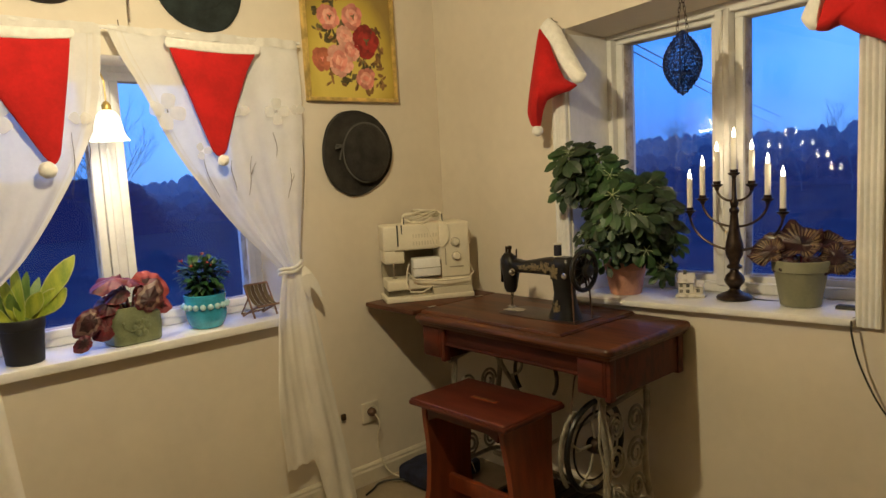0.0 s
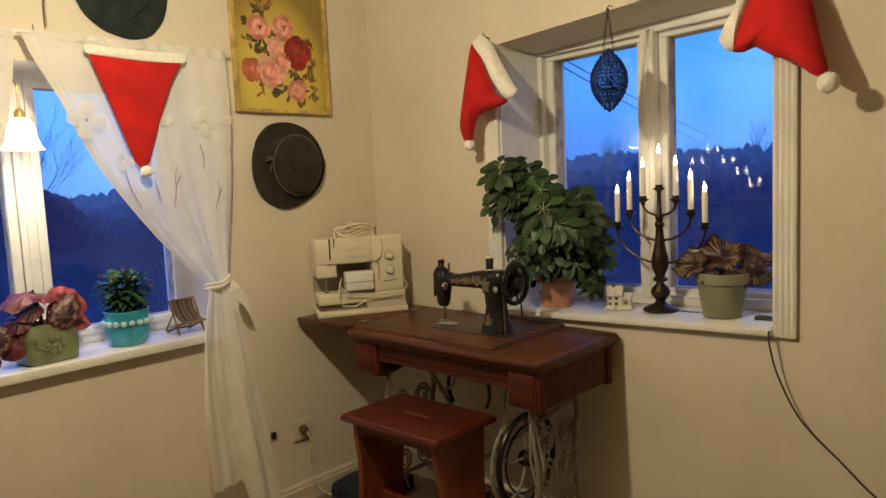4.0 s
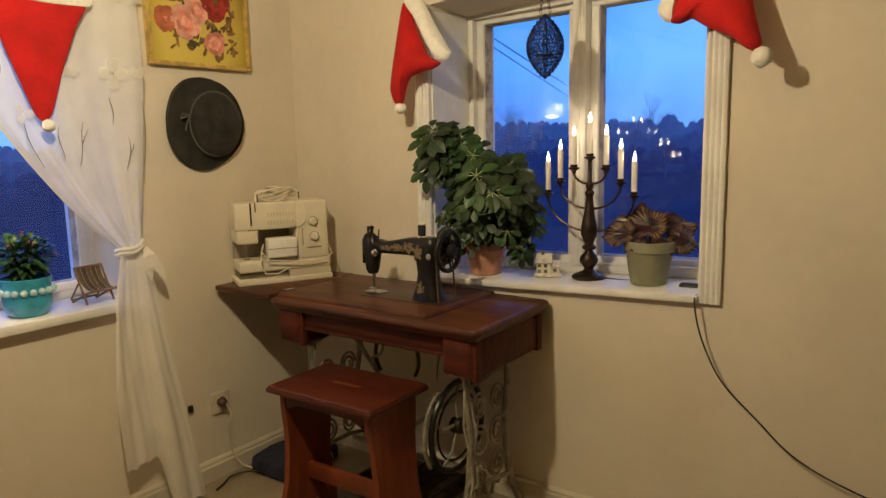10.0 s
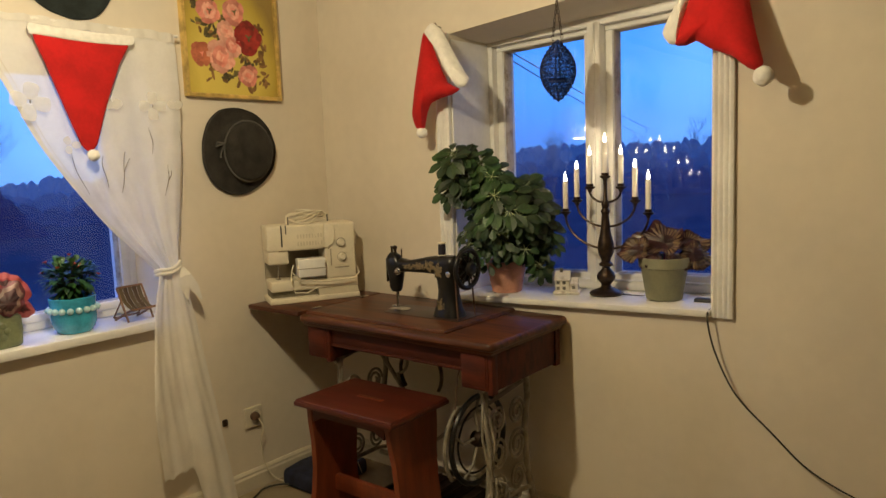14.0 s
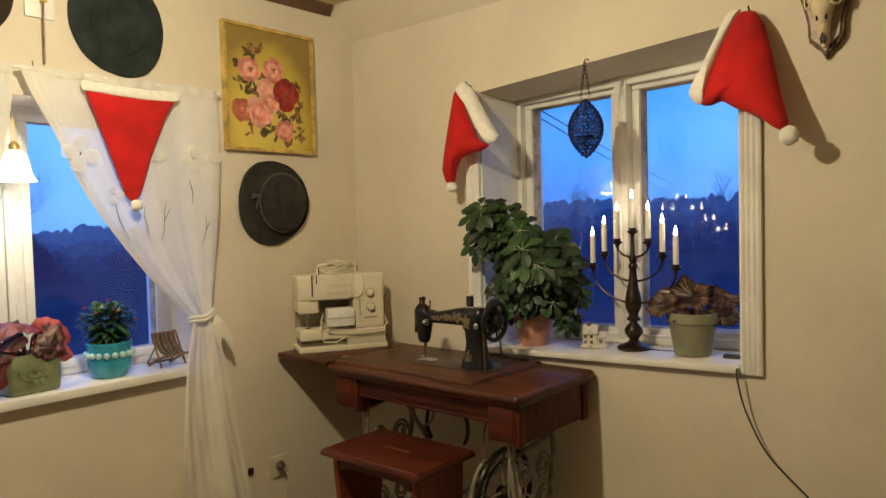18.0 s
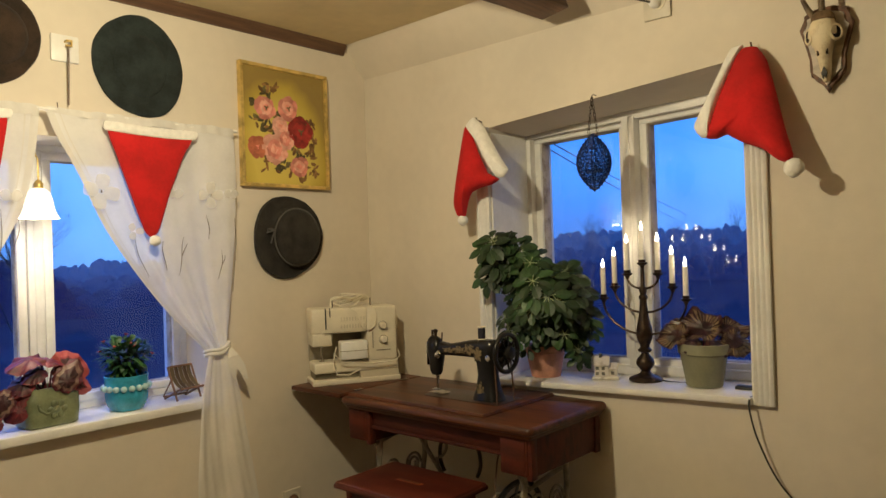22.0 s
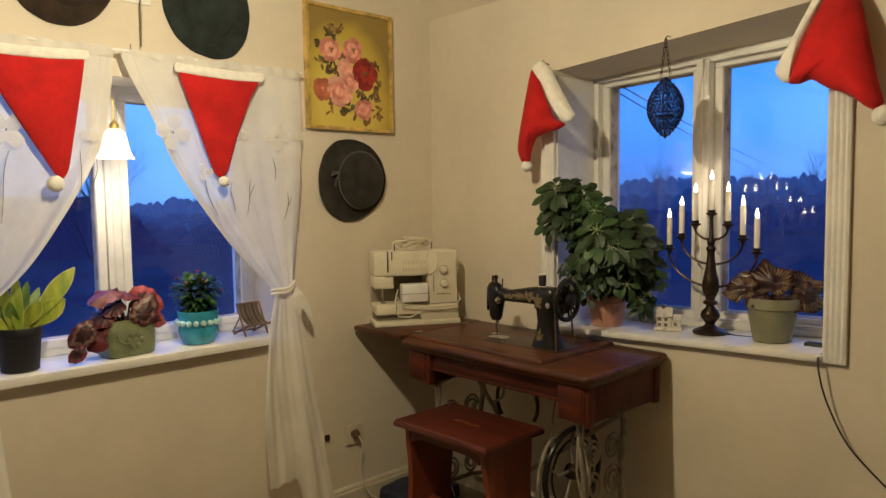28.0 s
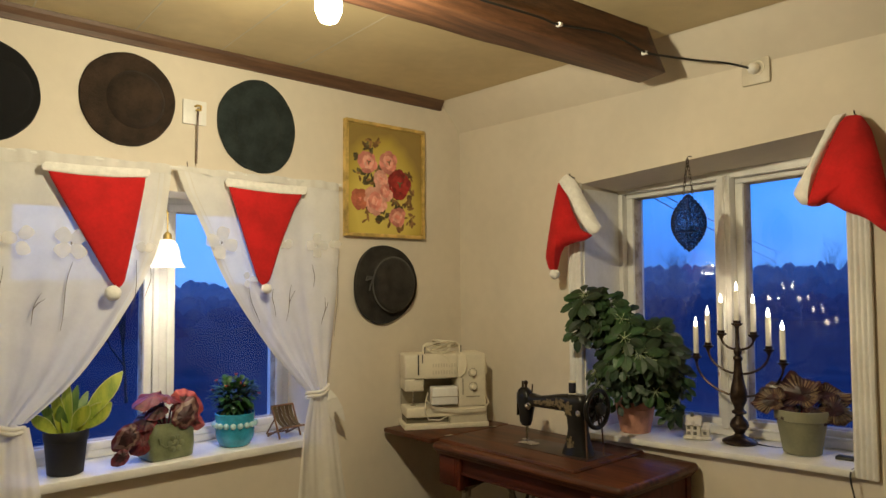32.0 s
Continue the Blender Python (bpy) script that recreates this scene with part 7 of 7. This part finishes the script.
def far_tree(verts, faces, x, y, z, h, w):
    """A lumpy crown with a ragged edge."""
    rows, n = 9, 12
    i0 = len(verts)
    seed = Vector((x * 0.7, y * 0.7, 0))
    for r in range(rows):
        t = r / (rows - 1)
        rad = w * math.sqrt(max(0.02, 1 - (1.5 * t - 0.52) ** 2))
        for k in range(n):
            a = 2 * math.pi * k / n
            q = 1 + 0.7 * noise.noise(seed + Vector((math.cos(a) * 1.9, math.sin(a) * 1.9, t * 3.4)))
            verts.append((x + rad * q * math.cos(a), y + rad * q * math.sin(a), z + h * t * (1 + 0.12 * noise.noise(seed + Vector((k, r, 5))))))
    for r in range(rows - 1):
        for k in range(n):
            p = i0 + r * n
            faces.append((p + k, p + (k + 1) % n, p + n + (k + 1) % n, p + n + k))
    faces.append(tuple(i0 + (rows - 1) * n + k for k in range(n)))
    for k in range(40):
        t = random.uniform(0.35, 1.02)
        rad = w * math.sqrt(max(0.02, 1 - (1.5 * min(t, 1) - 0.52) ** 2)) * random.uniform(0.8, 1.12)
        a = random.random() * 6.28
        p = Vector((x + rad * math.cos(a), y + rad * math.sin(a), z + h * t))
        i = len(verts)
        for j in range(3):
            verts.append(tuple(p + Vector((random.uniform(-1, 1), random.uniform(-1, 1), random.uniform(-1, 1))) * w * 0.2))
        faces.append((i, i + 1, i + 2))


def crest(az, d):
    """How high the woods reach over the horizon, in degrees, by bearing and distance."""
    north = max(0.0, min(1.0, (az - 45) / 15))
    top = lerp(1.15, 0.08, north) + 0.28 * noise.noise(Vector((az * 0.16, 3.0, d))) + 0.18 * noise.noise(Vector((az * 0.5, 7.0, d)))
    return top - (150 - d) * 0.031


def wood(name, label, mat, belts):
    verts, faces = [], []
    for d, az0, az1, n, width, rise in belts:
        for k in range(n):
            az = lerp(az0, az1, (k + random.uniform(-0.4, 0.4)) / n)
            dd = d * random.uniform(0.97, 1.03)
            a = radians(az)
            x, y = dd * math.cos(a), dd * math.sin(a)
            top = EYE_Z + dd * math.tan(radians(rise(az) if rise else crest(az, d) + random.uniform(-0.35, 0.30) + 0.75 * noise.noise(Vector((az * 0.9, 11.0, d)))))
            h = dd * math.tan(radians(random.uniform(1.1, 1.7)))
            far_tree(verts, faces, x, y, top - h, h, dd * math.tan(radians(width)) * random.uniform(0.7, 1.4))
        # the closed mass of the wood below its crowns
        i0 = len(verts)
        m = 400
        for k in range(m + 1):
            az = lerp(az0, az1, k / m)
            a = radians(az)
            top = EYE_Z + d * math.tan(radians((rise(az) if rise else crest(az, d)) - 0.75))
            for q, z in ((1.0, relief(d * math.cos(a), d * math.sin(a)) - 2.5), (1.01, top), (1.06, top - 1.0)):
                verts.append((d * q * math.cos(a), d * q * math.sin(a), z))
        for k in range(m):
            for j in range(2):
                q = i0 + 3 * k + j
                faces.append((q, q + 3, q + 4, q + 1))
    me = bpy.data.meshes.new(name)
    me.from_pydata(verts, [], faces)
    me.materials.append(mat)
    me.shade_smooth()
    tagged(new(name, me), label, "woods", kind="stuff")


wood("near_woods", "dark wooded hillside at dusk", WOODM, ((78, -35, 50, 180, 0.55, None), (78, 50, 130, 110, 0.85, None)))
wood("far_woods", "dusky hillside woods with blue haze painted as glow", MIDM, ((112, -35, 50, 220, 0.48, None), (112, 50, 130, 130, 0.75, None)))
wood("tree_line", "far tree tops with blue haze painted as glow", HAZEM, ((150, -35, 50, 260, 0.42, None), (150, 50, 130, 150, 0.62, None)))
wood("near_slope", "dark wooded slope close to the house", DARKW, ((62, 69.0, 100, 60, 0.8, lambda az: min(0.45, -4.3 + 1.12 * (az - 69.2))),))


def bare_tree(at, h, seed, label, bark=BARK):
    random.seed(seed)
    t = thing("bare_tree", label, "tree", at)
    trunk, twigs = bmnew(), bmnew()

    def grow(bm, p, d, length, r, level):
        pts, rad = [p], [r]
        for k in range(3):
            d = (d + Vector((random.uniform(-0.25, 0.25), random.uniform(-0.25, 0.25), 0.08))).normalized()
            p = p + d * length / 3
            pts.append(p)
            rad.append(r * (1 - 0.22 * (k + 1)))
        tube(bm, pts, rad, 5 if level < 2 else 3, caps=False)
        if level < 4:
            for j in range(5 if level else 7):
                f = random.uniform(0.35, 1.0)
                i = min(2, int(f * 3))
                q = pts[i].lerp(pts[i + 1], f * 3 - i)
                nd = (d + Vector((random.uniform(-1, 1), random.uniform(-1, 1), random.uniform(-0.1, 0.8)))).normalized()
                grow(trunk if level < 1 else twigs, q, nd, length * random.uniform(0.5, 0.72), r * 0.45, level + 1)

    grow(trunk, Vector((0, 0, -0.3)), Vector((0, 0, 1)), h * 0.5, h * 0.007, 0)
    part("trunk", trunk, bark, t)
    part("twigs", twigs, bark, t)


def by_bearing(az, d):
    x, y = d * math.cos(radians(az)) - 2.2, d * math.sin(radians(az)) - 2.45
    return x, y, relief(x, y)


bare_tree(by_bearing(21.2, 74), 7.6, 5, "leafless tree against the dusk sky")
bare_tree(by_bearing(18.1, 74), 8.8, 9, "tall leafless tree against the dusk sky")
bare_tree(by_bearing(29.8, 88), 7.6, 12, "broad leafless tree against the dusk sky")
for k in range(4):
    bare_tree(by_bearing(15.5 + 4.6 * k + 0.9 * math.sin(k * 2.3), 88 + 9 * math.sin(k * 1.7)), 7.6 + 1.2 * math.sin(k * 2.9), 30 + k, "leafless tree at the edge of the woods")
bare_tree((5.5, 21.8, relief(5.5, 21.8)), 8.0, 16, "leafless tree seen through the north window", material("dark_twig_bark", (0.03, 0.028, 0.03), 0.9, vary=0.2))
WIRE = material("overhead_wire", (0.01, 0.01, 0.012), 0.6)
for k in range(2):
    bm = bmnew()
    a, b = ((Vector((7.86, 4.09, 3.07)), Vector((29.6, 12.1, 3.02))), (Vector((7.97, 3.93, 3.08)), Vector((29.8, 11.8, 3.28))))[k]
    a, b = a - (b - a) * 0.35, b + (b - a) * 0.9
    tube(bm, [a.lerp(b, t) - Vector((0, 0, 0.12 * t * (1 - t) * 4)) for t in [j / 14 for j in range(15)]], 0.010, 5)
    tagged(single("overhead_wire", bm, WIRE, "thin overhead power line outside", "power line"), group="overhead wires")
